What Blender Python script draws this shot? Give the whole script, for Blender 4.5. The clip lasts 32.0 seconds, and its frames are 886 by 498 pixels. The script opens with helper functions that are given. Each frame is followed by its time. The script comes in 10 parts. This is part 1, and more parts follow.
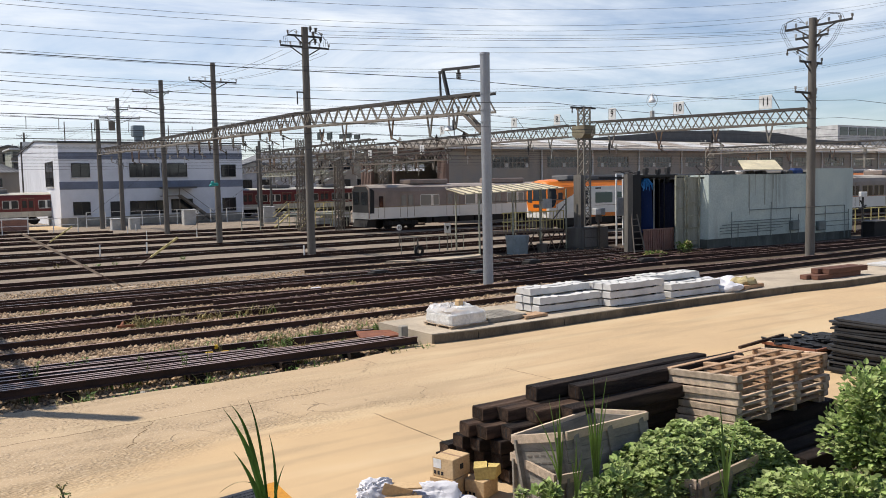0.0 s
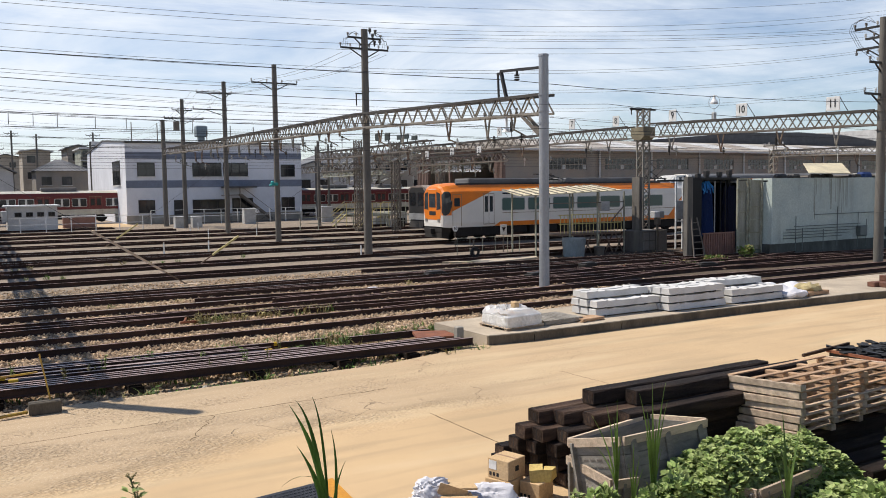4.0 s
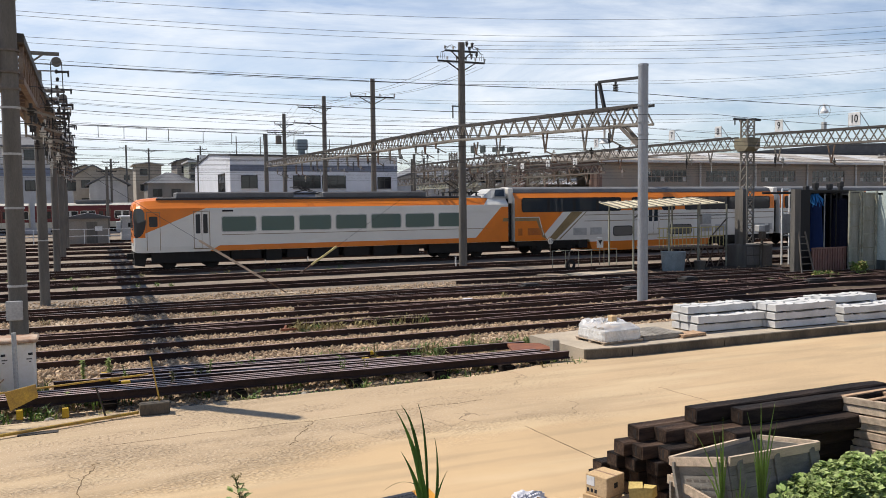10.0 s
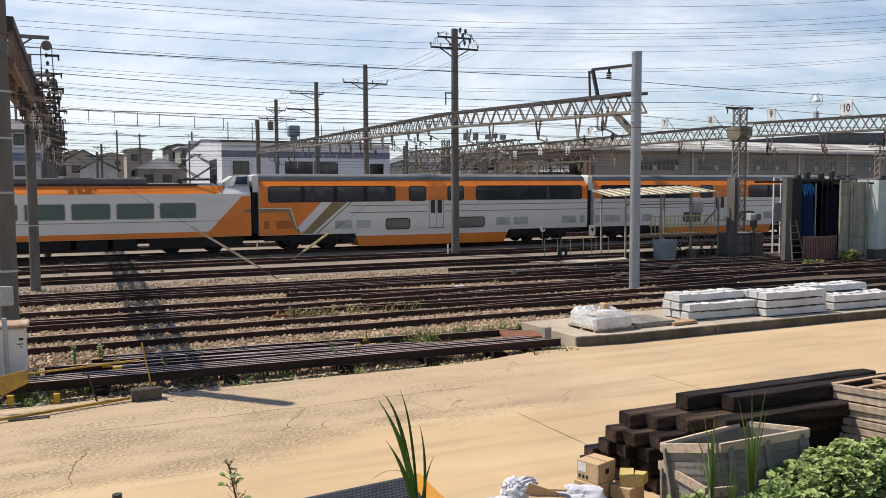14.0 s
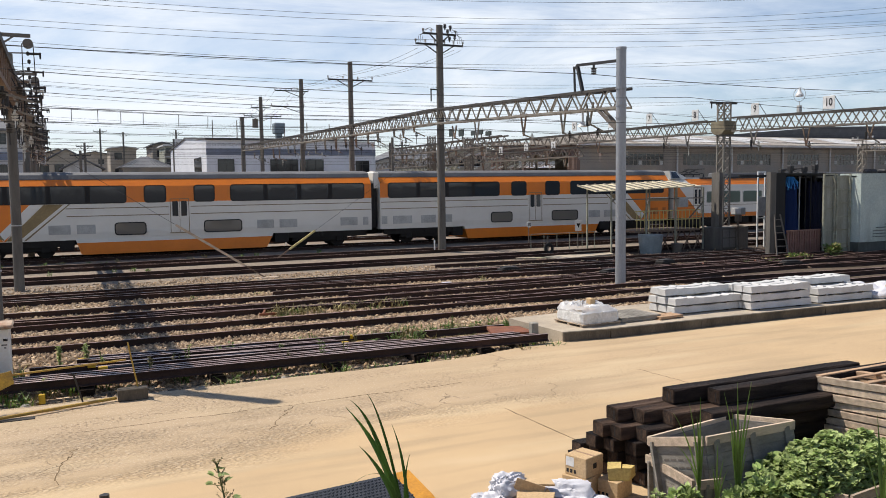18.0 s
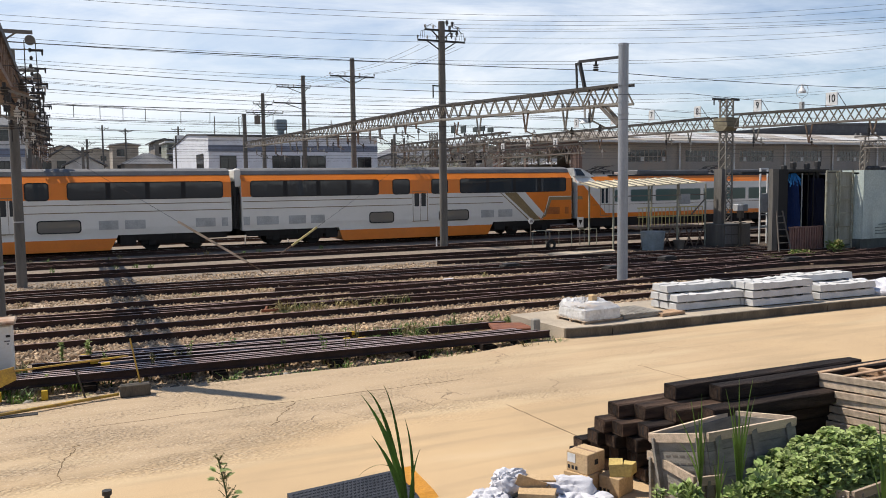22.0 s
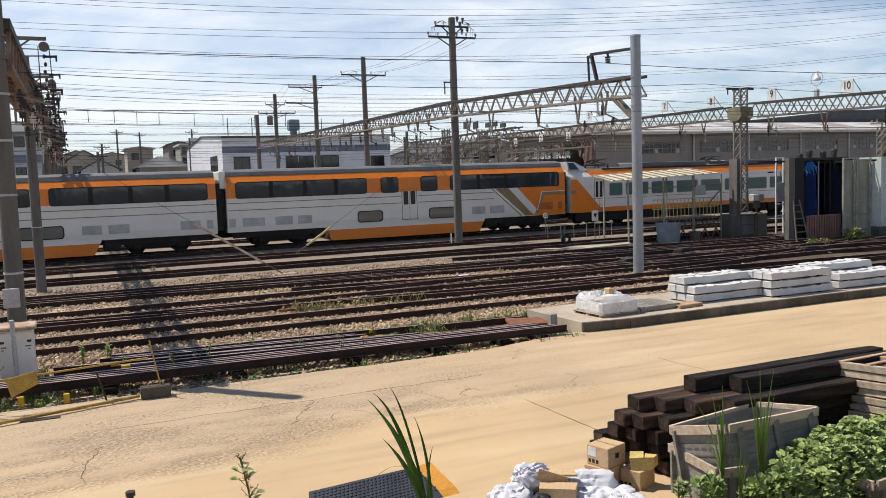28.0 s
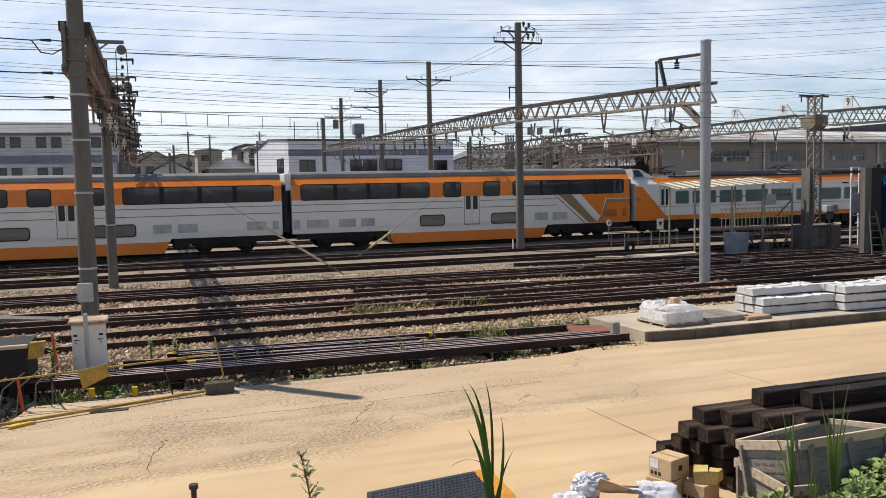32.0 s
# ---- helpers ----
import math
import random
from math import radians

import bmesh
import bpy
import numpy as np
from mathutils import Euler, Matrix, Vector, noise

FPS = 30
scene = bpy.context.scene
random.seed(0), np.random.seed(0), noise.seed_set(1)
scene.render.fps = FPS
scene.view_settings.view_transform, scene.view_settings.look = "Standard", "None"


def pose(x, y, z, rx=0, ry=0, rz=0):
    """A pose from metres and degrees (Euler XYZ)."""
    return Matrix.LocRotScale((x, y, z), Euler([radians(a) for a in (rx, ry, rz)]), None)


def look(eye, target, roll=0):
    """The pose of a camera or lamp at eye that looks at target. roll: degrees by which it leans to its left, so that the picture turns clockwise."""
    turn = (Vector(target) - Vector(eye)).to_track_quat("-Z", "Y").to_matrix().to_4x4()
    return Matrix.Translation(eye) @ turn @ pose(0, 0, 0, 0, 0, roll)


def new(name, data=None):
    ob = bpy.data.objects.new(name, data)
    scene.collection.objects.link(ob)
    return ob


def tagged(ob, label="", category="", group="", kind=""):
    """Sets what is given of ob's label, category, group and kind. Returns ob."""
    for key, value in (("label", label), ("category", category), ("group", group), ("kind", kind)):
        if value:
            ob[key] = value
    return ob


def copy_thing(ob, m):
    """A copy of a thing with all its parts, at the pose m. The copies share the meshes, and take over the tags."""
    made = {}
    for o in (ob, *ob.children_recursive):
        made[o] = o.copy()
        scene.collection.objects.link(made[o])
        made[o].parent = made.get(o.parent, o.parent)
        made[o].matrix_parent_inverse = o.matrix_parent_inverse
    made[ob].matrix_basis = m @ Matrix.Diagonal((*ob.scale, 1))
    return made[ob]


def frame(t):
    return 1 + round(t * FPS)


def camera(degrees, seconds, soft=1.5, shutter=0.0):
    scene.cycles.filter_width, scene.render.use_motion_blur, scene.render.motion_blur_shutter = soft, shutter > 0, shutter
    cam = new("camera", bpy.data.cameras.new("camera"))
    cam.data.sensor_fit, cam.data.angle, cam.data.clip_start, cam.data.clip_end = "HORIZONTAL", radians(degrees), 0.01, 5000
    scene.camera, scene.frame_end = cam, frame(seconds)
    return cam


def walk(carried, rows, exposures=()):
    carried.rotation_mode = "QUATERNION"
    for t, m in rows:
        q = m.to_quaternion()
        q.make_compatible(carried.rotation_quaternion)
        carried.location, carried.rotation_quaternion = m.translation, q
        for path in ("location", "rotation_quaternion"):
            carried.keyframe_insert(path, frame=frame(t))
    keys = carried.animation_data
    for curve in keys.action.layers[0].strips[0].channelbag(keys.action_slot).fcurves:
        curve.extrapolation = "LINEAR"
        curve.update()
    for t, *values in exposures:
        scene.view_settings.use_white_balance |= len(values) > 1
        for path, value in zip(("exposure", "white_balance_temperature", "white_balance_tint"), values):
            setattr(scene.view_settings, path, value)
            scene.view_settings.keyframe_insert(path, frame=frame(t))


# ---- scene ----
cam = camera(56.4, 32.0, soft=0.9)
PATH = [
    (0, (0.095, -0.030, 3.421), (5.640, 8.257, 2.662), -1.17),
    (0.5, (0.072, -0.061, 3.430), (5.572, 8.257, 2.680), -1.26),
    (1, (0.070, -0.062, 3.434), (5.523, 8.287, 2.689), -1.45),
    (1.5, (0.052, -0.083, 3.443), (5.456, 8.301, 2.723), -1.25),
    (2, (0.060, -0.069, 3.441), (5.439, 8.331, 2.726), -0.75),
    (2.5, (0.048, -0.086, 3.442), (5.380, 8.341, 2.701), -0.74),
    (3, (0.052, -0.065, 3.437), (5.286, 8.424, 2.706), -0.83),
    (3.5, (0.047, -0.063, 3.437), (5.170, 8.494, 2.714), -0.91),
    (5.5, (0.028, -0.016, 3.416), (4.522, 8.886, 2.673), 0.16),
    (6, (0.026, -0.022, 3.419), (4.410, 8.940, 2.745), 0.07),
    (6.5, (0.034, 0.000, 3.408), (4.309, 9.015, 2.723), -0.11),
    (7, (0.027, 0.007, 3.409), (4.156, 9.090, 2.733), -0.40),
    (7.5, (0.024, 0.007, 3.409), (4.080, 9.125, 2.778), -0.49),
    (8, (0.015, -0.001, 3.411), (4.063, 9.124, 2.805), -0.49),
    (8.5, (0.018, -0.002, 3.406), (4.056, 9.127, 2.814), -0.39),
    (9, (0.015, -0.001, 3.414), (4.054, 9.129, 2.832), -0.49),
    (9.5, (0.029, 0.005, 3.410), (4.054, 9.141, 2.832), -0.59),
    (10, (0.009, -0.008, 3.410), (3.983, 9.150, 2.837), -0.58),
    (10.5, (0.025, 0.017, 3.404), (3.953, 9.198, 2.866), -0.78),
    (11, (0.006, 0.012, 3.406), (3.905, 9.203, 2.838), -0.77),
    (11.5, (0.012, 0.021, 3.399), (3.915, 9.210, 2.821), -0.47),
    (12, (0.015, 0.010, 3.404), (3.988, 9.167, 2.802), -0.08),
    (12.5, (-0.005, -0.003, 3.405), (4.036, 9.121, 2.763), 0.01),
    (13, (0.002, 0.002, 3.405), (4.062, 9.117, 2.748), -0.19),
    (13.5, (0.014, 0.009, 3.400), (4.068, 9.124, 2.709), -0.39),
    (14, (0.001, 0.003, 3.402), (4.058, 9.114, 2.675), -0.29),
    (14.5, (0.003, 0.012, 3.408), (4.066, 9.121, 2.682), -0.29),
    (16.5, (0.018, 0.016, 3.396), (4.170, 9.082, 2.650), -0.50),
    (17, (0.011, 0.006, 3.393), (4.183, 9.063, 2.652), -0.50),
    (17.5, (-0.002, -0.005, 3.401), (4.189, 9.044, 2.650), -0.70),
    (18, (-0.001, -0.001, 3.404), (4.202, 9.041, 2.633), -0.71),
    (18.5, (0.007, 0.004, 3.401), (4.209, 9.045, 2.630), -0.71),
    (19, (0.000, 0.000, 3.400), (4.202, 9.041, 2.629), -0.71),
    (19.5, (0.005, -0.006, 3.405), (4.200, 9.041, 2.640), -0.60),
    (20, (0.007, 0.001, 3.395), (4.206, 9.046, 2.644), -0.71),
    (20.5, (0.005, 0.003, 3.398), (4.204, 9.046, 2.642), -0.71),
    (21, (0.007, -0.001, 3.402), (4.196, 9.046, 2.621), -0.70),
    (21.5, (0.012, 0.002, 3.394), (4.181, 9.055, 2.598), -0.70),
    (22, (0.001, -0.006, 3.401), (4.179, 9.042, 2.590), -0.70),
    (22.5, (0.002, -0.006, 3.397), (4.197, 9.032, 2.551), -0.90),
    (23, (-0.002, -0.005, 3.401), (4.193, 9.031, 2.521), -1.10),
    (23.5, (0.011, 0.001, 3.393), (4.180, 9.045, 2.487), -1.30),
    (24, (0.011, 0.005, 3.392), (4.184, 9.044, 2.451), -1.30),
    (24.5, (0.011, 0.002, 3.396), (4.183, 9.040, 2.445), -1.30),
    (26.5, (-0.001, -0.000, 3.392), (4.097, 9.071, 2.440), -1.49),
    (27, (0.002, 0.009, 3.396), (4.070, 9.099, 2.484), -1.59),
    (27.5, (-0.003, 0.008, 3.399), (4.040, 9.114, 2.552), -1.89),
    (28, (-0.010, 0.003, 3.398), (4.005, 9.123, 2.550), -1.98),
    (28.5, (-0.012, 0.001, 3.390), (3.975, 9.132, 2.533), -1.98),
    (29, (-0.011, 0.007, 3.386), (3.978, 9.139, 2.549), -2.08),
    (29.5, (0.002, 0.013, 3.390), (4.009, 9.138, 2.568), -1.98),
    (30, (0.010, 0.013, 3.383), (4.018, 9.140, 2.591), -1.88),
    (30.5, (-0.006, -0.001, 3.396), (3.975, 9.140, 2.614), -1.78),
    (31, (-0.006, 0.007, 3.396), (3.864, 9.197, 2.643), -1.67),
    (31.5, (-0.020, 0.015, 3.393), (3.639, 9.293, 2.652), -1.45),
    (32, (-0.017, 0.043, 3.375), (3.317, 9.440, 2.610), -1.11),
]
walk(cam, [(r[0], look(*r[1:])) for r in PATH])

# ---- light ----
SUN_FROM = Vector((-0.40, 0.43, 0.86)).normalized()
elev = math.asin(SUN_FROM.z)
world = bpy.data.worlds.new("world")
scene.world = world
world.use_nodes = True
wn, wl = world.node_tree.nodes, world.node_tree.links
wn.clear()
w_out = wn.new("ShaderNodeOutputWorld")
w_bg = wn.new("ShaderNodeBackground")
w_sky = wn.new("ShaderNodeTexSky")
w_sky.sky_type, w_sky.sun_disc = "NISHITA", False
w_sky.sun_elevation = elev
w_sky.sun_rotation = math.atan2(SUN_FROM.x, SUN_FROM.y)
w_sky.air_density, w_sky.dust_density, w_sky.ozone_density = 1.0, 0.15, 2.0
w_bg.inputs["Strength"].default_value = 0.085
# thin high cloud: streaks stretched along the horizon
w_tc = wn.new("ShaderNodeTexCoord")
w_map = wn.new("ShaderNodeMapping")
w_map.inputs["Scale"].default_value = (1.3, 1.3, 6.5)
w_map.inputs["Rotation"].default_value = (0.10, -0.13, 0.4)
w_map.inputs["Location"].default_value = (0.35, 0.1, 0.25)
w_n1 = wn.new("ShaderNodeTexNoise")
w_n1.inputs["Scale"].default_value, w_n1.inputs["Detail"].default_value, w_n1.inputs["Roughness"].default_value = 1.7, 9, 0.62
w_n1.inputs["Distortion"].default_value = 0.5
w_ramp = wn.new("ShaderNodeValToRGB")
w_ramp.color_ramp.elements[0].position, w_ramp.color_ramp.elements[1].position = 0.36, 0.66
w_mix = wn.new("ShaderNodeMix")
w_mix.data_type = "RGBA"
w_mix.inputs["B"].default_value = (11.1, 11.7, 12.5, 1)
wl.new(w_tc.outputs["Generated"], w_map.inputs["Vector"])
wl.new(w_map.outputs["Vector"], w_n1.inputs["Vector"])
w_lean = wn.new("ShaderNodeMath")
w_lean.operation = "MULTIPLY_ADD"
w_lean.inputs[1].default_value = 0.02
w_off = wn.new("ShaderNodeMath")
w_off.operation = "SUBTRACT"
w_off.inputs[1].default_value = -0.02
wl.new(w_lean.outputs["Value"], w_off.inputs[0])
wl.new(w_off.outputs["Value"], w_ramp.inputs["Fac"])
wl.new(w_n1.outputs["Fac"], w_lean.inputs[2])
# the cloud veil thins towards the zenith
w_sep = wn.new("ShaderNodeSeparateXYZ")
w_thin = wn.new("ShaderNodeMapRange")
w_thin.inputs["From Min"].default_value, w_thin.inputs["From Max"].default_value = 0.20, 0.52
w_thin.inputs["To Min"].default_value, w_thin.inputs["To Max"].default_value = 1.0, 0.06
w_mul = wn.new("ShaderNodeMath")
w_mul.operation = "MULTIPLY"
wl.new(w_tc.outputs["Generated"], w_sep.inputs["Vector"])
wl.new(w_sep.outputs["Z"], w_thin.inputs["Value"])
wl.new(w_sep.outputs["X"], w_lean.inputs[0])
wl.new(w_thin.outputs["Result"], w_mul.inputs[0])
wl.new(w_ramp.outputs["Color"], w_mul.inputs[1])
wl.new(w_mul.outputs["Value"], w_mix.inputs["Factor"])
w_hs = wn.new("ShaderNodeHueSaturation")
w_hs.inputs["Hue"].default_value, w_hs.inputs["Saturation"].default_value, w_hs.inputs["Value"].default_value = 0.5, 1.06, 1.3
wl.new(w_sky.outputs["Color"], w_hs.inputs["Color"])
w_blue = wn.new("ShaderNodeMix")
w_blue.data_type, w_blue.blend_type = "RGBA", "MULTIPLY"
w_blue.inputs["Factor"].default_value = 1.0
w_blue.inputs["B"].default_value = (0.98, 0.965, 1.035, 1)
wl.new(w_hs.outputs["Color"], w_blue.inputs["A"])
wl.new(w_blue.outputs["Result"], w_mix.inputs["A"])
wl.new(w_mix.outputs["Result"], w_bg.inputs["Color"])
wl.new(w_bg.outputs["Background"], w_out.inputs["Surface"])
sun = new("sun", bpy.data.lights.new("sun", "SUN"))
sun.data.energy, sun.data.angle, sun.data.color = 5.4, radians(0.53), (1.0, 0.92, 0.82)
sun.matrix_world = look(SUN_FROM * 100, (0, 0, 0))
scene.view_settings.exposure = 0.0


# ---- materials ----
def mat(name, col, rough=0.7, metal=0.0, col2=None, scale=3.0, bump=0.15, fine=60.0, mix=0.5, spec=0.4, stretch=(1, 1, 1), island=0.0, per_object=0.0, grime=None, cells=0.0, speck=0.35):
    """A surface with colour varied at two scales, roughness varied with it, and fine relief."""
    m = bpy.data.materials.new(name)
    m.use_nodes = True
    n, l = m.node_tree.nodes, m.node_tree.links
    b = n["Principled BSDF"]
    b.inputs["Metallic"].default_value = metal
    b.inputs["Specular IOR Level"].default_value = spec
    tc, mp = n.new("ShaderNodeTexCoord"), n.new("ShaderNodeMapping")
    mp.inputs["Scale"].default_value = stretch
    l.new(tc.outputs["Object"], mp.inputs["Vector"])
    big, small = n.new("ShaderNodeTexNoise"), n.new("ShaderNodeTexNoise")
    big.inputs["Scale"].default_value, big.inputs["Detail"].default_value, big.inputs["Roughness"].default_value = scale, 6, 0.65
    small.inputs["Scale"].default_value, small.inputs["Detail"].default_value = fine, 3
    for x in (big, small):
        l.new(mp.outputs["Vector"], x.inputs["Vector"])
    ramp = n.new("ShaderNodeValToRGB")
    ramp.color_ramp.elements[0].position, ramp.color_ramp.elements[1].position = 0.5 - 0.3 * mix, 0.5 + 0.3 * mix
    c2 = col2 or tuple(c * 0.72 for c in col)
    ramp.color_ramp.elements[0].color, ramp.color_ramp.elements[1].color = (*c2, 1), (*col, 1)
    l.new(big.outputs["Fac"], ramp.inputs["Fac"])
    over = n.new("ShaderNodeMix")
    over.data_type, over.blend_type = "RGBA", "OVERLAY"
    over.inputs["Factor"].default_value = speck
    l.new(ramp.outputs["Color"], over.inputs["A"])
    l.new(small.outputs["Fac"], over.inputs["B"])
    last = over.outputs["Result"]
    if island or per_object:
        geo = n.new("ShaderNodeNewGeometry" if island else "ShaderNodeObjectInfo")
        hv, rng = n.new("ShaderNodeHueSaturation"), n.new("ShaderNodeMapRange")
        amt = island or per_object
        rng.inputs["To Min"].default_value, rng.inputs["To Max"].default_value = 1 - amt, 1 + amt
        l.new(geo.outputs["Random Per Island" if island else "Random"], rng.inputs["Value"])
        l.new(rng.outputs["Result"], hv.inputs["Value"])
        l.new(last, hv.inputs["Color"])
        last = hv.outputs["Color"]
    vor = None
    if cells:
        vor = n.new("ShaderNodeTexVoronoi")
        vor.inputs["Scale"].default_value = cells
        l.new(mp.outputs["Vector"], vor.inputs["Vector"])
        sepc, cr_, hv2 = n.new("ShaderNodeSeparateColor"), n.new("ShaderNodeMapRange"), n.new("ShaderNodeHueSaturation")
        l.new(vor.outputs["Color"], sepc.inputs["Color"])
        l.new(sepc.outputs["Red"], cr_.inputs["Value"])
        cr_.inputs["To Min"].default_value, cr_.inputs["To Max"].default_value = 0.45, 1.75
        l.new(cr_.outputs["Result"], hv2.inputs["Value"])
        l.new(last, hv2.inputs["Color"])
        last = hv2.outputs["Color"]
    if grime:
        g = n.new("ShaderNodeTexNoise")
        g.inputs["Scale"].default_value, g.inputs["Detail"].default_value = grime[1], 8
        gm = n.new("ShaderNodeMapping")
        gm.inputs["Scale"].default_value = grime[2]
        l.new(tc.outputs["Object"], gm.inputs["Vector"])
        l.new(gm.outputs["Vector"], g.inputs["Vector"])
        gr = n.new("ShaderNodeMapRange")
        gr.inputs["From Min"].default_value, gr.inputs["From Max"].default_value = grime[3], grime[3] + 0.22
        gr.inputs["To Max"].default_value = grime[4]
        l.new(g.outputs["Fac"], gr.inputs["Value"])
        gx = n.new("ShaderNodeMix")
        gx.data_type = "RGBA"
        gx.inputs["B"].default_value = (*grime[0], 1)
        l.new(gr.outputs["Result"], gx.inputs["Factor"])
        l.new(last, gx.inputs["A"])
        last = gx.outputs["Result"]
    l.new(last, b.inputs["Base Color"])
    rr = n.new("ShaderNodeMapRange")
    rr.inputs["To Min"].default_value, rr.inputs["To Max"].default_value = max(0.02, rough - 0.12), min(1, rough + 0.12)
    l.new(big.outputs["Fac"], rr.inputs["Value"])
    l.new(rr.outputs["Result"], b.inputs["Roughness"])
    if bump:
        bp = n.new("ShaderNodeBump")
        bp.inputs["Strength"].default_value, bp.inputs["Distance"].default_value = bump, 0.02
        l.new(vor.outputs["Distance"] if vor else small.outputs["Fac"], bp.inputs["Height"])
        bp.invert = bool(vor)
        l.new(bp.outputs["Normal"], b.inputs["Normal"])
    return m


M_BALLAST = mat("ballast", (0.44, 0.34, 0.235), 0.95, col2=(0.26, 0.198, 0.138), scale=0.6, fine=22, bump=1.0, spec=0.1, cells=15.0, grime=((0.085, 0.07, 0.06), 0.35, (0.25, 1, 1), 0.52, 0.6))


def tint_ballast(m):
    """Older tracks lie in greyer stone, and the ground about the wash track is much darker."""
    n, l = m.node_tree.nodes, m.node_tree.links
    b = n["Principled BSDF"]
    tc = next(x for x in n if x.type == "TEX_COORD")
    col = b.inputs["Base Color"].links[0].from_socket
    sep, nz = n.new("ShaderNodeSeparateXYZ"), n.new("ShaderNodeTexNoise")
    nz.inputs["Scale"].default_value, nz.inputs["Detail"].default_value = 0.35, 5
    l.new(tc.outputs["Object"], sep.inputs["Vector"])
    l.new(tc.outputs["Object"], nz.inputs["Vector"])

    def calc(op, p, q, clamp=False):
        x = n.new("ShaderNodeMath")
        x.operation, x.use_clamp = op, clamp
        for i_, v_ in enumerate((p, q)):
            if isinstance(v_, float):
                x.inputs[i_].default_value = v_
            else:
                l.new(v_, x.inputs[i_])
        return x.outputs["Value"]

    def step(sock, lo, hi):
        r = n.new("ShaderNodeMapRange")
        r.inputs["From Min"].default_value, r.inputs["From Max"].default_value = lo, hi
        l.new(sock, r.inputs["Value"])
        return r.outputs["Result"]

    def blend(fac, a, c):
        x = n.new("ShaderNodeMix")
        x.data_type = "RGBA"
        l.new(fac, x.inputs["Factor"])
        l.new(a, x.inputs["A"])
        x.inputs["B"].default_value = (*c, 1)
        return x.outputs["Result"]

    wob = calc("MULTIPLY", nz.outputs["Fac"], 7.0)
    far = step(calc("ADD", sep.outputs["Y"], wob), 29.0, 35.0)
    col = blend(calc("MULTIPLY", far, 0.72), col, (0.20, 0.172, 0.143))
    dark_zone = calc("MULTIPLY", step(calc("ADD", sep.outputs["X"], wob), 17.5, 23.5), step(calc("ADD", sep.outputs["Y"], wob), 41.0, 37.0))
    col = blend(calc("MULTIPLY", dark_zone, 0.86), col, (0.062, 0.048, 0.038))
    l.new(col, b.inputs["Base Color"])


tint_ballast(M_BALLAST)
M_STONE = mat("ballast_stone", (0.55, 0.402, 0.255), 0.92, col2=(0.31, 0.222, 0.145), scale=2.0, fine=40, bump=0.3, spec=0.15, island=0.45)


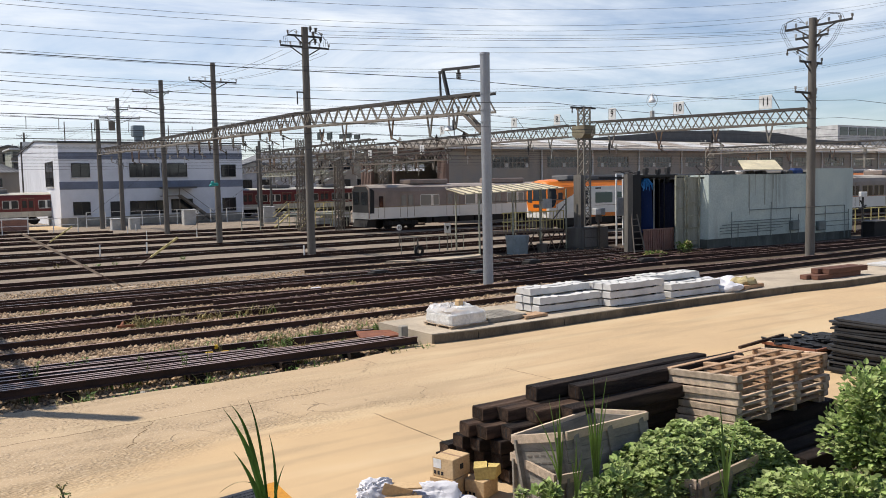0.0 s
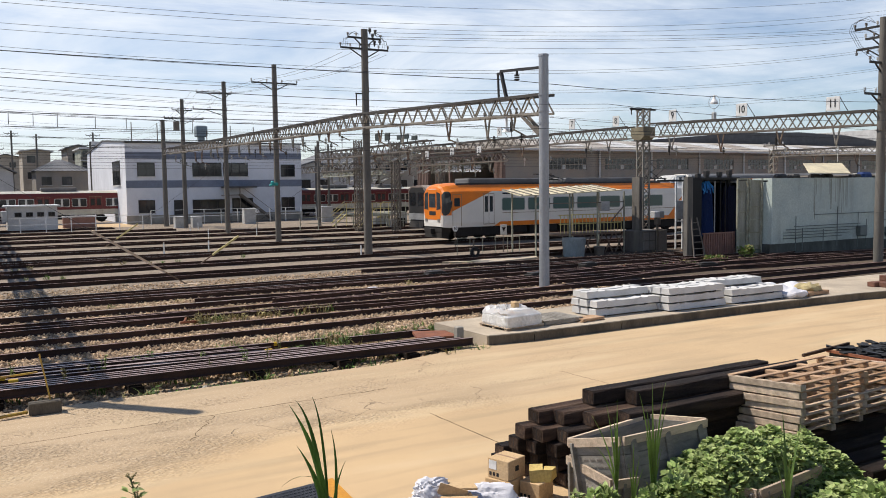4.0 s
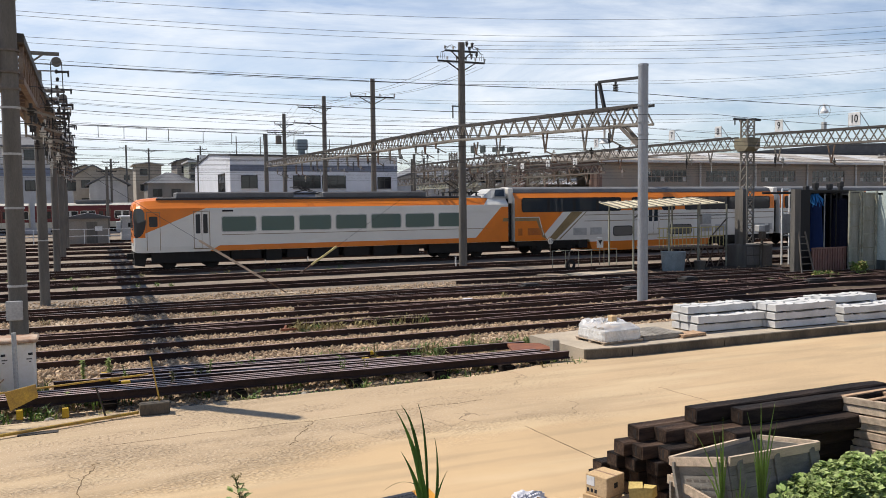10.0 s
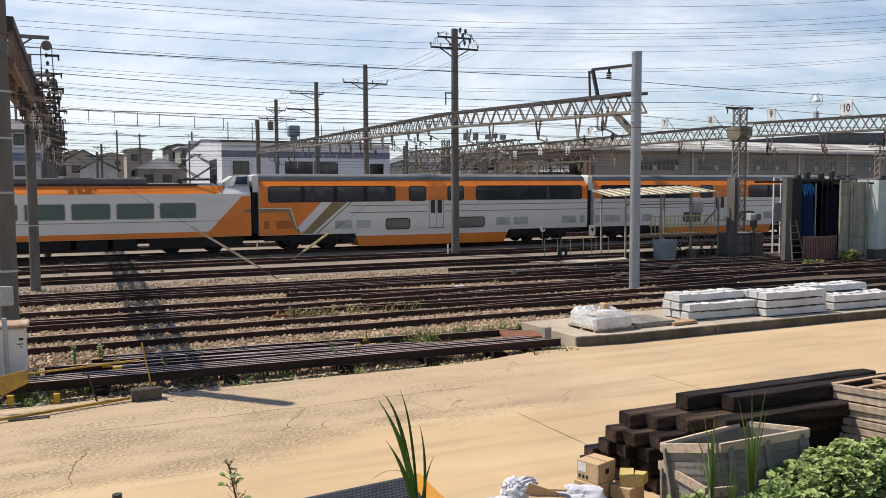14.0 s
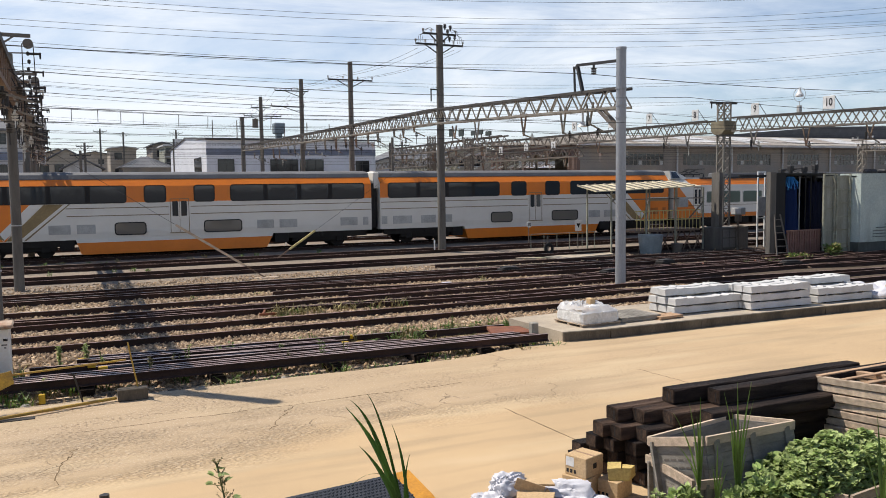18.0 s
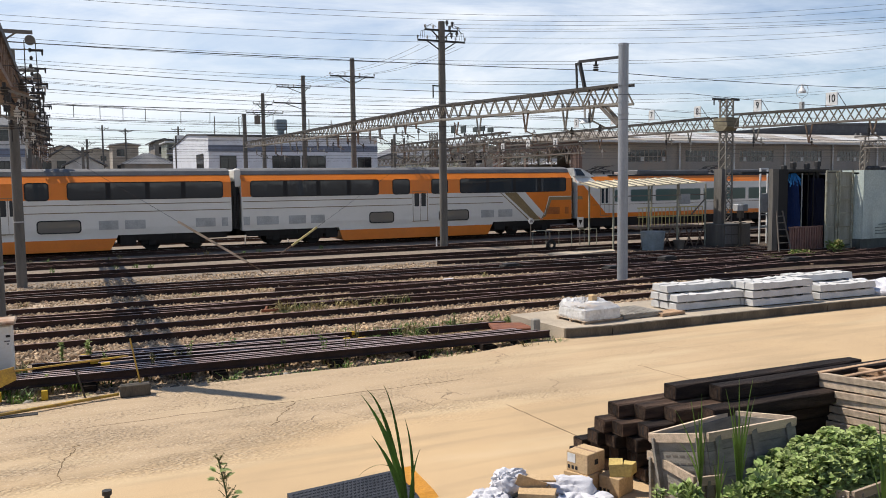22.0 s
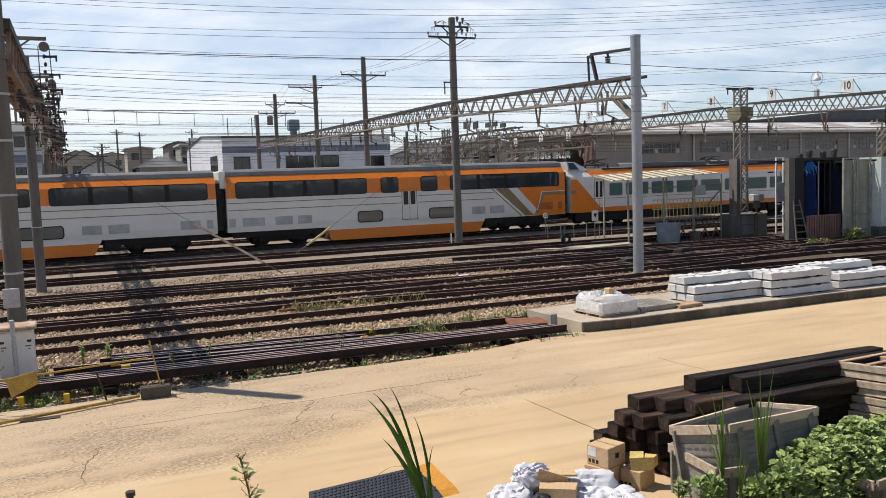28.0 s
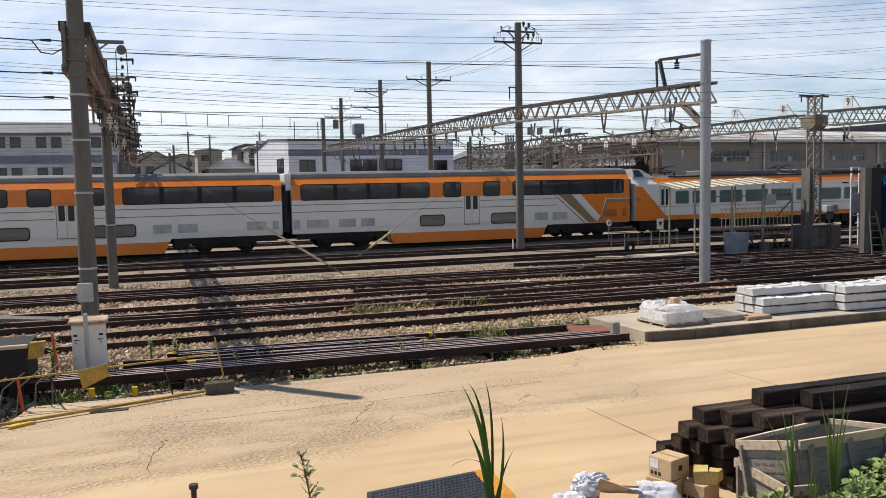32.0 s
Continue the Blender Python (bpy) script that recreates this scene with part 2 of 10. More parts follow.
def road_mat():
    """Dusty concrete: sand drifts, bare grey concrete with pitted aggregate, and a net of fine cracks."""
    m = mat("road_concrete", (0.55, 0.392, 0.224), 0.92, col2=(0.475, 0.342, 0.20), scale=0.35, fine=90, bump=0.0, spec=0.12)
    n, l = m.node_tree.nodes, m.node_tree.links
    b = n["Principled BSDF"]
    tc = next(x for x in n if x.type == "TEX_COORD")
    base = b.inputs["Base Color"].links[0].from_socket

    def tex(kind, scale, detail=4.0, stretch=(1, 1, 1), off=(0, 0, 0)):
        mp, t = n.new("ShaderNodeMapping"), n.new(kind)
        mp.inputs["Scale"].default_value, mp.inputs["Location"].default_value = stretch, off
        l.new(tc.outputs["Object"], mp.inputs["Vector"])
        l.new(mp.outputs["Vector"], t.inputs["Vector"])
        t.inputs["Scale"].default_value = scale
        if kind == "ShaderNodeTexNoise":
            t.inputs["Detail"].default_value = detail
        return t

    def ramp(sock, lo, hi, a=0.0, c=1.0):
        r = n.new("ShaderNodeMapRange")
        r.inputs["From Min"].default_value, r.inputs["From Max"].default_value = lo, hi
        r.inputs["To Min"].default_value, r.inputs["To Max"].default_value = a, c
        l.new(sock, r.inputs["Value"])
        return r.outputs["Result"]

    def math_(op, p, q):
        x = n.new("ShaderNodeMath")
        x.operation = op
        for i_, v_ in enumerate((p, q)):
            if isinstance(v_, float):
                x.inputs[i_].default_value = v_
            else:
                l.new(v_, x.inputs[i_])
        return x.outputs["Value"]

    def blend(fac, a, col):
        x = n.new("ShaderNodeMix")
        x.data_type = "RGBA"
        l.new(fac, x.inputs["Factor"])
        l.new(a, x.inputs["A"])
        x.inputs["B"].default_value = (*col, 1)
        return x.outputs["Result"]

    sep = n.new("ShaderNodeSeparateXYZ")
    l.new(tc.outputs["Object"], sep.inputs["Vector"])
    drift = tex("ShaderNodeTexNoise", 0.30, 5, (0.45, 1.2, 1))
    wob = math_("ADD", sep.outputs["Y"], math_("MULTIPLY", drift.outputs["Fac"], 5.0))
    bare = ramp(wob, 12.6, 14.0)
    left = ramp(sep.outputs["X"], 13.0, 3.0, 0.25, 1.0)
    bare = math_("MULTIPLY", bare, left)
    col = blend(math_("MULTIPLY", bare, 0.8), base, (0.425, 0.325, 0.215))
    pit = tex("ShaderNodeTexNoise", 19.0, 4)
    patch = tex("ShaderNodeTexNoise", 1.1, 4, (0.5, 1.3, 1), (3, 7, 0))
    pits = math_("MULTIPLY", math_("MULTIPLY", ramp(pit.outputs["Fac"], 0.53, 0.63), ramp(patch.outputs["Fac"], 0.42, 0.60)), bare)
    col = blend(math_("MULTIPLY", pits, 0.42), col, (0.18, 0.135, 0.092))
    lite = tex("ShaderNodeTexNoise", 34.0, 2, (1, 1, 1), (9, 2, 0))
    col = blend(math_("MULTIPLY", math_("MULTIPLY", ramp(lite.outputs["Fac"], 0.58, 0.68), bare), 0.6), col, (0.62, 0.52, 0.40))
    warp = tex("ShaderNodeTexNoise", 2.2, 3)
    vm = n.new("ShaderNodeVectorMath")
    vm.operation = "ADD"
    sc = n.new("ShaderNodeVectorMath")
    sc.operation = "SCALE"
    sc.inputs["Scale"].default_value = 0.5
    l.new(warp.outputs["Color"], sc.inputs[0])
    l.new(tc.outputs["Object"], vm.inputs[0])
    l.new(sc.outputs["Vector"], vm.inputs[1])
    vo = n.new("ShaderNodeTexVoronoi")
    vo.feature = "DISTANCE_TO_EDGE"
    vo.inputs["Scale"].default_value = 0.85
    l.new(vm.outputs["Vector"], vo.inputs["Vector"])
    where = tex("ShaderNodeTexNoise", 0.45, 3, (1, 1, 1), (5, 1, 0))
    wear = tex("ShaderNodeTexNoise", 1.6, 6, (0.16, 1.6, 1), (1, 4, 0))
    col = blend(math_("MULTIPLY", ramp(wear.outputs["Fac"], 0.50, 0.66), 0.35), col, (0.31, 0.24, 0.15))
    dust = tex("ShaderNodeTexNoise", 0.7, 5, (0.3, 1.5, 1), (11, 3, 0))
    col = blend(math_("MULTIPLY", ramp(dust.outputs["Fac"], 0.52, 0.68), 0.45), col, (0.60, 0.475, 0.30))
    crack = math_("MULTIPLY", math_("MULTIPLY", ramp(vo.outputs["Distance"], 0.003, 0.009, 1.0, 0.0), ramp(where.outputs["Fac"], 0.55, 0.62)), bare)
    col = blend(math_("MULTIPLY", crack, 0.6), col, (0.11, 0.085, 0.06))
    # exposed aggregate where the surface has worn away
    band = math_("MULTIPLY", ramp(wob, 12.2, 12.9), ramp(wob, 15.6, 14.2))
    rough_ = math_("MULTIPLY", math_("MULTIPLY", band, ramp(patch.outputs["Fac"], 0.40, 0.58)), ramp(sep.outputs["X"], 9.0, 5.0))
    agg = tex("ShaderNodeTexVoronoi", 21.0, 0, (0.75, 1.2, 1))
    ring_ = ramp(agg.outputs["Distance"], 0.28, 0.62)
    col = blend(math_("MULTIPLY", math_("MULTIPLY", ring_, rough_), 0.42), col, (0.22, 0.165, 0.105))
    tone = n.new("ShaderNodeSeparateColor")
    l.new(agg.outputs["Color"], tone.inputs["Color"])
    col = blend(math_("MULTIPLY", math_("MULTIPLY", ramp(tone.outputs["Red"], 0.72, 0.9), rough_), 0.3), col, (0.60, 0.48, 0.34))
    l.new(col, b.inputs["Base Color"])
    bp = n.new("ShaderNodeBump")
    bp.inputs["Strength"].default_value, bp.inputs["Distance"].default_value = 0.7, 0.02
    bp.invert = True
    l.new(math_("ADD", math_("ADD", pits, crack), math_("MULTIPLY", ring_, rough_)), bp.inputs["Height"])
    l.new(bp.outputs["Normal"], b.inputs["Normal"])
    return m


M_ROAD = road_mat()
M_SOIL = mat("soil", (0.15, 0.115, 0.075), 0.95, scale=1.5, fine=30, bump=0.8, spec=0.1)
M_CONC = mat("concrete", (0.36, 0.335, 0.285), 0.9, col2=(0.25, 0.23, 0.195), scale=1.4, fine=45, bump=0.2, spec=0.2, grime=((0.17, 0.16, 0.14), 1.2, (1, 1, 0.3), 0.55, 0.5))
M_SLABTOP = mat("sandy_slab_concrete", (0.50, 0.42, 0.315), 0.92, col2=(0.36, 0.305, 0.235), scale=0.9, fine=40, bump=0.15, spec=0.15, grime=((0.22, 0.19, 0.15), 0.8, (0.5, 1, 1), 0.55, 0.5))
M_KERB = mat("dirty_shaded_kerb_concrete", (0.16, 0.137, 0.104), 0.92, col2=(0.075, 0.066, 0.054), scale=1.6, fine=40, bump=0.3, spec=0.15, stretch=(1, 1, 0.4))
M_SLEEPER = mat("pale_concrete", (0.60, 0.595, 0.575), 0.85, col2=(0.48, 0.475, 0.455), scale=2.0, fine=60, bump=0.15, spec=0.25, per_object=0.05)
M_RAIL = mat("rusty_rail", (0.062, 0.034, 0.026), 0.88, col2=(0.024, 0.015, 0.012), scale=1.3, fine=40, bump=0.25, spec=0.3)
M_RAILTOP = mat("rail_head", (0.42, 0.37, 0.33), 0.38, 0.85, col2=(0.25, 0.20, 0.17), scale=0.9, fine=20, bump=0.05)
M_DULLTOP = mat("dull_rail_head", (0.34, 0.23, 0.20), 0.55, 0.4, col2=(0.15, 0.085, 0.065), scale=0.9, fine=20, bump=0.05)
M_TIE = mat("old_tie", (0.10, 0.075, 0.058), 0.9, col2=(0.055, 0.045, 0.038), scale=3, fine=30, bump=0.5, spec=0.2, stretch=(6, 1, 6))
M_POLE = mat("concrete_pole", (0.165, 0.152, 0.132), 0.85, col2=(0.105, 0.097, 0.085), scale=1.2, fine=40, bump=0.2, stretch=(3, 3, 0.5))
M_GPOLE = mat("galvanised_pole", (0.37, 0.385, 0.405), 0.5, 0.35, col2=(0.26, 0.275, 0.295), scale=1.0, fine=30, bump=0.06, stretch=(3, 3, 0.4))
M_STEEL = mat("aged_galvanised_steel", (0.19, 0.18, 0.16), 0.65, 0.2, col2=(0.13, 0.10, 0.075), scale=1.1, fine=25, bump=0.1, mix=0.8)
M_RUSTSTEEL = mat("rust_stained_steel", (0.25, 0.19, 0.14), 0.8, 0.1, col2=(0.15, 0.09, 0.06), scale=1.4, fine=25, bump=0.2)
M_DARK = mat("dark_steel", (0.045, 0.043, 0.042), 0.6, 0.3, scale=2, fine=30, bump=0.1)
M_BLACK = mat("black_rubber", (0.018, 0.018, 0.019), 0.75, scale=3, fine=40, bump=0.2)
M_UNDER = mat("underframe_grime", (0.024, 0.021, 0.019), 0.85, col2=(0.013, 0.012, 0.011), scale=1.5, fine=20, bump=0.3)
M_ORANGE = mat("orange_paint", (0.80, 0.215, 0.014), 0.32, col2=(0.69, 0.185, 0.016), scale=0.7, fine=15, bump=0.006, spec=0.5, speck=0.1)
M_TWHITE = mat("train_white_paint", (0.75, 0.725, 0.665), 0.33, col2=(0.685, 0.66, 0.605), scale=0.5, fine=12, bump=0.006, spec=0.5, speck=0.08, grime=((0.45, 0.40, 0.33), 0.9, (0.4, 1, 1.5), 0.58, 0.35))
M_TROOF = mat("train_roof_grey", (0.15, 0.152, 0.155), 0.7, scale=0.8, fine=20, bump=0.1, grime=((0.10, 0.095, 0.09), 1.2, (1, 1, 1), 0.5, 0.6))
M_GOLD = mat("gold_brown_paint", (0.30, 0.215, 0.10), 0.4, scale=1, fine=15, bump=0.02)
M_LINE = mat("dark_gold_line", (0.27, 0.20, 0.115), 0.5, scale=1, fine=15, bump=0.02)
M_VENT = mat("louvre_grey", (0.50, 0.50, 0.48), 0.6, scale=2, fine=30, bump=0.05)
M_GRILLE_O = mat("louvre_orange", (0.50, 0.15, 0.03), 0.6, scale=2, fine=30, bump=0.05)
M_CHROME = mat("window_alloy", (0.55, 0.55, 0.54), 0.35, 0.9, scale=2, fine=20, bump=0.02)
M_SIGNW = mat("white_enamel", (0.80, 0.80, 0.78), 0.4, scale=3, fine=30, bump=0.02)
M_PORC = mat("porcelain", (0.62, 0.61, 0.57), 0.25, scale=4, fine=30, bump=0.02)
M_YELLOW = mat("yellow_paint", (0.66, 0.43, 0.02), 0.55, col2=(0.52, 0.32, 0.03), scale=4, fine=40, bump=0.08)
M_FADEYEL = mat("faded_yellow_paint", (0.62, 0.52, 0.20), 0.6, col2=(0.46, 0.38, 0.17), scale=4, fine=40, bump=0.08)
M_RED = mat("dark_red_paint", (0.14, 0.018, 0.018), 0.4, scale=0.8, fine=15, bump=0.02)
M_CREAM = mat("cream_paint", (0.58, 0.55, 0.46), 0.45, scale=0.8, fine=15, bump=0.02)
M_ALU = mat("brushed_train_alloy", (0.50, 0.505, 0.50), 0.42, 0.55, scale=0.7, fine=14, bump=0.02, stretch=(0.3, 1, 3))
# taupe lightened for the roof: sun on its curve put into colour
M_TAUPEL = mat("sunlit_taupe_roof", (0.40, 0.345, 0.30), 0.6, scale=0.8, fine=15, bump=0.03, grime=((0.20, 0.17, 0.15), 1.0, (0.6, 1, 1), 0.55, 0.5))
M_TAUPE = mat("taupe_paint", (0.26, 0.207, 0.178), 0.45, scale=0.8, fine=15, bump=0.02)
M_WIRE = mat("wire", (0.045, 0.047, 0.05), 0.6, 0.4, scale=2, fine=10, bump=0)


def glass_mat(name, tint, rough=0.04):
    m = bpy.data.materials.new(name)
    m.use_nodes = True
    b = m.node_tree.nodes["Principled BSDF"]
    b.inputs["Base Color"].default_value = (*tint, 1)
    b.inputs["Roughness"].default_value = rough
    b.inputs["Specular IOR Level"].default_value = 0.6
    n, l = m.node_tree.nodes, m.node_tree.links
    tc, nz, bp = n.new("ShaderNodeTexCoord"), n.new("ShaderNodeTexNoise"), n.new("ShaderNodeBump")
    nz.inputs["Scale"].default_value = 0.9
    bp.inputs["Strength"].default_value, bp.inputs["Distance"].default_value = 0.12, 0.02
    l.new(tc.outputs["Object"], nz.inputs["Vector"])
    l.new(nz.outputs["Fac"], bp.inputs["Height"])
    l.new(bp.outputs["Normal"], b.inputs["Normal"])
    return m


M_TGLASS = glass_mat("green_tinted_glass", (0.10, 0.155, 0.14))
M_BLIND = glass_mat("blinds_behind_glass", (0.17, 0.16, 0.14))
M_DGLASS = glass_mat("dark_tinted_glass", (0.032, 0.041, 0.05))
M_GLASS = glass_mat("building_glass", (0.014, 0.017, 0.02), 0.08)


# ---- mesh building ----
class Mesh:
    """Collects boxes, tubes and prisms into one mesh."""

    def __init__(self):
        self.v, self.f, self.k = [], [], []

    def add(self, v, f, k=0):
        o = len(self.v)
        self.v += v
        self.f += [tuple(i + o for i in q) for q in f]
        self.k += [k] * len(f)
        return self

    def box(self, x0, x1, y0, y1, z0, z1, k=0):
        return self.add([(x, y, z) for x in (x0, x1) for y in (y0, y1) for z in (z0, z1)],
                        [(0, 1, 3, 2), (4, 6, 7, 5), (0, 4, 5, 1), (2, 3, 7, 6), (0, 2, 6, 4), (1, 5, 7, 3)], k)

    def cbox(self, x0, x1, y0, y1, z0, z1, c=0.02, k=0, top=1.0):
        """A box with chamfered edges; top below 1 draws the upper face in."""
        bm = bmesh.new()
        cx, cy = (x0 + x1) / 2, (y0 + y1) / 2
        vs = [bm.verts.new((cx + (x - cx) * (top if z == z1 else 1), cy + (y - cy) * (top if z == z1 else 1), z)) for x in (x0, x1) for y in (y0, y1) for z in (z0, z1)]
        for q in [(0, 1, 3, 2), (4, 6, 7, 5), (0, 4, 5, 1), (2, 3, 7, 6), (0, 2, 6, 4), (1, 5, 7, 3)]:
            bm.faces.new([vs[i] for i in q])
        bmesh.ops.bevel(bm, geom=bm.edges[:], offset=c, segments=1, affect="EDGES")
        bm.verts.index_update()
        self.add([tuple(v.co) for v in bm.verts], [tuple(v.index for v in f.verts) for f in bm.faces], k)
        bm.free()
        return self

    def bar(self, a, b, w, h=None, k=0):
        """A straight bar of rectangular section from a to b."""
        a, b = Vector(a), Vector(b)
        h = h or w
        d = (b - a).normalized()
        up = Vector((0, 0, 1)) if abs(d.z) < 0.95 else Vector((0, 1, 0))
        s = d.cross(up).normalized() * (w / 2)
        t = s.cross(d).normalized() * (h / 2)
        v = [tuple(p + i * s + j * t) for p in (a, b) for i, j in ((-1, -1), (1, -1), (1, 1), (-1, 1))]
        return self.add(v, [(0, 1, 2, 3), (7, 6, 5, 4), (0, 4, 5, 1), (1, 5, 6, 2), (2, 6, 7, 3), (3, 7, 4, 0)], k)

    def tube(self, a, b, r0, r1=None, n=10, k=0, caps=True):
        a, b = Vector(a), Vector(b)
        r1 = r0 if r1 is None else r1
        d = (b - a).normalized()
        up = Vector((0, 0, 1)) if abs(d.z) < 0.95 else Vector((0, 1, 0))
        s = d.cross(up).normalized()
        t = s.cross(d).normalized()
        v = []
        for p, r in ((a, r0), (b, r1)):
            v += [tuple(p + r * (math.cos(2 * math.pi * i / n) * s + math.sin(2 * math.pi * i / n) * t)) for i in range(n)]
        f = [(i, i + n, (i + 1) % n + n, (i + 1) % n) for i in range(n)]
        if caps:
            f += [tuple(range(n)), tuple(range(2 * n - 1, n - 1, -1))]
        return self.add(v, f, k)

    def line(self, pts, r, n=5, k=0):
        for a, b in zip(pts, pts[1:]):
            self.tube(a, b, r, r, n, k, caps=True)
        return self

    def prism(self, poly, y0, y1, axis="y", k=0):
        """A polygon pushed along an axis; poly gives the other two coordinates in order."""
        n = len(poly)
        put = {"y": lambda p, w: (p[0], w, p[1]), "x": lambda p, w: (w, p[0], p[1]), "z": lambda p, w: (p[0], p[1], w)}[axis]
        v = [put(p, y0) for p in poly] + [put(p, y1) for p in poly]
        f = [(i, (i + 1) % n, (i + 1) % n + n, i + n) for i in range(n)] + [tuple(range(n - 1, -1, -1)), tuple(range(n, 2 * n))]
        return self.add(v, f, k)

    def ball(self, c, r, n=8, sz=1.0, k=0):
        v, f = [], []
        m = n // 2
        for i in range(m + 1):
            a = math.pi * i / m
            v += [(c[0] + r * math.sin(a) * math.cos(2 * math.pi * j / n), c[1] + r * math.sin(a) * math.sin(2 * math.pi * j / n), c[2] + sz * r * math.cos(a)) for j in range(n)]
        for i in range(m):
            f += [(i * n + j, (i + 1) * n + j, (i + 1) * n + (j + 1) % n, i * n + (j + 1) % n) for j in range(n)]
        return self.add(v, f, k)


def mesh_of(name, m, mats, smooth=False):
    me = bpy.data.meshes.new(name)
    me.from_pydata(m.v, [], m.f)
    for x in mats if isinstance(mats, (list, tuple)) else [mats]:
        me.materials.append(x)
    if any(m.k):
        me.polygons.foreach_set("material_index", m.k)
    bm = bmesh.new()
    bm.from_mesh(me)
    bmesh.ops.recalc_face_normals(bm, faces=bm.faces)
    bm.to_mesh(me)
    bm.free()
    if smooth:
        me.polygons.foreach_set("use_smooth", [True] * len(me.polygons))
        me.set_sharp_from_angle(angle=radians(40))
    me.update()
    return me


def part(name, m, mats, parent, label="", smooth=False, at=None):
    ob = new(name, mesh_of(name, m, mats, smooth))
    ob.parent = parent
    if at:
        ob.matrix_basis = at
    return tagged(ob, label)


def thing(name, label, category, at=None, group="", kind="", m=None, mats=None, smooth=False):
    ob = new(name, mesh_of(name, m, mats, smooth) if m else None)
    ob.matrix_basis = at or Matrix()
    return tagged(ob, label, category, group, kind)


def poly_rounded(x0, x1, z0, z1, r=0.1, n=4):
    """A rectangle with rounded corners, as x, z pairs."""
    out = []
    for cx, cz, a0 in ((x1 - r, z1 - r, 0), (x0 + r, z1 - r, 90), (x0 + r, z0 + r, 180), (x1 - r, z0 + r, 270)):
        out += [(cx + r * math.cos(radians(a0 + 90 * i / n)), cz + r * math.sin(radians(a0 + 90 * i / n))) for i in range(n + 1)]
    return out


# ---- ground, road, tracks ----
def ground_height(x, y):
    if y < 14.45:
        if y > 4.6:
            return -0.10
        return -0.10 + min(1.75, (4.6 - y) * 0.6)
    if y < 17.6:
        return -0.16 + 0.05 * noise.noise((x * 0.7, y * 0.9, 0))
    near = 1.0 if y < 60 else 0.3
    return -0.008 + near * 0.035 * noise.noise((x * 0.35, y * 0.9, 3.0))


def build_ground():
    xs = [-2600, -900, -300, -120, -60] + [-40 + 0.8 * i for i in range(132)] + [75, 90, 130, 300, 900, 2600]
    ys = [-2600, -600, -120, -30, -8, 0, 1.6, 3, 4.6, 6.6, 8, 11, 13, 14.35, 14.5, 14.7] + [15 + 0.6 * i for i in range(80)] + [68, 75, 90, 120, 200, 500, 1200, 2600]
    v = [(x, y, ground_height(x, y)) for y in ys for x in xs]
    w = len(xs)
    f = [(j * w + i, j * w + i + 1, (j + 1) * w + i + 1, (j + 1) * w + i) for j in range(len(ys) - 1) for i in range(w - 1)]
    k = [1 if ys[j + 1] <= 15.1 else 0 for j in range(len(ys) - 1) for i in range(w - 1)]
    m = Mesh().add(v, f)
    m.k = k
    return thing("ground", "brown gravel ground of a railway yard with weeds", "ground", kind="structure", m=m, mats=[M_BALLAST, M_SOIL])


build_ground()


def build_road():
    m = Mesh()
    rnd = random.Random(4)
    xs = [-60 + 0.35 * i for i in range(330)]
    e = [14.42 + 0.05 * noise.noise((x * 0.9, 0, 0)) + 0.03 * noise.noise((x * 3.1, 5, 0)) - (1.4 if x < -2.15 else 0) + 0.6 * min(1, max(0, (x - 7.0) / 2.4)) - 0.45 * min(1, max(0, (x - 21) / 4)) for x in xs]
    v, f = [], []
    for x, y in zip(xs, e):
        v += [(x, 6.4, 0.0), (x, y - 0.02, 0.0), (x, y, -0.02), (x, y + 0.01, -0.25)]
    for i in range(len(xs) - 1):
        a = 4 * i
        f += [(a + j, a + 4 + j, a + 5 + j, a + 1 + j) for j in range(3)]
    m.add(v, f)
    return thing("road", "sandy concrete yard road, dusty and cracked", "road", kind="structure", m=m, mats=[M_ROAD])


build_road()

# rails of each track: the two rail lines, and the X range that they run over
TRACKS = [(18.95, 20.4, -70, 95), (23.1, 24.53, -70, 95), (27.4, 28.84, -70, 95), (32.9, 34.35, -70, 95), (37.85, 39.3, -70, 95),
          (43.76, 45.2, -80, 110), (49.6, 51.05, -80, 110), (55.9, 57.35, -80, 110), (62.4, 63.85, -80, 40), (68.2, 69.65, -80, 40), (74.6, 76.05, -80, 16), (82, 83.45, -80, 12)]
RAIL_PROFILE = [(-0.065, 0), (0.065, 0), (0.065, 0.012), (0.014, 0.03), (0.014, 0.115), (0.034, 0.125), (0.034, 0.15), (-0.034, 0.15), (-0.034, 0.125), (-0.014, 0.115), (-0.014, 0.03), (-0.065, 0.012)]


def rail_mesh(pts, z=0.0):
    """A rail of true section along points x, y."""
    m = Mesh()
    n = len(RAIL_PROFILE)
    v = []
    for x, y in pts:
        v += [(x, y + a, z + b) for a, b in RAIL_PROFILE]
    f, k = [], []
    for i in range(len(pts) - 1):
        for j in range(n):
            f.append((i * n + j, i * n + (j + 1) % n, (i + 1) * n + (j + 1) % n, (i + 1) * n + j))
            k.append(1 if j == 6 else 0)
    f += [tuple(range(n)), tuple(range(len(v) - 1, len(v) - n - 1, -1))]
    k += [0, 0]
    m.add(v, f)
    m.k = k
    return m


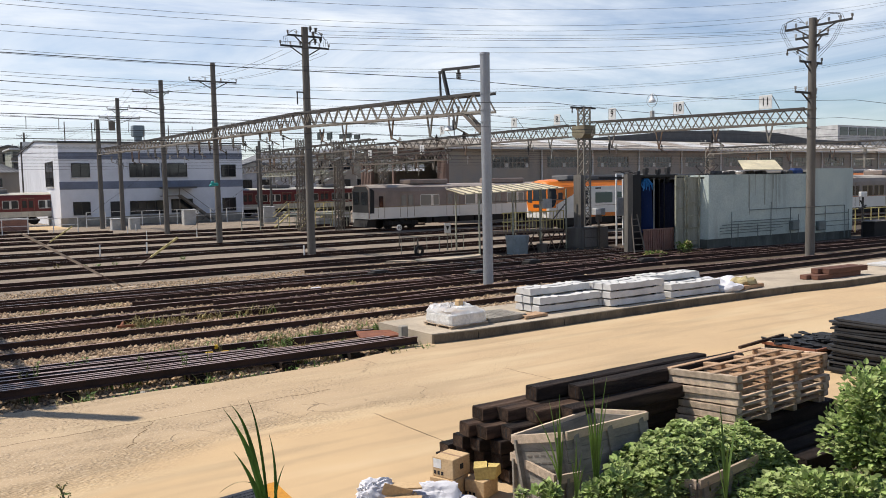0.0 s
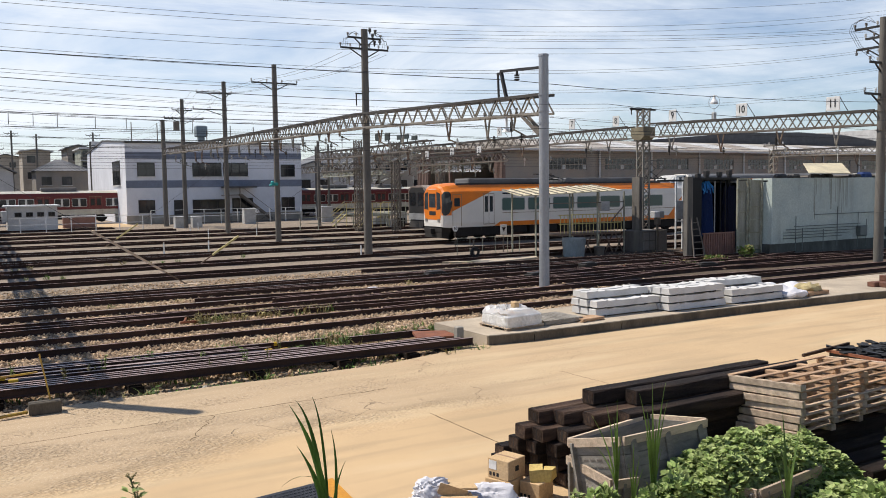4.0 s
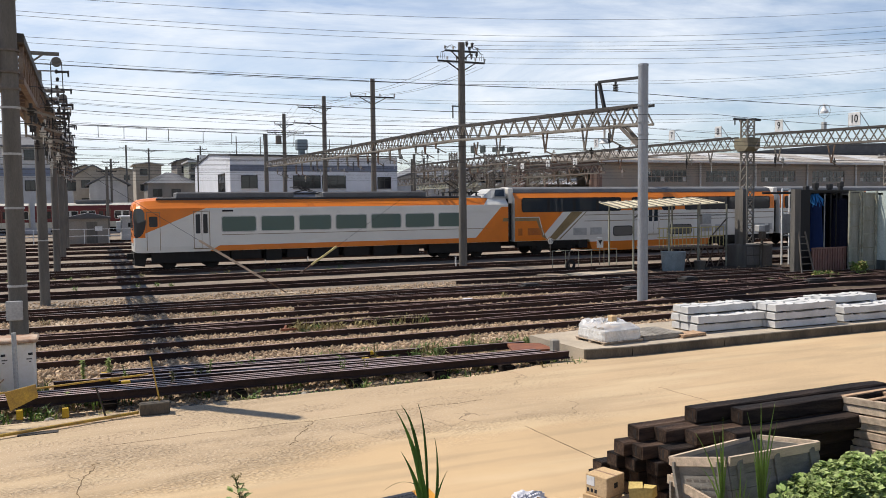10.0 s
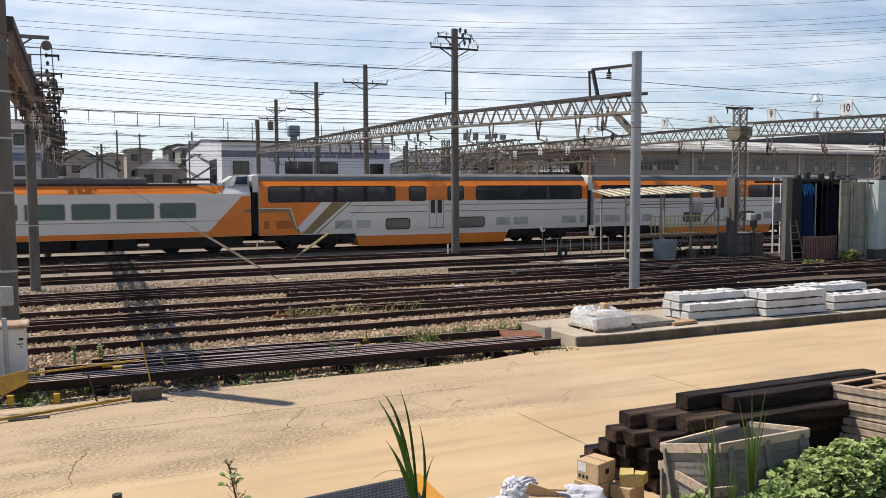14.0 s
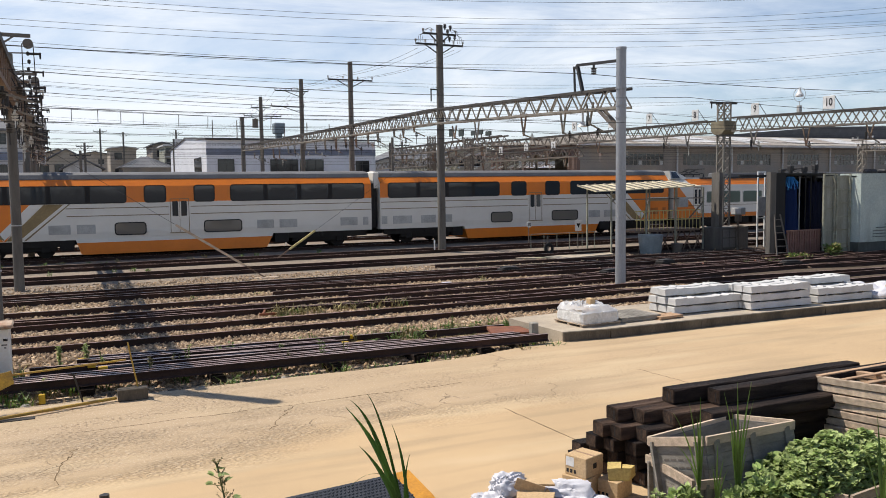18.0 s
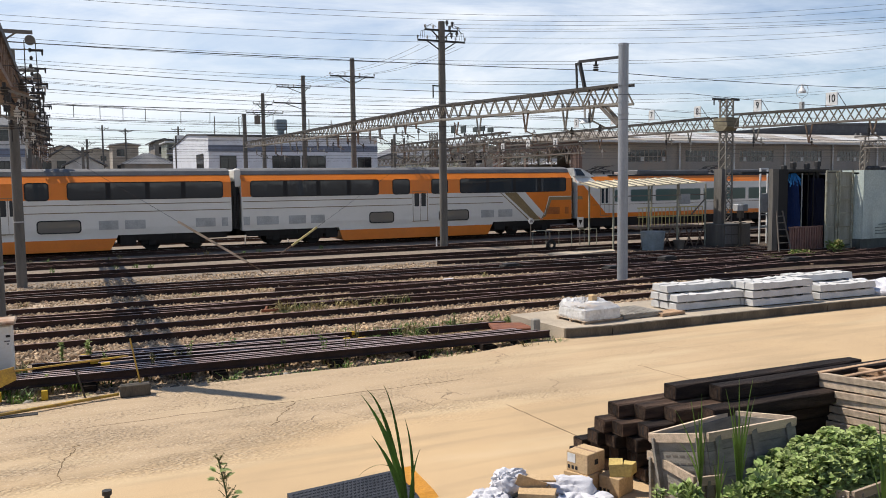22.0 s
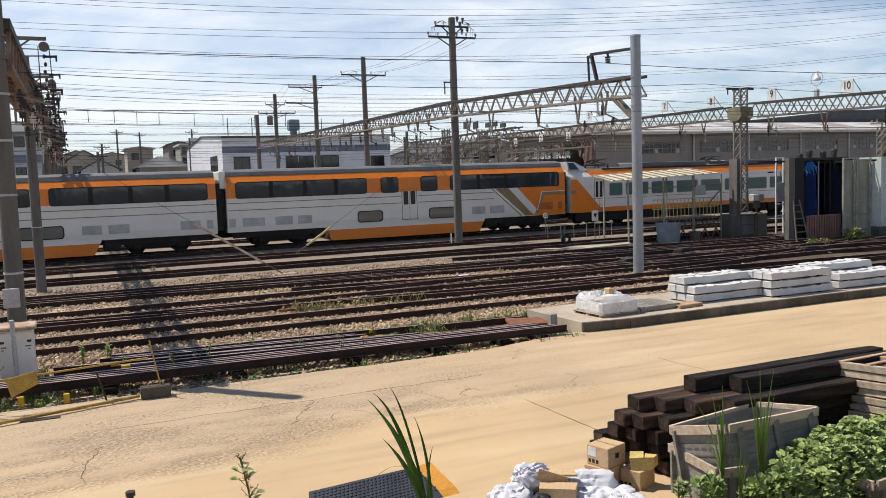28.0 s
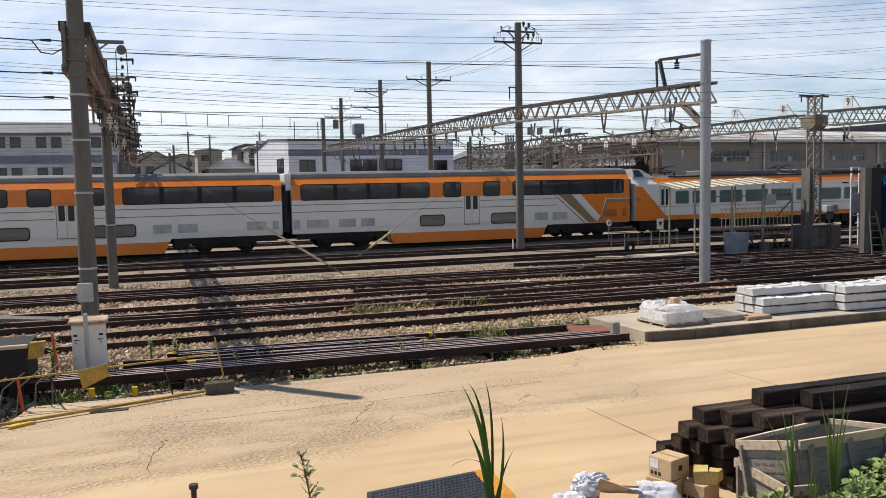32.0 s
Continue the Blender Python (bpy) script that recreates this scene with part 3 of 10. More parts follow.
def build_track(y0, y1, xa, xb, shiny):
    t = thing("railway_track", "rusty steel rails on old ties in gravel", "railway track", group="yard tracks", kind="structure")
    for y in (y0, y1):
        part("rail", rail_mesh([(xa, y), (xb, y)]), [M_RAIL, shiny], t)
    ties = Mesh()
    x = xa
    rnd = random.Random(int(y0 * 10))
    while x < xb:
        if y0 < 46 and -12 < x < 60 or y0 < 30 and x > -6:
            c = (y0 + y1) / 2 + rnd.uniform(-0.05, 0.05)
            ties.box(x - 0.11, x + 0.11, c - 1.02, c + 1.02, -0.14, -0.035 + rnd.uniform(-0.015, 0.012))
        x += 0.62
    if ties.v:
        tagged(part("ties", ties, M_TIE, t), kind="stuff")
    return t


for i, (y0, y1, xa, xb) in enumerate(TRACKS):
    build_track(y0, y1, xa, xb, M_RAILTOP if i in (2, 5, 6) else M_DULLTOP)
# turnouts: curved lead rails between neighbouring tracks
LEADS = [((-30, 24.2), (-8, 23.6), (6, 22.0), (16, 20.6)), ((2, 22.75), (14, 23.6), (26, 25.2), (38, 27.4)), ((4, 27.45), (16, 26.5), (28, 24.6), (40, 22.8)),
         ((8, 24.2), (18, 25.0), (30, 26.8), (44, 28.9)), ((-12, 27.45), (0, 28.1), (12, 28.4), (60, 28.4)), ((-60, 27.0), (0, 27.0), (12, 26.6), (28, 25.6), (40, 23.2)),
         ((-40, 22.0), (-5, 22.05), (8, 22.1), (20, 21.6), (34, 20.3)), ((-60, 37.9), (-20, 40.5), (0, 42.3), (14, 43.7)), ((-60, 34.4), (-20, 36), (0, 37.4), (14, 37.9)),
         ((10, 20.6), (20, 22.4), (30, 25.0), (42, 28.0)), ((12, 28.9), (22, 28.0), (32, 26.0), (44, 23.6)), ((14, 30.9), (26, 29.8), (38, 28.6)), ((6, 25.6), (18, 24.0), (30, 22.6), (44, 21.6))]
for pts in LEADS:
    fine = []
    for (xa, ya), (xb, yb) in zip(pts, pts[1:]):
        fine += [(xa + (xb - xa) * i / 6, ya + (yb - ya) * i / 6) for i in range(6)]
    thing("lead_rail", "rusty turnout rail between two yard tracks", "rail", group="turnout rails", kind="structure", m=rail_mesh(fine + [pts[-1]], -0.004), mats=[M_RAIL, M_DULLTOP])


# ---- the moving train: two end cars and two double-deck cars, along -x ----
TRAIN_Y = 44.48


def body_shell(m, prof, x0, x1, ks, nx=1):
    """Pushes an open or closed section (y, z) along x; ks gives the material of each face of the section."""
    n = len(prof)
    v = [(x, y, z) for x in (x0, x1) for y, z in prof]
    f = [(j, j + n, (j + 1) % n + n, (j + 1) % n) for j in range(n)]
    o = len(m.v)
    m.v += v
    m.f += [tuple(i + o for i in q) for q in f]
    m.k += list(ks)
    m.f += [tuple(o + i for i in range(n)), tuple(o + n + i for i in range(n - 1, -1, -1))]
    m.k += [0, 0]


def side_pane(parent, name, x0, x1, z0, z1, glass, y=-1.405, r=0.1, frame_m=None, mullions=()):
    """A window: dark frame ring, glass set in it, and bars between panes."""
    fr = Mesh()
    out, inn = poly_rounded(x0 - 0.05, x1 + 0.05, z0 - 0.05, z1 + 0.05, r + 0.03), poly_rounded(x0, x1, z0, z1, r)
    n = len(out)
    v = [(p[0], y - 0.008, p[1]) for p in out] + [(p[0], y - 0.008, p[1]) for p in inn] + [(p[0], y + 0.03, p[1]) for p in out] + [(p[0], y + 0.03, p[1]) for p in inn]
    f = []
    for i in range(n):
        j = (i + 1) % n
        f += [(i, j, n + j, n + i), (n + i, n + j, 3 * n + j, 3 * n + i), (i, j, 2 * n + j, 2 * n + i)]
    fr.add(v, f)
    for x in mullions:
        fr.box(x - 0.11, x + 0.11, y - 0.007, y + 0.02, z0, z1)
    w = part(name, fr, frame_m or M_BLACK, parent)
    part("pane", Mesh().prism(inn, y - 0.003, y + 0.01), glass, w)
    return w


def louvre(parent, x0, x1, z0, z1, material, y=-1.405):
    m = Mesh()
    m.box(x0, x1, y - 0.004, y + 0.01, z0, z1)
    n = int((z1 - z0) / 0.06)
    for i in range(n):
        z = z0 + (i + 0.5) * (z1 - z0) / n
        m.box(x0 + 0.02, x1 - 0.02, y - 0.014, y, z - 0.012, z + 0.012)
    return part("louvre", m, material, parent)


def decal(parent, name, poly, material, y=-1.405):
    return part(name, Mesh().prism(poly, y - 0.004, y + 0.004), material, parent)


def bogie(parent, cx):
    m = Mesh()
    for y in (-1.0, 1.0):
        m.cbox(cx - 1.55, cx + 1.55, y - 0.09, y + 0.09, 0.32, 0.62, 0.05)
        for dx in (-1.05, 1.05):
            m.cbox(cx + dx - 0.2, cx + dx + 0.2, y - 0.16, y + 0.16, 0.26, 0.62, 0.05)
        m.tube((cx, y - 0.12, 0.62), (cx, y - 0.12, 0.95), 0.16, 0.16, 10)
        for dx in (-0.5, 0.5):
            m.tube((cx + dx, y - 0.1, 0.6), (cx + dx, y - 0.1, 0.86), 0.09, 0.09, 8)
    m.box(cx - 0.3, cx + 0.3, -1.0, 1.0, 0.4, 0.8)
    b = part("bogie", m, M_UNDER, parent)
    for dx in (-1.05, 1.05):
        for y in (-0.72, 0.72):
            w = Mesh().tube((cx + dx, y - 0.06, 0.43), (cx + dx, y + 0.06, 0.43), 0.43, 0.43, 24).tube((cx + dx, y - 0.09, 0.43), (cx + dx, y + 0.09, 0.43), 0.11, 0.11, 10)
            part("wheel", w, M_UNDER, b, smooth=True)
    return b


def underboxes(parent, x0, x1, seed, z0=0.30, z1=0.98):
    rnd = random.Random(seed)
    x = x0
    while x < x1 - 0.5:
        w = min(rnd.uniform(0.6, 1.9), x1 - x)
        m = Mesh().cbox(x, x + w - 0.1, -1.25, -0.3, rnd.uniform(z0, z0 + 0.12), z1, 0.03)
        m.box(x + 0.1, x + w - 0.2, -1.262, -1.2, z0 + 0.2, z1 - 0.15)
        part("equipment_box", m, M_UNDER, parent)
        x += w + rnd.uniform(0.02, 0.25)
    part("underframe", Mesh().box(x0, x1, -1.2, 1.2, 0.86, 1.0).box(x0, x1, -0.5, 1.25, 0.36, 0.98), M_UNDER, parent)


def mirror_x(m, length):
    m.v = [(length - x, y, z) for x, y, z in m.v]
    return m


def slide_door(parent, x0, x1, z0, z1, zg0, zg1, y=-1.405):
    m = Mesh()
    for a, b in ((x0 - 0.03, x0), (x1, x1 + 0.03), ((x0 + x1) / 2 - 0.008, (x0 + x1) / 2 + 0.008)):
        m.box(a, b, y - 0.006, y + 0.01, z0, z1)
    m.box(x0 - 0.03, x1 + 0.03, y - 0.006, y + 0.01, z1, z1 + 0.03)
    m.box(x0 - 0.06, x1 + 0.06, y - 0.03, y + 0.01, z0 - 0.05, z0 - 0.01)
    d = part("door", m, M_LINE, parent, "folding door with two narrow panes")
    mid = (x0 + x1) / 2
    for a, b in ((x0 + 0.08, mid - 0.07), (mid + 0.07, x1 - 0.08)):
        part("pane", Mesh().prism(poly_rounded(a, b, zg0, zg1, 0.04), y - 0.008, y + 0.005), M_DGLASS, d)


def double_deck_car(flip):
    """A double-deck car 20.3 m long; its painted chevron is at the right end, or at the left with flip."""
    L = 20.3
    car = thing("double_deck_car", "orange and white double-deck train car with dark upper windows", "train car", group="cars of the passing train")
    fx = (lambda a, b: (L - b, L - a)) if flip else (lambda a, b: (a, b))
    z = 0.85
    prof = [(-1.36, z), (-1.40, 1.2), (-1.40, 2.60), (-1.385, 3.39), (-1.06, 3.74), (-0.93, 3.95), (-0.6, 4.06), (0, 4.10), (0.6, 4.06), (0.93, 3.95), (1.06, 3.74), (1.385, 3.39), (1.40, 2.60), (1.40, 1.2), (1.36, z)]
    ks = [0, 0, 1, 1, 2, 2, 2, 2, 2, 2, 1, 1, 0, 0, 0]
    m = Mesh()
    body_shell(m, prof, 0.05, L - 0.05, ks)
    part("body", m, [M_TWHITE, M_ORANGE, M_TROOF], car, smooth=False)
    # low belly between the bogies
    a, b = 5.45, 14.62
    belly = Mesh()
    belly.prism([(a - 0.14, 0.70), (b + 0.08, 0.70), (b - 0.2, 0.16), (b - 0.3, 0.13), (a + 0.12, 0.13), (a + 0.02, 0.18)], -1.37, 1.37)
    part("belly_top", Mesh().prism([(a - 0.2, z + 0.02), (b + 0.16, z + 0.02), (b + 0.08, 0.70), (a - 0.14, 0.70)], -1.372, 1.372), M_TWHITE, car)
    part("belly_skirt", belly, M_ORANGE, car, "orange low skirt between the bogies")
    for p, q, mull in ((0.56, 7.55, (2.35, 4.15, 5.85)), (12.63, 19.8, (14.4, 16.2, 17.9))):
        side_pane(car, "upper_window", p, q, 2.62, 3.38, M_DGLASS, -1.405, 0.13, M_BLACK, mull)
    for p, q in ((8.45, 9.40), (10.82, 11.76)):
        side_pane(car, "upper_window", p, q, 2.62, 3.38, M_DGLASS, -1.405, 0.13)
    for p, q in ((7.05, 8.42), (11.27, 13.1)):
        side_pane(car, "lower_window", p, q, 1.06, 1.59, M_BLIND, -1.405, 0.14, M_BLACK)
    slide_door(car, 9.64, 10.50, 1.08, 2.72, 1.88, 2.62)
    for zz in (1.98, 2.35):
        for p, q in (((4.9, 9.55), (10.6, 20.2)) if flip else ((0.1, 9.55), (10.6, 15.4))):
            part("trim_line", Mesh().box(p, q, -1.408, -1.398, zz - 0.02, zz + 0.02), M_LINE, car)
    for lo, hi in (((4.1, 5.05), (5.32, 6.15), (13.92, 14.8), (15.1, 16.05), (18.45, 19.42), (19.74, 20.05)) if flip else ((0.12, 0.45), (0.8, 1.95), (2.5, 3.42), (3.7, 4.46), (13.95, 14.8), (15.1, 16.05))):
        louvre(car, lo, hi, 1.13, 1.57, M_VENT)
    g = lambda pts: [(L - x if flip else x, zz) for x, zz in pts]
    decal(car, "orange_panel", g([(18.0, 0.87), (20.24, 0.87), (20.24, 2.62), (16.9, 2.62)]), M_ORANGE, -1.402)
    decal(car, "gold_chevron", g([(15.5, 2.56), (16.35, 2.56), (18.0, 0.90), (17.45, 0.90)]), M_GOLD, -1.407)
    decal(car, "white_chevron", g([(16.42, 2.56), (16.95, 2.56), (18.35, 1.14), (18.08, 0.90)]), M_TWHITE, -1.409)
    decal(car, "gold_stripe", g([(18.02, 0.90), (18.40, 1.10), (18.78, 2.06), (20.24, 2.06), (20.24, 2.25), (18.62, 2.25), (18.2, 1.16)]), M_GOLD, -1.411)
    decal(car, "pale_edge", g([(18.26, 1.16), (18.30, 1.16), (18.64, 2.25), (20.24, 2.25), (20.24, 2.29), (18.60, 2.29)]), M_TWHITE, -1.413)
    decal(car, "gold_line", g([(15.22, 2.56), (15.30, 2.56), (17.24, 0.90), (17.14, 0.90)]), M_LINE, -1.407)
    for lo, hi in ((18.36, 19.38), (19.75, 20.02)):
        p, q = fx(lo, hi)
        louvre(car, p, q, 1.2, 1.62, M_GRILLE_O, -1.406)
    bogie(car, 2.9)
    bogie(car, L - 2.9)
    # black sheets added before the bogies to darken the space below the body
    for p, q in ((0.3, 5.2), (14.85, 20.0)):
        part("bogie_dark_sheet", Mesh().box(p, q, -1.22, -1.14, 0.54, 0.88), M_UNDER, car, "added black sheet darkening the running gear")
    part("gangway_hood", Mesh().cbox(-0.24, 0.1, -1.12, 1.12, 3.1, 4.02, 0.05), M_TWHITE, car, "white hood over the gangway")
    for a in (-0.25, L + 0.01):
        for b in range(4):
            part("bellows_rib", Mesh().box(a + 0.06 * b, a + 0.03 + 0.06 * b, -1.1, 1.1, 0.95, 3.4), M_DARK, car)
    part("equipment_box", Mesh().cbox(4.55, 5.2, -1.3, 1.3, 0.33, 0.9, 0.03), M_UNDER, car)
    part("equipment_box", Mesh().cbox(14.85, 15.6, -1.3, 1.3, 0.33, 0.9, 0.03), M_UNDER, car)
    for a, b in ((-0.35, 0.4), (L - 0.4, L + 0.35)):
        part("coupler", Mesh().box(a, b, -0.18, 0.18, 0.55, 0.85), M_UNDER, car)
    for a, b in ((-0.3, 0.1), (L - 0.1, L + 0.3)):
        part("gangway", Mesh().box(a, b, -0.75, 0.75, 0.85, 3.08), M_BLACK, car, "black folded gangway bellows")
    part("underframe", Mesh().box(0.3, L - 0.3, -0.9, 0.9, 0.6, 0.86), M_UNDER, car)
    part("rain_gutter", Mesh().box(0.08, L - 0.08, -1.075, -1.04, 3.73, 3.765), M_TROOF, car)
    return car


def end_car(flip):
    """A single-deck driving car 21.25 m long, cab at the left end, or at the right with flip."""
    L = 21.25
    car = thing("driving_car", "orange and white driving car with green-tinted windows and rounded cab", "train car", group="cars of the passing train")

    def P(name, m, mats, parent, label="", smooth=False):
        return part(name, mirror_x(m, L) if flip else m, mats, parent, label, smooth)

    fx = (lambda a, b: (L - b, L - a)) if flip else (lambda a, b: (a, b))
    g = lambda pts: [(L - x if flip else x, zz) for x, zz in pts]
    zb = 0.87
    # section at a station: half-width scale, roof drop and lowest point taper in at the nose
    prof = [(-1.36, zb), (-1.40, 1.15), (-1.40, 1.62), (-1.40, 2.55), (-1.38, 3.06), (-1.17, 3.26), (-0.99, 3.46), (-0.55, 3.58), (0, 3.60), (0.55, 3.58), (0.99, 3.46), (1.17, 3.26), (1.38, 3.06), (1.40, 2.55), (1.40, 1.62), (1.40, 1.15), (1.36, zb)]
    n = len(prof)
    stations = [(0.50, 0.76, 0.36, 0.14), (0.55, 0.86, 0.24, 0.09), (0.66, 0.935, 0.15, 0.04), (0.84, 0.98, 0.09, 0.0), (1.04, 0.997, 0.05, 0.0), (1.7, 1, 0, 0), (L - 0.05, 1, 0, 0)]
    m = Mesh()
    v = []
    for x, ws, drop, rise in stations:
        v += [(x, y * ws, z - drop * max(0, (z - 2.4) / 1.2) + rise * max(0, (1.3 - z))) for y, z in prof]
    f, k = [], []
    for i in range(len(stations) - 1):
        for j in range(n):
            f.append((i * n + j, (i + 1) * n + j, (i + 1) * n + (j + 1) % n, i * n + (j + 1) % n))
            nose = stations[i][0] < 1.0
            k.append(1 if j in (4, 5, 10, 11) or nose and 2 <= j <= 13 else 2 if 6 <= j <= 9 and stations[i][0] >= 1.6 else 1 if 6 <= j <= 9 else 0)
    f += [tuple(range(n)), tuple(range((len(stations) - 1) * n, len(stations) * n))]
    k += [0, 0]
    m.add(v, f)
    m.k = k
    P("body", m, [M_TWHITE, M_ORANGE, M_TROOF], car)
    # orange slant of the cab side, wrap-round windscreen, cab door
    decal(car, "orange_cab_panel", g([(1.02, 1.83), (3.97, 3.06), (1.02, 3.06)]), M_ORANGE, -1.402)
    face = Mesh()
    face.prism([(-0.95, 1.35), (0.95, 1.35), (1.05, 1.9), (1.05, 2.95), (0.7, 3.2), (-0.7, 3.2), (-1.05, 2.95), (-1.05, 1.9)], 0.488, 0.53, axis="x")
    P("cab_face", face, M_ORANGE, car, "orange cab front")
    P("face_window", Mesh().prism([(-0.4, 2.1), (0.4, 2.1), (0.4, 2.95), (-0.4, 2.95)], 0.478, 0.52, axis="x"), M_DGLASS, car)
    P("face_lamp_panel", Mesh().prism(poly_rounded(-0.4, 0.4, 1.62, 1.86, 0.05), 0.478, 0.52, axis="x"), M_BLACK, car)
    for s in (-1, 1):
        P("front_window", Mesh().prism([(s * 0.52, 1.95), (s * 1.02, 2.0), (s * 0.96, 2.95), (s * 0.52, 3.05)], 0.48, 0.52, axis="x"), M_DGLASS, car)
        P("headlight", Mesh().prism(poly_rounded(s * 0.78 - 0.14, s * 0.78 + 0.14, 1.22, 1.4, 0.05), 0.47, 0.52, axis="x"), M_CHROME, car)
    pw = Mesh()
    hull = ((0.50, -1.064), (0.55, -1.204), (0.66, -1.309), (0.84, -1.372), (1.04, -1.396), (1.7, -1.40))
    outline = ((0.51, 1.80, 2.84), (0.55, 1.66, 2.98), (0.60, 1.62, 3.04), (0.66, 1.61, 3.06), (0.76, 1.66, 3.07), (0.84, 1.72, 3.06), (0.93, 1.84, 3.0), (1.02, 2.05, 2.86), (1.08, 2.35, 2.62))
    v = []
    for x, lo, hi in outline:
        i = max(j for j in range(5) if hull[j][0] <= x)
        y = hull[i][1] + (hull[i + 1][1] - hull[i][1]) * (x - hull[i][0]) / (hull[i + 1][0] - hull[i][0]) - 0.014
        v += [(x, y, lo), (x, y, (lo + hi) / 2), (x, y + 0.01, hi)]
    pw.add(v, [(3 * i + j, 3 * i + 3 + j, 3 * i + 4 + j, 3 * i + 1 + j) for i in range(8) for j in range(2)])
    P("cab_side_window", pw, M_DGLASS, car, "dark wrap-round windscreen corner")
    slide = Mesh()
    for a, b in ((1.1, 1.125), (1.72, 1.745)):
        slide.box(a, b, -1.411, -1.395, 0.98, 2.86)
    slide.box(1.1, 1.745, -1.411, -1.395, 2.86, 2.885)
    cd = P("cab_door", slide, M_LINE, car)
    P("pane", Mesh().prism(poly_rounded(1.22, 1.62, 2.15, 2.66, 0.06), -1.412, -1.39), M_DGLASS, cd)
    p, q = fx(3.36, 4.1)
    slide_door(car, p, q, 1.05, 2.88, 1.78, 2.75)
    panes = [(2.89, 3.83)] + [(4.14 + i * 2.0, 5.84 + i * 2.0) for i in range(7)] if flip else [(4.74 + i * 2.0, 6.44 + i * 2.0) for i in range(7)]
    for p, q in panes:
        side_pane(car, "window", p, q, 1.86, 2.60, M_TGLASS, -1.405, 0.09, M_CHROME)
    if flip:
        slide_door(car, 1.78, 2.42, 1.05, 2.88, 1.78, 2.75)
    p, q = fx(4.7, 20.1)
    part("trim_line", Mesh().box(p, q, -1.408, -1.398, 1.67, 1.70), M_LINE, car)
    decal(car, "lower_stripe", g([(4.1, 0.88), (19.3, 0.88), (19.2, 1.15), (4.6, 1.15)]), M_ORANGE, -1.402)
    decal(car, "gold_stripe", g([(20.8, 2.06), (21.19, 2.06), (21.19, 2.25), (20.87, 2.25)]), M_GOLD, -1.408)
    decal(car, "orange_tail_panel", g([(19.05, 1.13), (18.9, 0.88), (21.19, 0.88), (21.19, 2.92), (20.74, 2.92)]), M_ORANGE, -1.404)
    nb = Mesh().box(4.75, 5.3, -1.41, -1.39, 2.86, 2.95)
    P("side_indicator", nb, M_BLACK, car)
    # roof: long dark unit covers, pantographs, and the fairing that rises to the double-decker
    P("roof_cover", Mesh().cbox(2.6, 8.6, -0.88, 0.88, 3.52, 3.86, 0.06), M_TROOF, car, "grey air-conditioner cover")
    P("roof_cover", Mesh().cbox(10.2, 16.2, -0.88, 0.88, 3.52, 3.86, 0.06), M_TROOF, car, "grey air-conditioner cover")
    P("roof_walk", Mesh().box(1.6, 18.6, -0.99, -0.93, 3.46, 3.56).box(1.6, 18.6, 0.93, 0.99, 3.46, 3.56), M_DARK, car)
    fair = Mesh()
    fair.add([(19.65, -1.0, 3.47), (19.65, 1.0, 3.47), (20.2, -1.1, 3.40), (20.2, 1.1, 3.40), (21.19, -1.15, 3.48), (21.19, 1.15, 3.48), (20.45, -0.7, 3.98), (20.45, 0.7, 3.98), (21.19, -0.95, 4.02), (21.19, 0.95, 4.02)],
             [(0, 1, 7, 6), (6, 7, 9, 8), (0, 6, 2), (2, 6, 8, 4), (1, 3, 7), (3, 5, 9, 7), (4, 8, 9, 5), (0, 2, 4, 5, 3, 1)])
    P("roof_fairing", fair, M_VENT, car, "pale grey fairing rising towards the double-decker")
    P("fairing_glass", Mesh().add([(20.42, -1.115, 3.53), (21.1, -1.145, 3.53), (21.1, -0.99, 3.95), (20.6, -0.86, 3.93)], [(0, 1, 2, 3)]), M_DGLASS, car, "dark panel in the fairing")
    P("white_cantrail", Mesh().add([(19.6, -1.392, 3.05), (21.19, -1.392, 3.05), (21.19, -1.183, 3.268), (19.85, -1.183, 3.268), (21.19, -1.003, 3.468), (20.05, -1.003, 3.468)], [(0, 1, 2, 3), (3, 2, 4, 5)]), M_TWHITE, car, "white slash across the orange roof edge")
    for x in (9.4, 18.7):
        pt = Mesh()
        if x > 10 and not flip:
            for s in (-0.5, 0.5):
                for d in (-1, 1):
                    pt.bar((x - d * 0.25, s, 3.80), (x + d * 0.85, s * 0.9, 4.5), 0.045).bar((x + d * 0.85, s * 0.9, 4.5), (x + d * 0.1, s * 0.8, 5.02), 0.035)
                    pt.tube((x + d * 0.85, s, 3.56), (x + d * 0.85, s, 3.76), 0.08, 0.06, 8)
                    pt.ball((x + d * 0.5, s, 3.82), 0.07, 8)
            for d in (-1, 1):
                pt.bar((x + d * 0.85, -0.5, 4.5), (x + d * 0.85, 0.5, 4.5), 0.035).bar((x + d * 0.85, -0.45, 4.5), (x + d * 0.1, 0.4, 5.02), 0.025)
                pt.bar((x + d * 0.16, -0.85, 5.06), (x + d * 0.16, 0.85, 5.06), 0.05).bar((x + d * 0.95, -0.55, 3.77), (x + d * 0.95, 0.55, 3.77), 0.06)
            pt.bar((x - 0.95, -0.5, 3.78), (x + 0.95, -0.5, 3.78), 0.07).bar((x - 0.95, 0.5, 3.78), (x + 0.95, 0.5, 3.78), 0.07).bar((x - 0.16, -0.8, 5.05), (x + 0.16, -0.8, 5.05), 0.03)
            P("pantograph", pt, M_DARK, car, "raised dark pantograph")
            continue
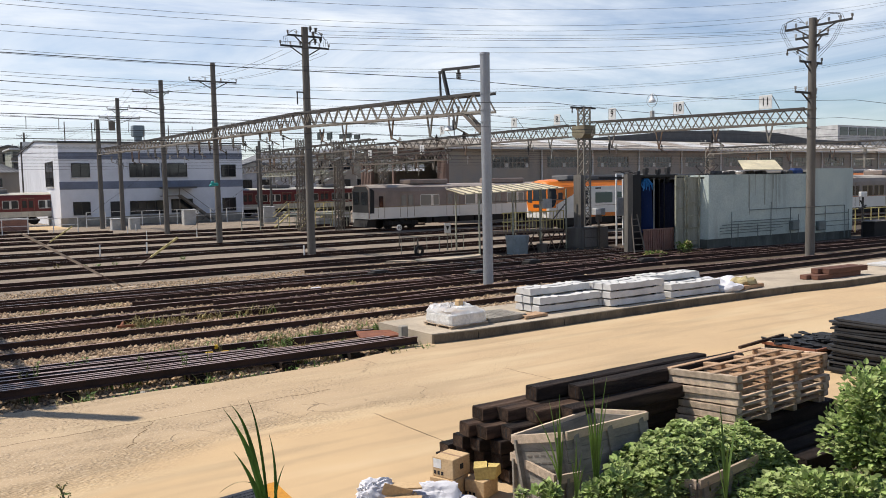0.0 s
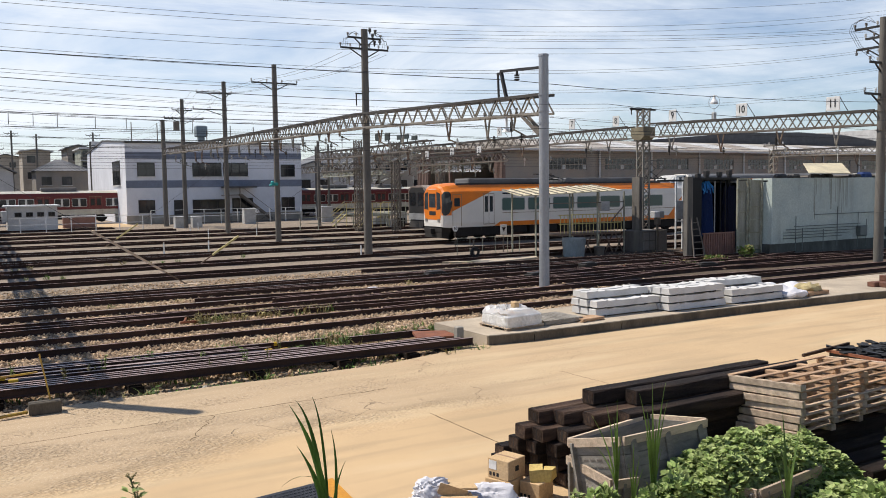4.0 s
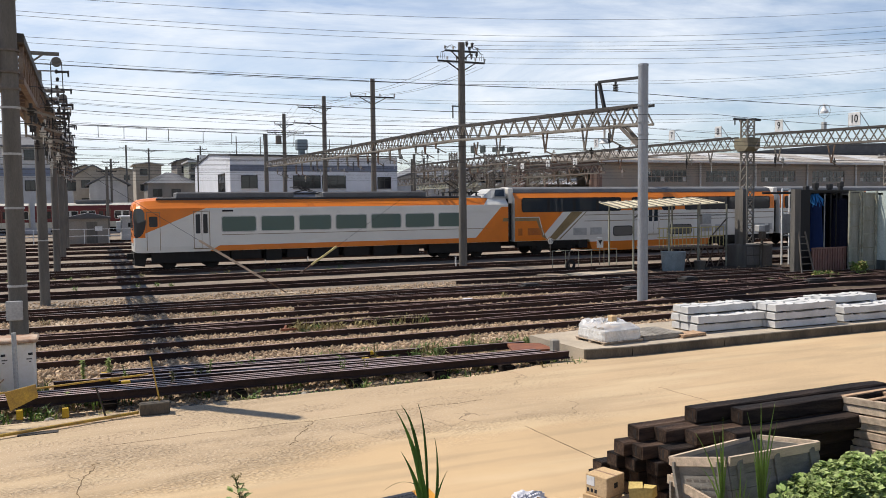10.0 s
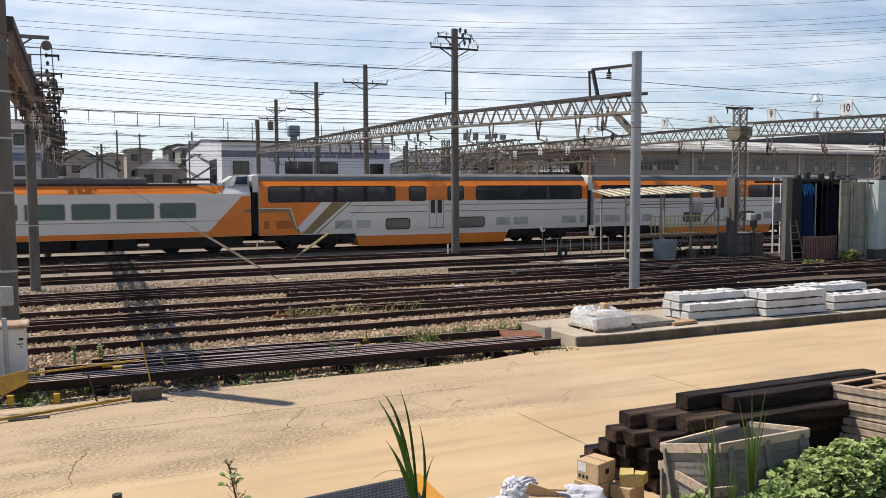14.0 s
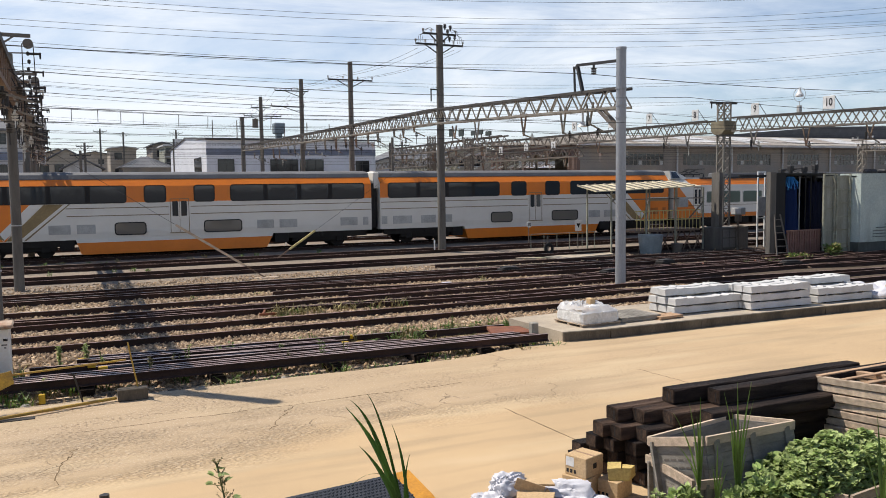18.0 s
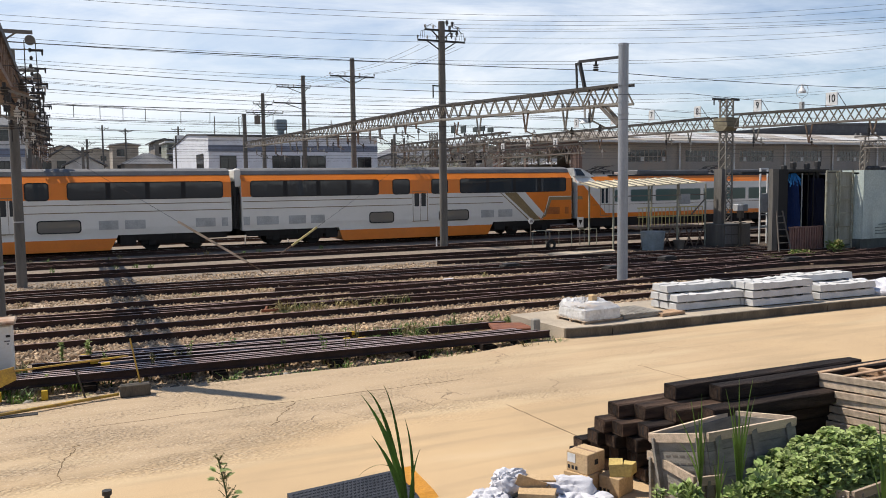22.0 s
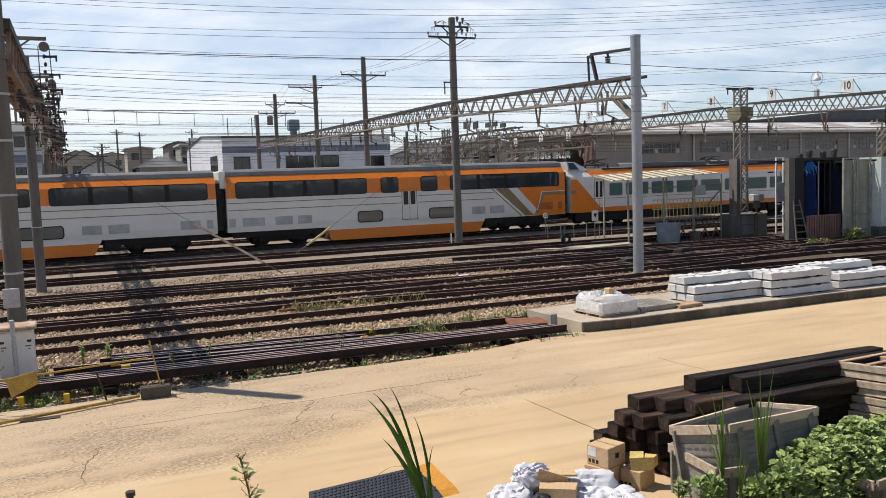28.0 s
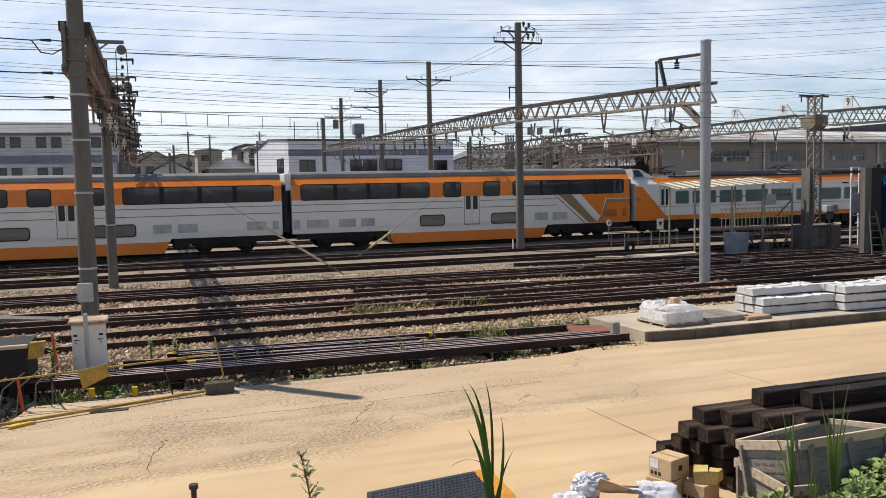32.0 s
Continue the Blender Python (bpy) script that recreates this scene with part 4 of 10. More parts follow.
        for s in (-0.5, 0.5):
            pt.bar((x - 0.9, s, 3.78), (x + 0.2, s * 0.8, 4.0), 0.04).bar((x + 0.2, s * 0.8, 4.0), (x - 0.6, s * 0.9, 4.12), 0.04).bar((x + 0.9, s, 3.78), (x - 0.2, s * 0.8, 4.02), 0.04)
            for dx in (-0.85, 0.85):
                pt.tube((x + dx, s, 3.56), (x + dx, s, 3.76), 0.07, 0.05, 8)
        pt.bar((x - 0.95, 0, 3.76), (x + 0.95, 0, 3.76), 0.08).bar((x - 0.6, -0.85, 4.13), (x - 0.6, 0.85, 4.13), 0.05).bar((x - 0.35, -0.85, 4.11), (x - 0.35, 0.85, 4.11), 0.05)
        P("pantograph", pt, M_DARK, car, "folded dark pantograph")
    # running gear
    bogie(car, 3.2 if not flip else L - 3.2)
    bogie(car, L - 2.9 if not flip else 2.9)
    a, b = fx(5.2, 15.7)
    underboxes(car, a, b, 5 if flip else 6)
    pl = Mesh().prism([(0.52, 0.25), (1.0, 0.18), (1.15, 0.86), (0.55, 0.86)], -1.05, 1.05).box(0.22, 0.6, -0.22, 0.22, 0.5, 0.8).box(0.5, 0.9, -1.1, 1.1, 0.62, 0.86)
    # long dark box added in place of the shadow under the car
    P("shade_box", Mesh().box(0.9, 20.85, -0.9, 0.9, 0.6, 0.87), M_UNDER, car)
    P("snow_plough", pl, M_UNDER, car)
    # black sheets added here too, darkening the zone around the bogies
    for a, b in ((1.3, 5.1), (16.2, 20.8)):
        P("bogie_dark_sheet", Mesh().box(a, b, -1.22, -1.14, 0.34, 0.88), M_UNDER, car, "added black sheet darkening the running gear")
    for x, y0 in ((0.62, -1.0), (0.62, 0.8)):
        P("step_iron", Mesh().box(x - 0.1, x + 0.12, y0, y0 + 0.2, 0.3, 0.62), M_UNDER, car)
    P("coupler", Mesh().box(L - 0.4, L + 0.3, -0.18, 0.18, 0.55, 0.85), M_UNDER, car)
    P("gangway", Mesh().box(L - 0.1, L + 0.3, -0.75, 0.75, 0.85, 3.2), M_BLACK, car)
    return car


def build_train():
    cars = [(end_car(False), 0.0), (double_deck_car(True), 21.58), (double_deck_car(False), 42.30), (end_car(True), 62.93)]
    return cars


TRAIN = build_train()


# ---- poles, gantries and wires ----
def pole(x, y, h, r=0.17, material=None, label="weathered grey concrete pole", top_r=None, group="line of concrete poles", z0=-0.1):
    p = thing("utility_pole", label, "pole", pose(x, y, 0), group=group)
    part("shaft", Mesh().tube((0, 0, z0), (0, 0, h), r, top_r or r * 0.8, 16), material or M_POLE, p, smooth=True)
    return p


def bands(p, zs, r, material=None):
    for z in zs:
        part("band", Mesh().tube((0, 0, z), (0, 0, z + 0.04), r, r, 14), material or M_STEEL, p, smooth=True)


def insulator(m, x, y, z, s=1.0, up=True):
    d = 1 if up else -1
    m.tube((x, y, z), (x, y, z + d * 0.10 * s), 0.03 * s, 0.03 * s, 6)
    for i in range(3):
        m.tube((x, y, z + d * (0.08 + 0.05 * i) * s), (x, y, z + d * (0.11 + 0.05 * i) * s), 0.07 * s, 0.05 * s, 8)


def crossarm(p, z, a, b, n, along="x", up=True):
    m = Mesh()
    d = (1, 0) if along == "x" else (0, 1)
    m.bar((d[0] * a, d[1] * a, z), (d[0] * b, d[1] * b, z), 0.075, 0.09)
    m.bar((d[0] * a * 0.6, d[1] * a * 0.6, z - 0.03), (0, 0, z - 0.5), 0.05)
    m.bar((d[0] * b * 0.6, d[1] * b * 0.6, z - 0.03), (0, 0, z - 0.5), 0.05)
    arm = part("crossarm", m, M_DARK, p)
    for i in range(n):
        q = a + (b - a) * i / max(1, n - 1)
        if abs(q) < 0.12:
            continue
        im = Mesh()
        insulator(im, d[0] * q, d[1] * q, z + (0.05 if up else -0.05), 0.85, up)
        part("insulator", im, M_PORC if i % 3 == 1 else M_STEEL, arm)


p_steel = pole(17.08, 22.59, 7.83, 0.175, M_GPOLE, "smooth galvanised steel pole at the end of a gantry", 0.165, "steel gantry poles")
bands(p_steel, (5.55, 5.95, 6.5), 0.19, M_GPOLE)
part("cap", Mesh().tube((0, 0, 7.8), (0, 0, 7.87), 0.18, 0.17, 16), M_GPOLE, p_steel)
hook = Mesh().bar((0, 0.1, 7.45), (0, 2.55, 7.62), 0.09).bar((0, 2.55, 7.62), (0, 2.2, 6.6), 0.1).bar((0, 2.75, 7.6), (0, 2.7, 6.6), 0.06).bar((0, 2.5, 7.55), (0, 2.78, 7.55), 0.08)
part("bracket", hook, M_DARK, p_steel, "dark angled feeder bracket")
ih = Mesh()
insulator(ih, 0, 1.55, 7.5, 1.5, False)
part("insulator", ih, M_DARK, p_steel)

p_x = pole(17.7, 38.19, 11.38, 0.21, None, "tall dark concrete pole with two crossarms")
crossarm(p_x, 10.95, -0.9, 0.9, 5)
crossarm(p_x, 10.42, -1.3, 1.3, 6)
bands(p_x, (6.2, 6.9, 8.3), 0.2)
for s in (-1, 1):
    for k in range(3):
        pts = [(s * (0.35 + 0.2 * k), -0.1, 11.1), (s * (0.6 + 0.14 * k), -0.15, 11.22 - 0.05 * k), (s * (0.85 + 0.08 * k), -0.12, 11.05 - 0.1 * k), (s * (1.0 + 0.08 * k), -0.1, 10.85), (s * (0.95 + 0.13 * k), -0.1, 10.5)]
        part("jumper_wire", Mesh().line(pts, 0.009, 4), M_WIRE, p_x)
sm = Mesh()
for dx, dz in ((0.35, 11.2), (0.65, 11.15), (0.9, 10.7), (0.6, 10.6), (0.5, 10.95)):
    insulator(sm, dx, 0.1, dz, 1.3)
part("switch_gear", sm, M_DARK, p_x)
part("side_arm", Mesh().bar((0, 0, 8.2), (-0.55, 0, 8.2), 0.06).bar((-0.5, 0, 8.2), (-0.5, 0, 7.6), 0.05), M_DARK, p_x)

p_d = pole(17.5, 51.54, 11.4, 0.19)
crossarm(p_d, 10.25, -1.5, 1.5, 4)
p_4 = pole(18.68, 67.68, 12.28, 0.21)
crossarm(p_4, 11.3, -2.2, 0.6, 7)
crossarm(p_4, 10.0, -2.5, 0.2, 3)
p_5 = pole(17.75, 78.55, 11.9, 0.21)
crossarm(p_5, 10.9, -0.9, 0.9, 4)
crossarm(p_5, 10.1, -1.6, 1.9, 6)
part("transformer", Mesh().tube((-0.6, -0.2, 9.0), (-0.6, -0.2, 9.8), 0.28, 0.28, 12), M_STEEL, p_5)
pole(17.15, 84.31, 10.42, 0.24)

p_r = pole(33.49, 21.0, 10.28, 0.20, None, "tall concrete pole with crossarms and cables beside the wash shed", 0.16)
crossarm(p_r, 9.95, -1.75, 1.3, 7, along="y")
crossarm(p_r, 9.5, -0.7, 0.8, 5, along="y")
crossarm(p_r, 9.1, -0.3, 1.2, 4, along="y", up=False)
crossarm(p_r, 8.4, -0.9, 0.7, 4)
crossarm(p_r, 7.1, -1.2, 0.3, 3)
bands(p_r, (5.6, 6.4, 6.9, 2.2), 0.21)
for s in (-1, 1):
    for k in range(3):
        part("jumper_wire", Mesh().line([(-0.12, s * 0.3, 10.1), (-0.12, s * (0.6 + 0.15 * k), 10.4 - 0.05 * k), (-0.1, s * (1.15 + 0.12 * k), 10.3 - 0.05 * k), (-0.1, s * (1.3 + 0.1 * k), 9.9), (-0.1, s * (0.9 + 0.1 * k), 9.2), (-0.1, s * 0.3, 8.8 - 0.15 * k)], 0.008, 4), M_WIRE, p_r)


M_DARKTOP = mat("dark_chord_steel", (0.085, 0.08, 0.072), 0.7, 0.2, col2=(0.05, 0.042, 0.036), scale=1.1, fine=25, bump=0.1, mix=0.8)


def truss(x, y0, y1, zb0, zt0, zb1, zt1, width, material, label, n, name="gantry_beam", k=1.0):
    """A lattice beam across the tracks: four chords, zigzag lacing, posts."""
    g = thing(name, label, "gantry", group="overhead gantries")
    lerp = lambda a, b, t: a + (b - a) * t
    for s in (-width / 2, width / 2):
        part("chord", Mesh().bar((x + s, y0, zb0), (x + s, y1, zb1), 0.062 * k, 0.075 * k), material, g)
        part("chord", Mesh().bar((x + s, y0, zt0), (x + s, y1, zt1), 0.085 * k, 0.095 * k), M_DARKTOP, g, "dark top chord")
    for i in range(n):
        t0, t1, tm = i / n, (i + 1) / n, (i + 0.5) / n
        m = Mesh()
        for s in (-width / 2, width / 2):
            m.bar((x + s, lerp(y0, y1, t0), lerp(zb0, zb1, t0)), (x + s, lerp(y0, y1, tm), lerp(zt0, zt1, tm)), 0.042 * k)
            m.bar((x + s, lerp(y0, y1, tm), lerp(zt0, zt1, tm)), (x + s, lerp(y0, y1, t1), lerp(zb0, zb1, t1)), 0.042 * k)
        m.bar((x - width / 2, lerp(y0, y1, t0), lerp(zt0, zt1, t0)), (x + width / 2, lerp(y0, y1, tm), lerp(zt0, zt1, tm)), 0.04 * k)
        m.bar((x - width / 2, lerp(y0, y1, t0), lerp(zb0, zb1, t0)), (x + width / 2, lerp(y0, y1, tm), lerp(zb0, zb1, tm)), 0.04 * k)
        tagged(part("lacing", m, material, g), kind="stuff")
    return g


M_PALE = mat("pale_galvanised_steel", (0.30, 0.285, 0.245), 0.65, 0.1, col2=(0.17, 0.14, 0.11), scale=1.2, fine=25, bump=0.1, mix=0.8)


def droppers(g, x, ys, z, seed, side=1, busy=False):
    """Hangers, strain insulators and registration arms under a gantry; busy adds feeder arms and cable loops beside it."""
    rnd = random.Random(seed)
    for y in ys:
        xx = x + rnd.uniform(-0.22, 0.22)
        drop = rnd.uniform(0.5, 0.95)
        m = Mesh()
        m.bar((xx, y - 0.22, z + 0.05), (xx, y, z - drop), 0.055).bar((xx, y + 0.22, z + 0.05), (xx, y, z - drop), 0.055)
        m.bar((xx, y, z - drop + 0.05), (xx + side * rnd.uniform(0.4, 0.9), y, z - drop - 0.2), 0.045)
        part("hanger", m, M_RUSTSTEEL if rnd.random() < 0.4 else M_PALE, g)
        im = Mesh()
        ix, iz = xx + side * rnd.uniform(0.1, 0.5), z - drop + rnd.uniform(-0.1, 0.25)
        insulator(im, ix, y, iz, 1.2, False)
        im.tube((ix, y, iz - 0.2), (ix, y, iz - rnd.uniform(0.35, 0.7)), 0.016, 0.016, 5)
        part("insulator", im, M_PORC if rnd.random() < 0.45 else M_DARK, g)
        if rnd.random() < 0.35:
            part("strain_rod", Mesh().tube((xx + 0.12, y + 0.3, z), (xx + 0.14, y + 0.3, z - 0.95), 0.018, 0.018, 5).tube((xx + 0.13, y + 0.3, z - 0.4), (xx + 0.13, y + 0.3, z - 0.75), 0.06, 0.06, 8), M_DARK, g)
        if busy and y > 23:
            for q in range(2):
                yy, zz, w = y + rnd.uniform(-0.5, 0.5), z + rnd.uniform(-0.5, 0.75), rnd.uniform(0.45, 1.05)
                arm = part("feeder_arm", Mesh().bar((x, yy, zz), (x + side * w, yy, zz + rnd.uniform(-0.06, 0.06)), 0.03), M_STEEL if rnd.random() < 0.6 else M_RUSTSTEEL, g)
                part("insulator", Mesh().tube((x + side * (w - 0.28), yy, zz), (x + side * w, yy, zz), 0.03, 0.022, 8).tube((x + side * w, yy, zz - 0.12), (x + side * w, yy, zz + 0.04), 0.02, 0.028, 8), M_DARK if rnd.random() < 0.88 else M_PORC, arm)
            a_, b_ = rnd.uniform(0.1, 0.5), rnd.uniform(0.5, 1.1)
            part("cable_loop", Mesh().line([(x + 0.2, y, z + 0.3), (x + 0.25 + a_, y + 0.1, z - 0.2), (x + 0.2 + a_ * 0.5, y + 0.3, z - b_), (x + 0.1, y + 0.5, z - 0.3), (x + 0.2, y + 0.8, z + 0.2)], 0.012, 4), M_WIRE if rnd.random() < 0.6 else M_RUSTSTEEL, g)


g_mid = truss(17.35, 22.75, 38.2, 5.92, 6.55, 6.48, 7.16, 0.55, M_PALE, "long pale lattice gantry beam over the tracks", 15)
droppers(g_mid, 17.35, [24.6, 26.3, 29.4, 33.5, 36.2], 6.2, 3)
g_mid2 = truss(17.35, 38.2, 84.2, 6.48, 7.16, 7.08, 7.58, 0.55, M_PALE, "long pale lattice gantry beam over the tracks", 44)
droppers(g_mid2, 17.35, [40.5, 42, 44, 46.5, 48.5, 50, 53, 54.5, 56.5, 59, 62, 65, 67.5, 70, 73, 76, 80], 6.75, 4)
part("corner_brace", Mesh().bar((17.35, 24.0, 6.0), (17.2, 22.75, 5.2), 0.09).bar((17.1, 24.0, 6.0), (17.0, 22.75, 5.2), 0.09), M_STEEL, g_mid)
lamp_m = Mesh().tube((17.35, 25.2, 6.0), (17.35, 25.2, 5.6), 0.04).tube((17.35, 25.2, 5.62), (17.35, 25.2, 5.45), 0.05, 0.2, 10)
part("yard_lamp", lamp_m, M_SIGNW, g_mid, "white enamel bell lamp")

M_OLIVE = mat("olive_brown_steel", (0.25, 0.225, 0.15), 0.75, 0.1, col2=(0.16, 0.13, 0.085), scale=1.3, fine=25, bump=0.1)
# second gantry with numbered plates, on a lattice tower
g_num = truss(33.5, 21.15, 34.2, 5.86, 6.45, 6.12, 6.84, 0.6, M_STEEL, "lattice gantry beam carrying numbered plates", 14)
droppers(g_num, 33.5, [23, 26, 29.5, 33], 6.0, 8)
part("fascia_plate", Mesh().prism([(34.85, 5.98), (35.35, 5.98), (35.62, 6.2), (35.62, 6.7), (34.58, 6.7), (34.58, 6.2)], 33.05, 33.9, axis="x"), M_OLIVE, g_num, "olive-brown steel gusset over the tower")
g_num2 = truss(33.5, 36.1, 66, 6.15, 6.8, 6.3, 6.95, 0.6, M_STEEL, "lattice gantry beam carrying numbered plates", 28)
droppers(g_num2, 33.5, [38, 40, 44, 47, 49.5, 53, 56, 59, 62], 6.2, 9)


def lattice_tower(x, y, h, w, label, spread=0.0, material=None):
    t = thing("lattice_tower", label, "lattice tower", pose(x, y, 0), group="lattice towers")
    for sx in (-1, 1):
        for sy in (-1, 1):
            part("leg", Mesh().bar((sx * (w + spread), sy * (w + spread), -0.1), (sx * w, sy * w, h), 0.07), material or M_STEEL, t)
    n = max(3, int(h / (w * 2)))
    for i in range(n):
        a, b = h * i / n, h * (i + 1) / n
        wa, wb = w + spread * (1 - i / n), w + spread * (1 - (i + 1) / n)
        m = Mesh()
        for s in (-1, 1):
            m.bar((-wa, s * wa, a), (wb, s * wb, b), 0.045).bar((s * wa, wa, a), (s * wb, -wb, b), 0.045).bar((-wa, s * wa, a), (wa, s * wa, a), 0.04)
            m.bar((wa, s * wa, a), (-wb, s * wb, b), 0.04)
        tagged(part("lacing", m, material or M_STEEL, t), kind="stuff")
    return t


tw = lattice_tower(33.5, 35.1, 7.7, 0.24, "pale lattice steel tower under the numbered gantry", 0.0, M_PALE)
part("top_arm", Mesh().bar((-1.0, 0, 7.72), (0.9, 0, 7.72), 0.1).bar((-0.9, 0, 7.72), (-0.9, 0, 7.4), 0.05).bar((0, -0.6, 7.7), (0, 0.6, 7.7), 0.08), M_DARK, tw)


def number_plate_sign(x, y, z, text, size=0.62):
    s = thing("number_plate", "white track plate with the black number %s" % text, "sign", pose(x, y, z), group="track number plates")
    w = size * (0.85 if len(text) < 2 else 1.05)
    part("plate", Mesh().cbox(-0.02, 0.02, -w / 2, w / 2, 0, size, 0.008), M_SIGNW, s)
    cu = bpy.data.curves.new("digits", "FONT")
    cu.body, cu.size, cu.align_x, cu.align_y, cu.extrude, cu.offset = text, size * 0.82, "CENTER", "CENTER", 0.003, 0.003
    d = new("number", cu)
    d.data.materials.append(M_BLACK)
    d.parent = s
    d.matrix_basis = Matrix.Translation((-0.03, 0, size * 0.5)) @ Matrix(((0, 0, -1, 0), (-1, 0, 0, 0), (0, 1, 0, 0), (0, 0, 0, 1))) @ Matrix.Diagonal((0.85, 1, 1, 1))
    part("stay", Mesh().bar((0, -w / 2, size * 0.9), (0.5, -w / 2 - 0.1, -0.1), 0.022), M_DARK, s)
    part("stay", Mesh().bar((0, w / 2, size * 0.9), (0, w / 2, -0.1), 0.022), M_DARK, s)
    return s


for y, z, txt in ((23.06, 6.59, "11"), (28.0, 6.76, "10"), (32.57, 6.85, "9"), (37.05, 6.89, "8"), (41.08, 7.0, "7"), (44.97, 7.02, "6"), (49.24, 7.09, "5")):
    number_plate_sign(33.2, y, z, txt)
for y, z, txt in ((49.3, 5.7, "3"), (53.0, 5.75, "2"), (56.85, 5.7, "1")):
    number_plate_sign(31.5, y, z, txt)
siren = thing("siren_lamp", "white bell-shaped lamp with a ring guard on a short post", "lamp", pose(33.5, 30.0, 6.7))
part("post", Mesh().cbox(-0.09, 0.09, -0.09, 0.09, 0, 0.42, 0.01).tube((0, 0, 0.4), (0, 0, 0.62), 0.015, 0.015, 6), M_VENT, siren)
part("bell", Mesh().tube((0, 0, 0.86), (0, 0, 0.95), 0.2, 0.19, 12).tube((0, 0, 0.95), (0, 0, 1.1), 0.19, 0.09, 12).tube((0, 0, 1.1), (0, 0, 1.3), 0.09, 0.03, 10), M_SIGNW, siren, smooth=True)
rg = Mesh()
rg.line([(0, 0.36 * math.cos(a), 0.95 + 0.34 * math.sin(a)) for a in [2 * math.pi * i / 20 for i in range(21)]], 0.009, 5)
part("ring_guard", rg, M_STEEL, siren)

# the left gantry
p_nl = pole(-1.17, 17.3, 8.9, 0.165, None, "thick concrete gantry pole with steel bands", 0.145)
bands(p_nl, (1.9, 3.35, 4.35, 5.2, 7.2), 0.172, M_VENT)
bands(p_nl, (5.55, 5.85, 6.25), 0.185)
p_l = pole(-1.3, 31.4, 7.95, 0.165, None, "grey banded concrete pole under a gantry", 0.15)
p_l2 = pole(-1.3, 45.8, 8.2, 0.165, None, "grey banded concrete pole under a gantry", 0.15)
p_l3 = pole(-1.3, 58.5, 8.2, 0.2, None, "grey banded concrete pole under a gantry", 0.18)
pole(-1.3, 72, 8.2, 0.2, None, "grey banded concrete pole under a gantry", 0.18)
for p in (p_l, p_l2, p_l3):
    bands(p, (2.2, 5.6, 6.9), 0.175, M_VENT)
g_left = truss(-1.2, 17.5, 72, 5.75, 6.55, 6.6, 7.4, 0.42, M_RUSTSTEEL, "rust-stained lattice gantry beam on concrete poles", 60, k=1.75)
droppers(g_left, -1.2, [19, 20.5, 22, 23.5, 24.7, 26, 27.5, 28.6, 30, 32.4, 33.6, 35, 36.4, 38, 39.4, 41, 42.5, 44, 46.5, 48, 49.5, 51, 53, 55, 57, 60, 62, 64, 66, 68], 6.15, 11, busy=True)
for y, z in ((24.0, 7.35), (31.8, 7.35), (33.6, 7.2), (49, 7.3)):
    pa = Mesh().bar((-1.3, y, z), (-0.45, y, z), 0.07, 0.09).bar((-0.8, y, z), (-1.2, y, z - 0.3), 0.04)
    arm = part("tension_arm", pa, M_STEEL, g_left)
    wheel = Mesh().tube((-0.52, y - 0.04, z - 0.2), (-0.52, y + 0.04, z - 0.2), 0.125, 0.125, 16).tube((-0.52, y - 0.07, z - 0.2), (-0.52, y + 0.07, z - 0.2), 0.035, 0.035, 8)
    part("pulley", wheel, M_STEEL, arm, "grey balance-weight pulley")
    ch = Mesh()
    for i in range(7):
        ch.ball((-0.53 + 0.02 * (i % 2), y, z - 0.45 - 0.2 * i), 0.045, 6, 1.4)
    ch.tube((-0.66, y, z - 0.2), (-0.66, y, z - 2.2), 0.012, 0.02, 5).tube((-0.4, y, z - 0.2), (-0.35, y, z - 2.2), 0.012, 0.015, 5)
    part("chain", ch, M_DARK, arm)
part("side_plate", Mesh().cbox(-0.25, -0.17, -0.1, 0.1, 5.75, 6.55, 0.015), M_STEEL, p_nl)
for z in (6.2, 5.6, 5.15):
    part("strain_insulator", Mesh().line([(-0.18, -0.1, z), (-0.5, -0.12, z + 0.02), (-0.75, -0.12, z), (-4.5, -0.2, z + 0.12)], 0.012, 5).tube((-0.42, -0.11, z + 0.01), (-0.6, -0.12, z + 0.01), 0.03, 0.022, 8), M_DARK, p_nl)
part("jumper_loop", Mesh().line([(-0.75, -0.12, 6.2), (-0.6, -0.14, 5.98), (-0.4, -0.14, 5.95), (-0.2, -0.16, 6.08)], 0.012, 5), M_WIRE, p_nl)

M_MAST = mat("grey_green_mast_steel", (0.40, 0.41, 0.34), 0.7, 0.1, col2=(0.22, 0.22, 0.17), scale=1.1, fine=25, bump=0.1)
# smaller masts and lattice masts among the far wires
lattice_tower(33.55, 58.4, 6.5, 0.26, "pale lattice catenary mast behind a parked train", 0.0)
lattice_tower(30.4, 60.2, 7.2, 0.26, "grey lattice catenary mast among wires", 0.0, M_STEEL)
lattice_tower(27.9, 62.0, 7.4, 0.24, "grey lattice catenary mast among wires", 0.0, M_STEEL)
pole(29.2, 74.0, 8.0, 0.16)
g_far = truss(31.5, 46, 84, 5.2, 5.8, 5.2, 5.8, 0.5, M_STEEL, "lattice gantry beam before the train shed", 34)
droppers(g_far, 31.5, [48, 50, 52, 56, 60, 63, 66, 70, 74, 78], 5.4, 19)
g_far2 = truss(26.9, 48, 68, 6.0, 6.6, 6.0, 6.6, 0.5, M_STEEL, "far lattice gantry beam", 20)
droppers(g_far2, 26.9, [49.5, 51, 53, 55, 57, 58.5, 60, 61.5, 63, 64.5, 66, 67.5], 6.1, 20)
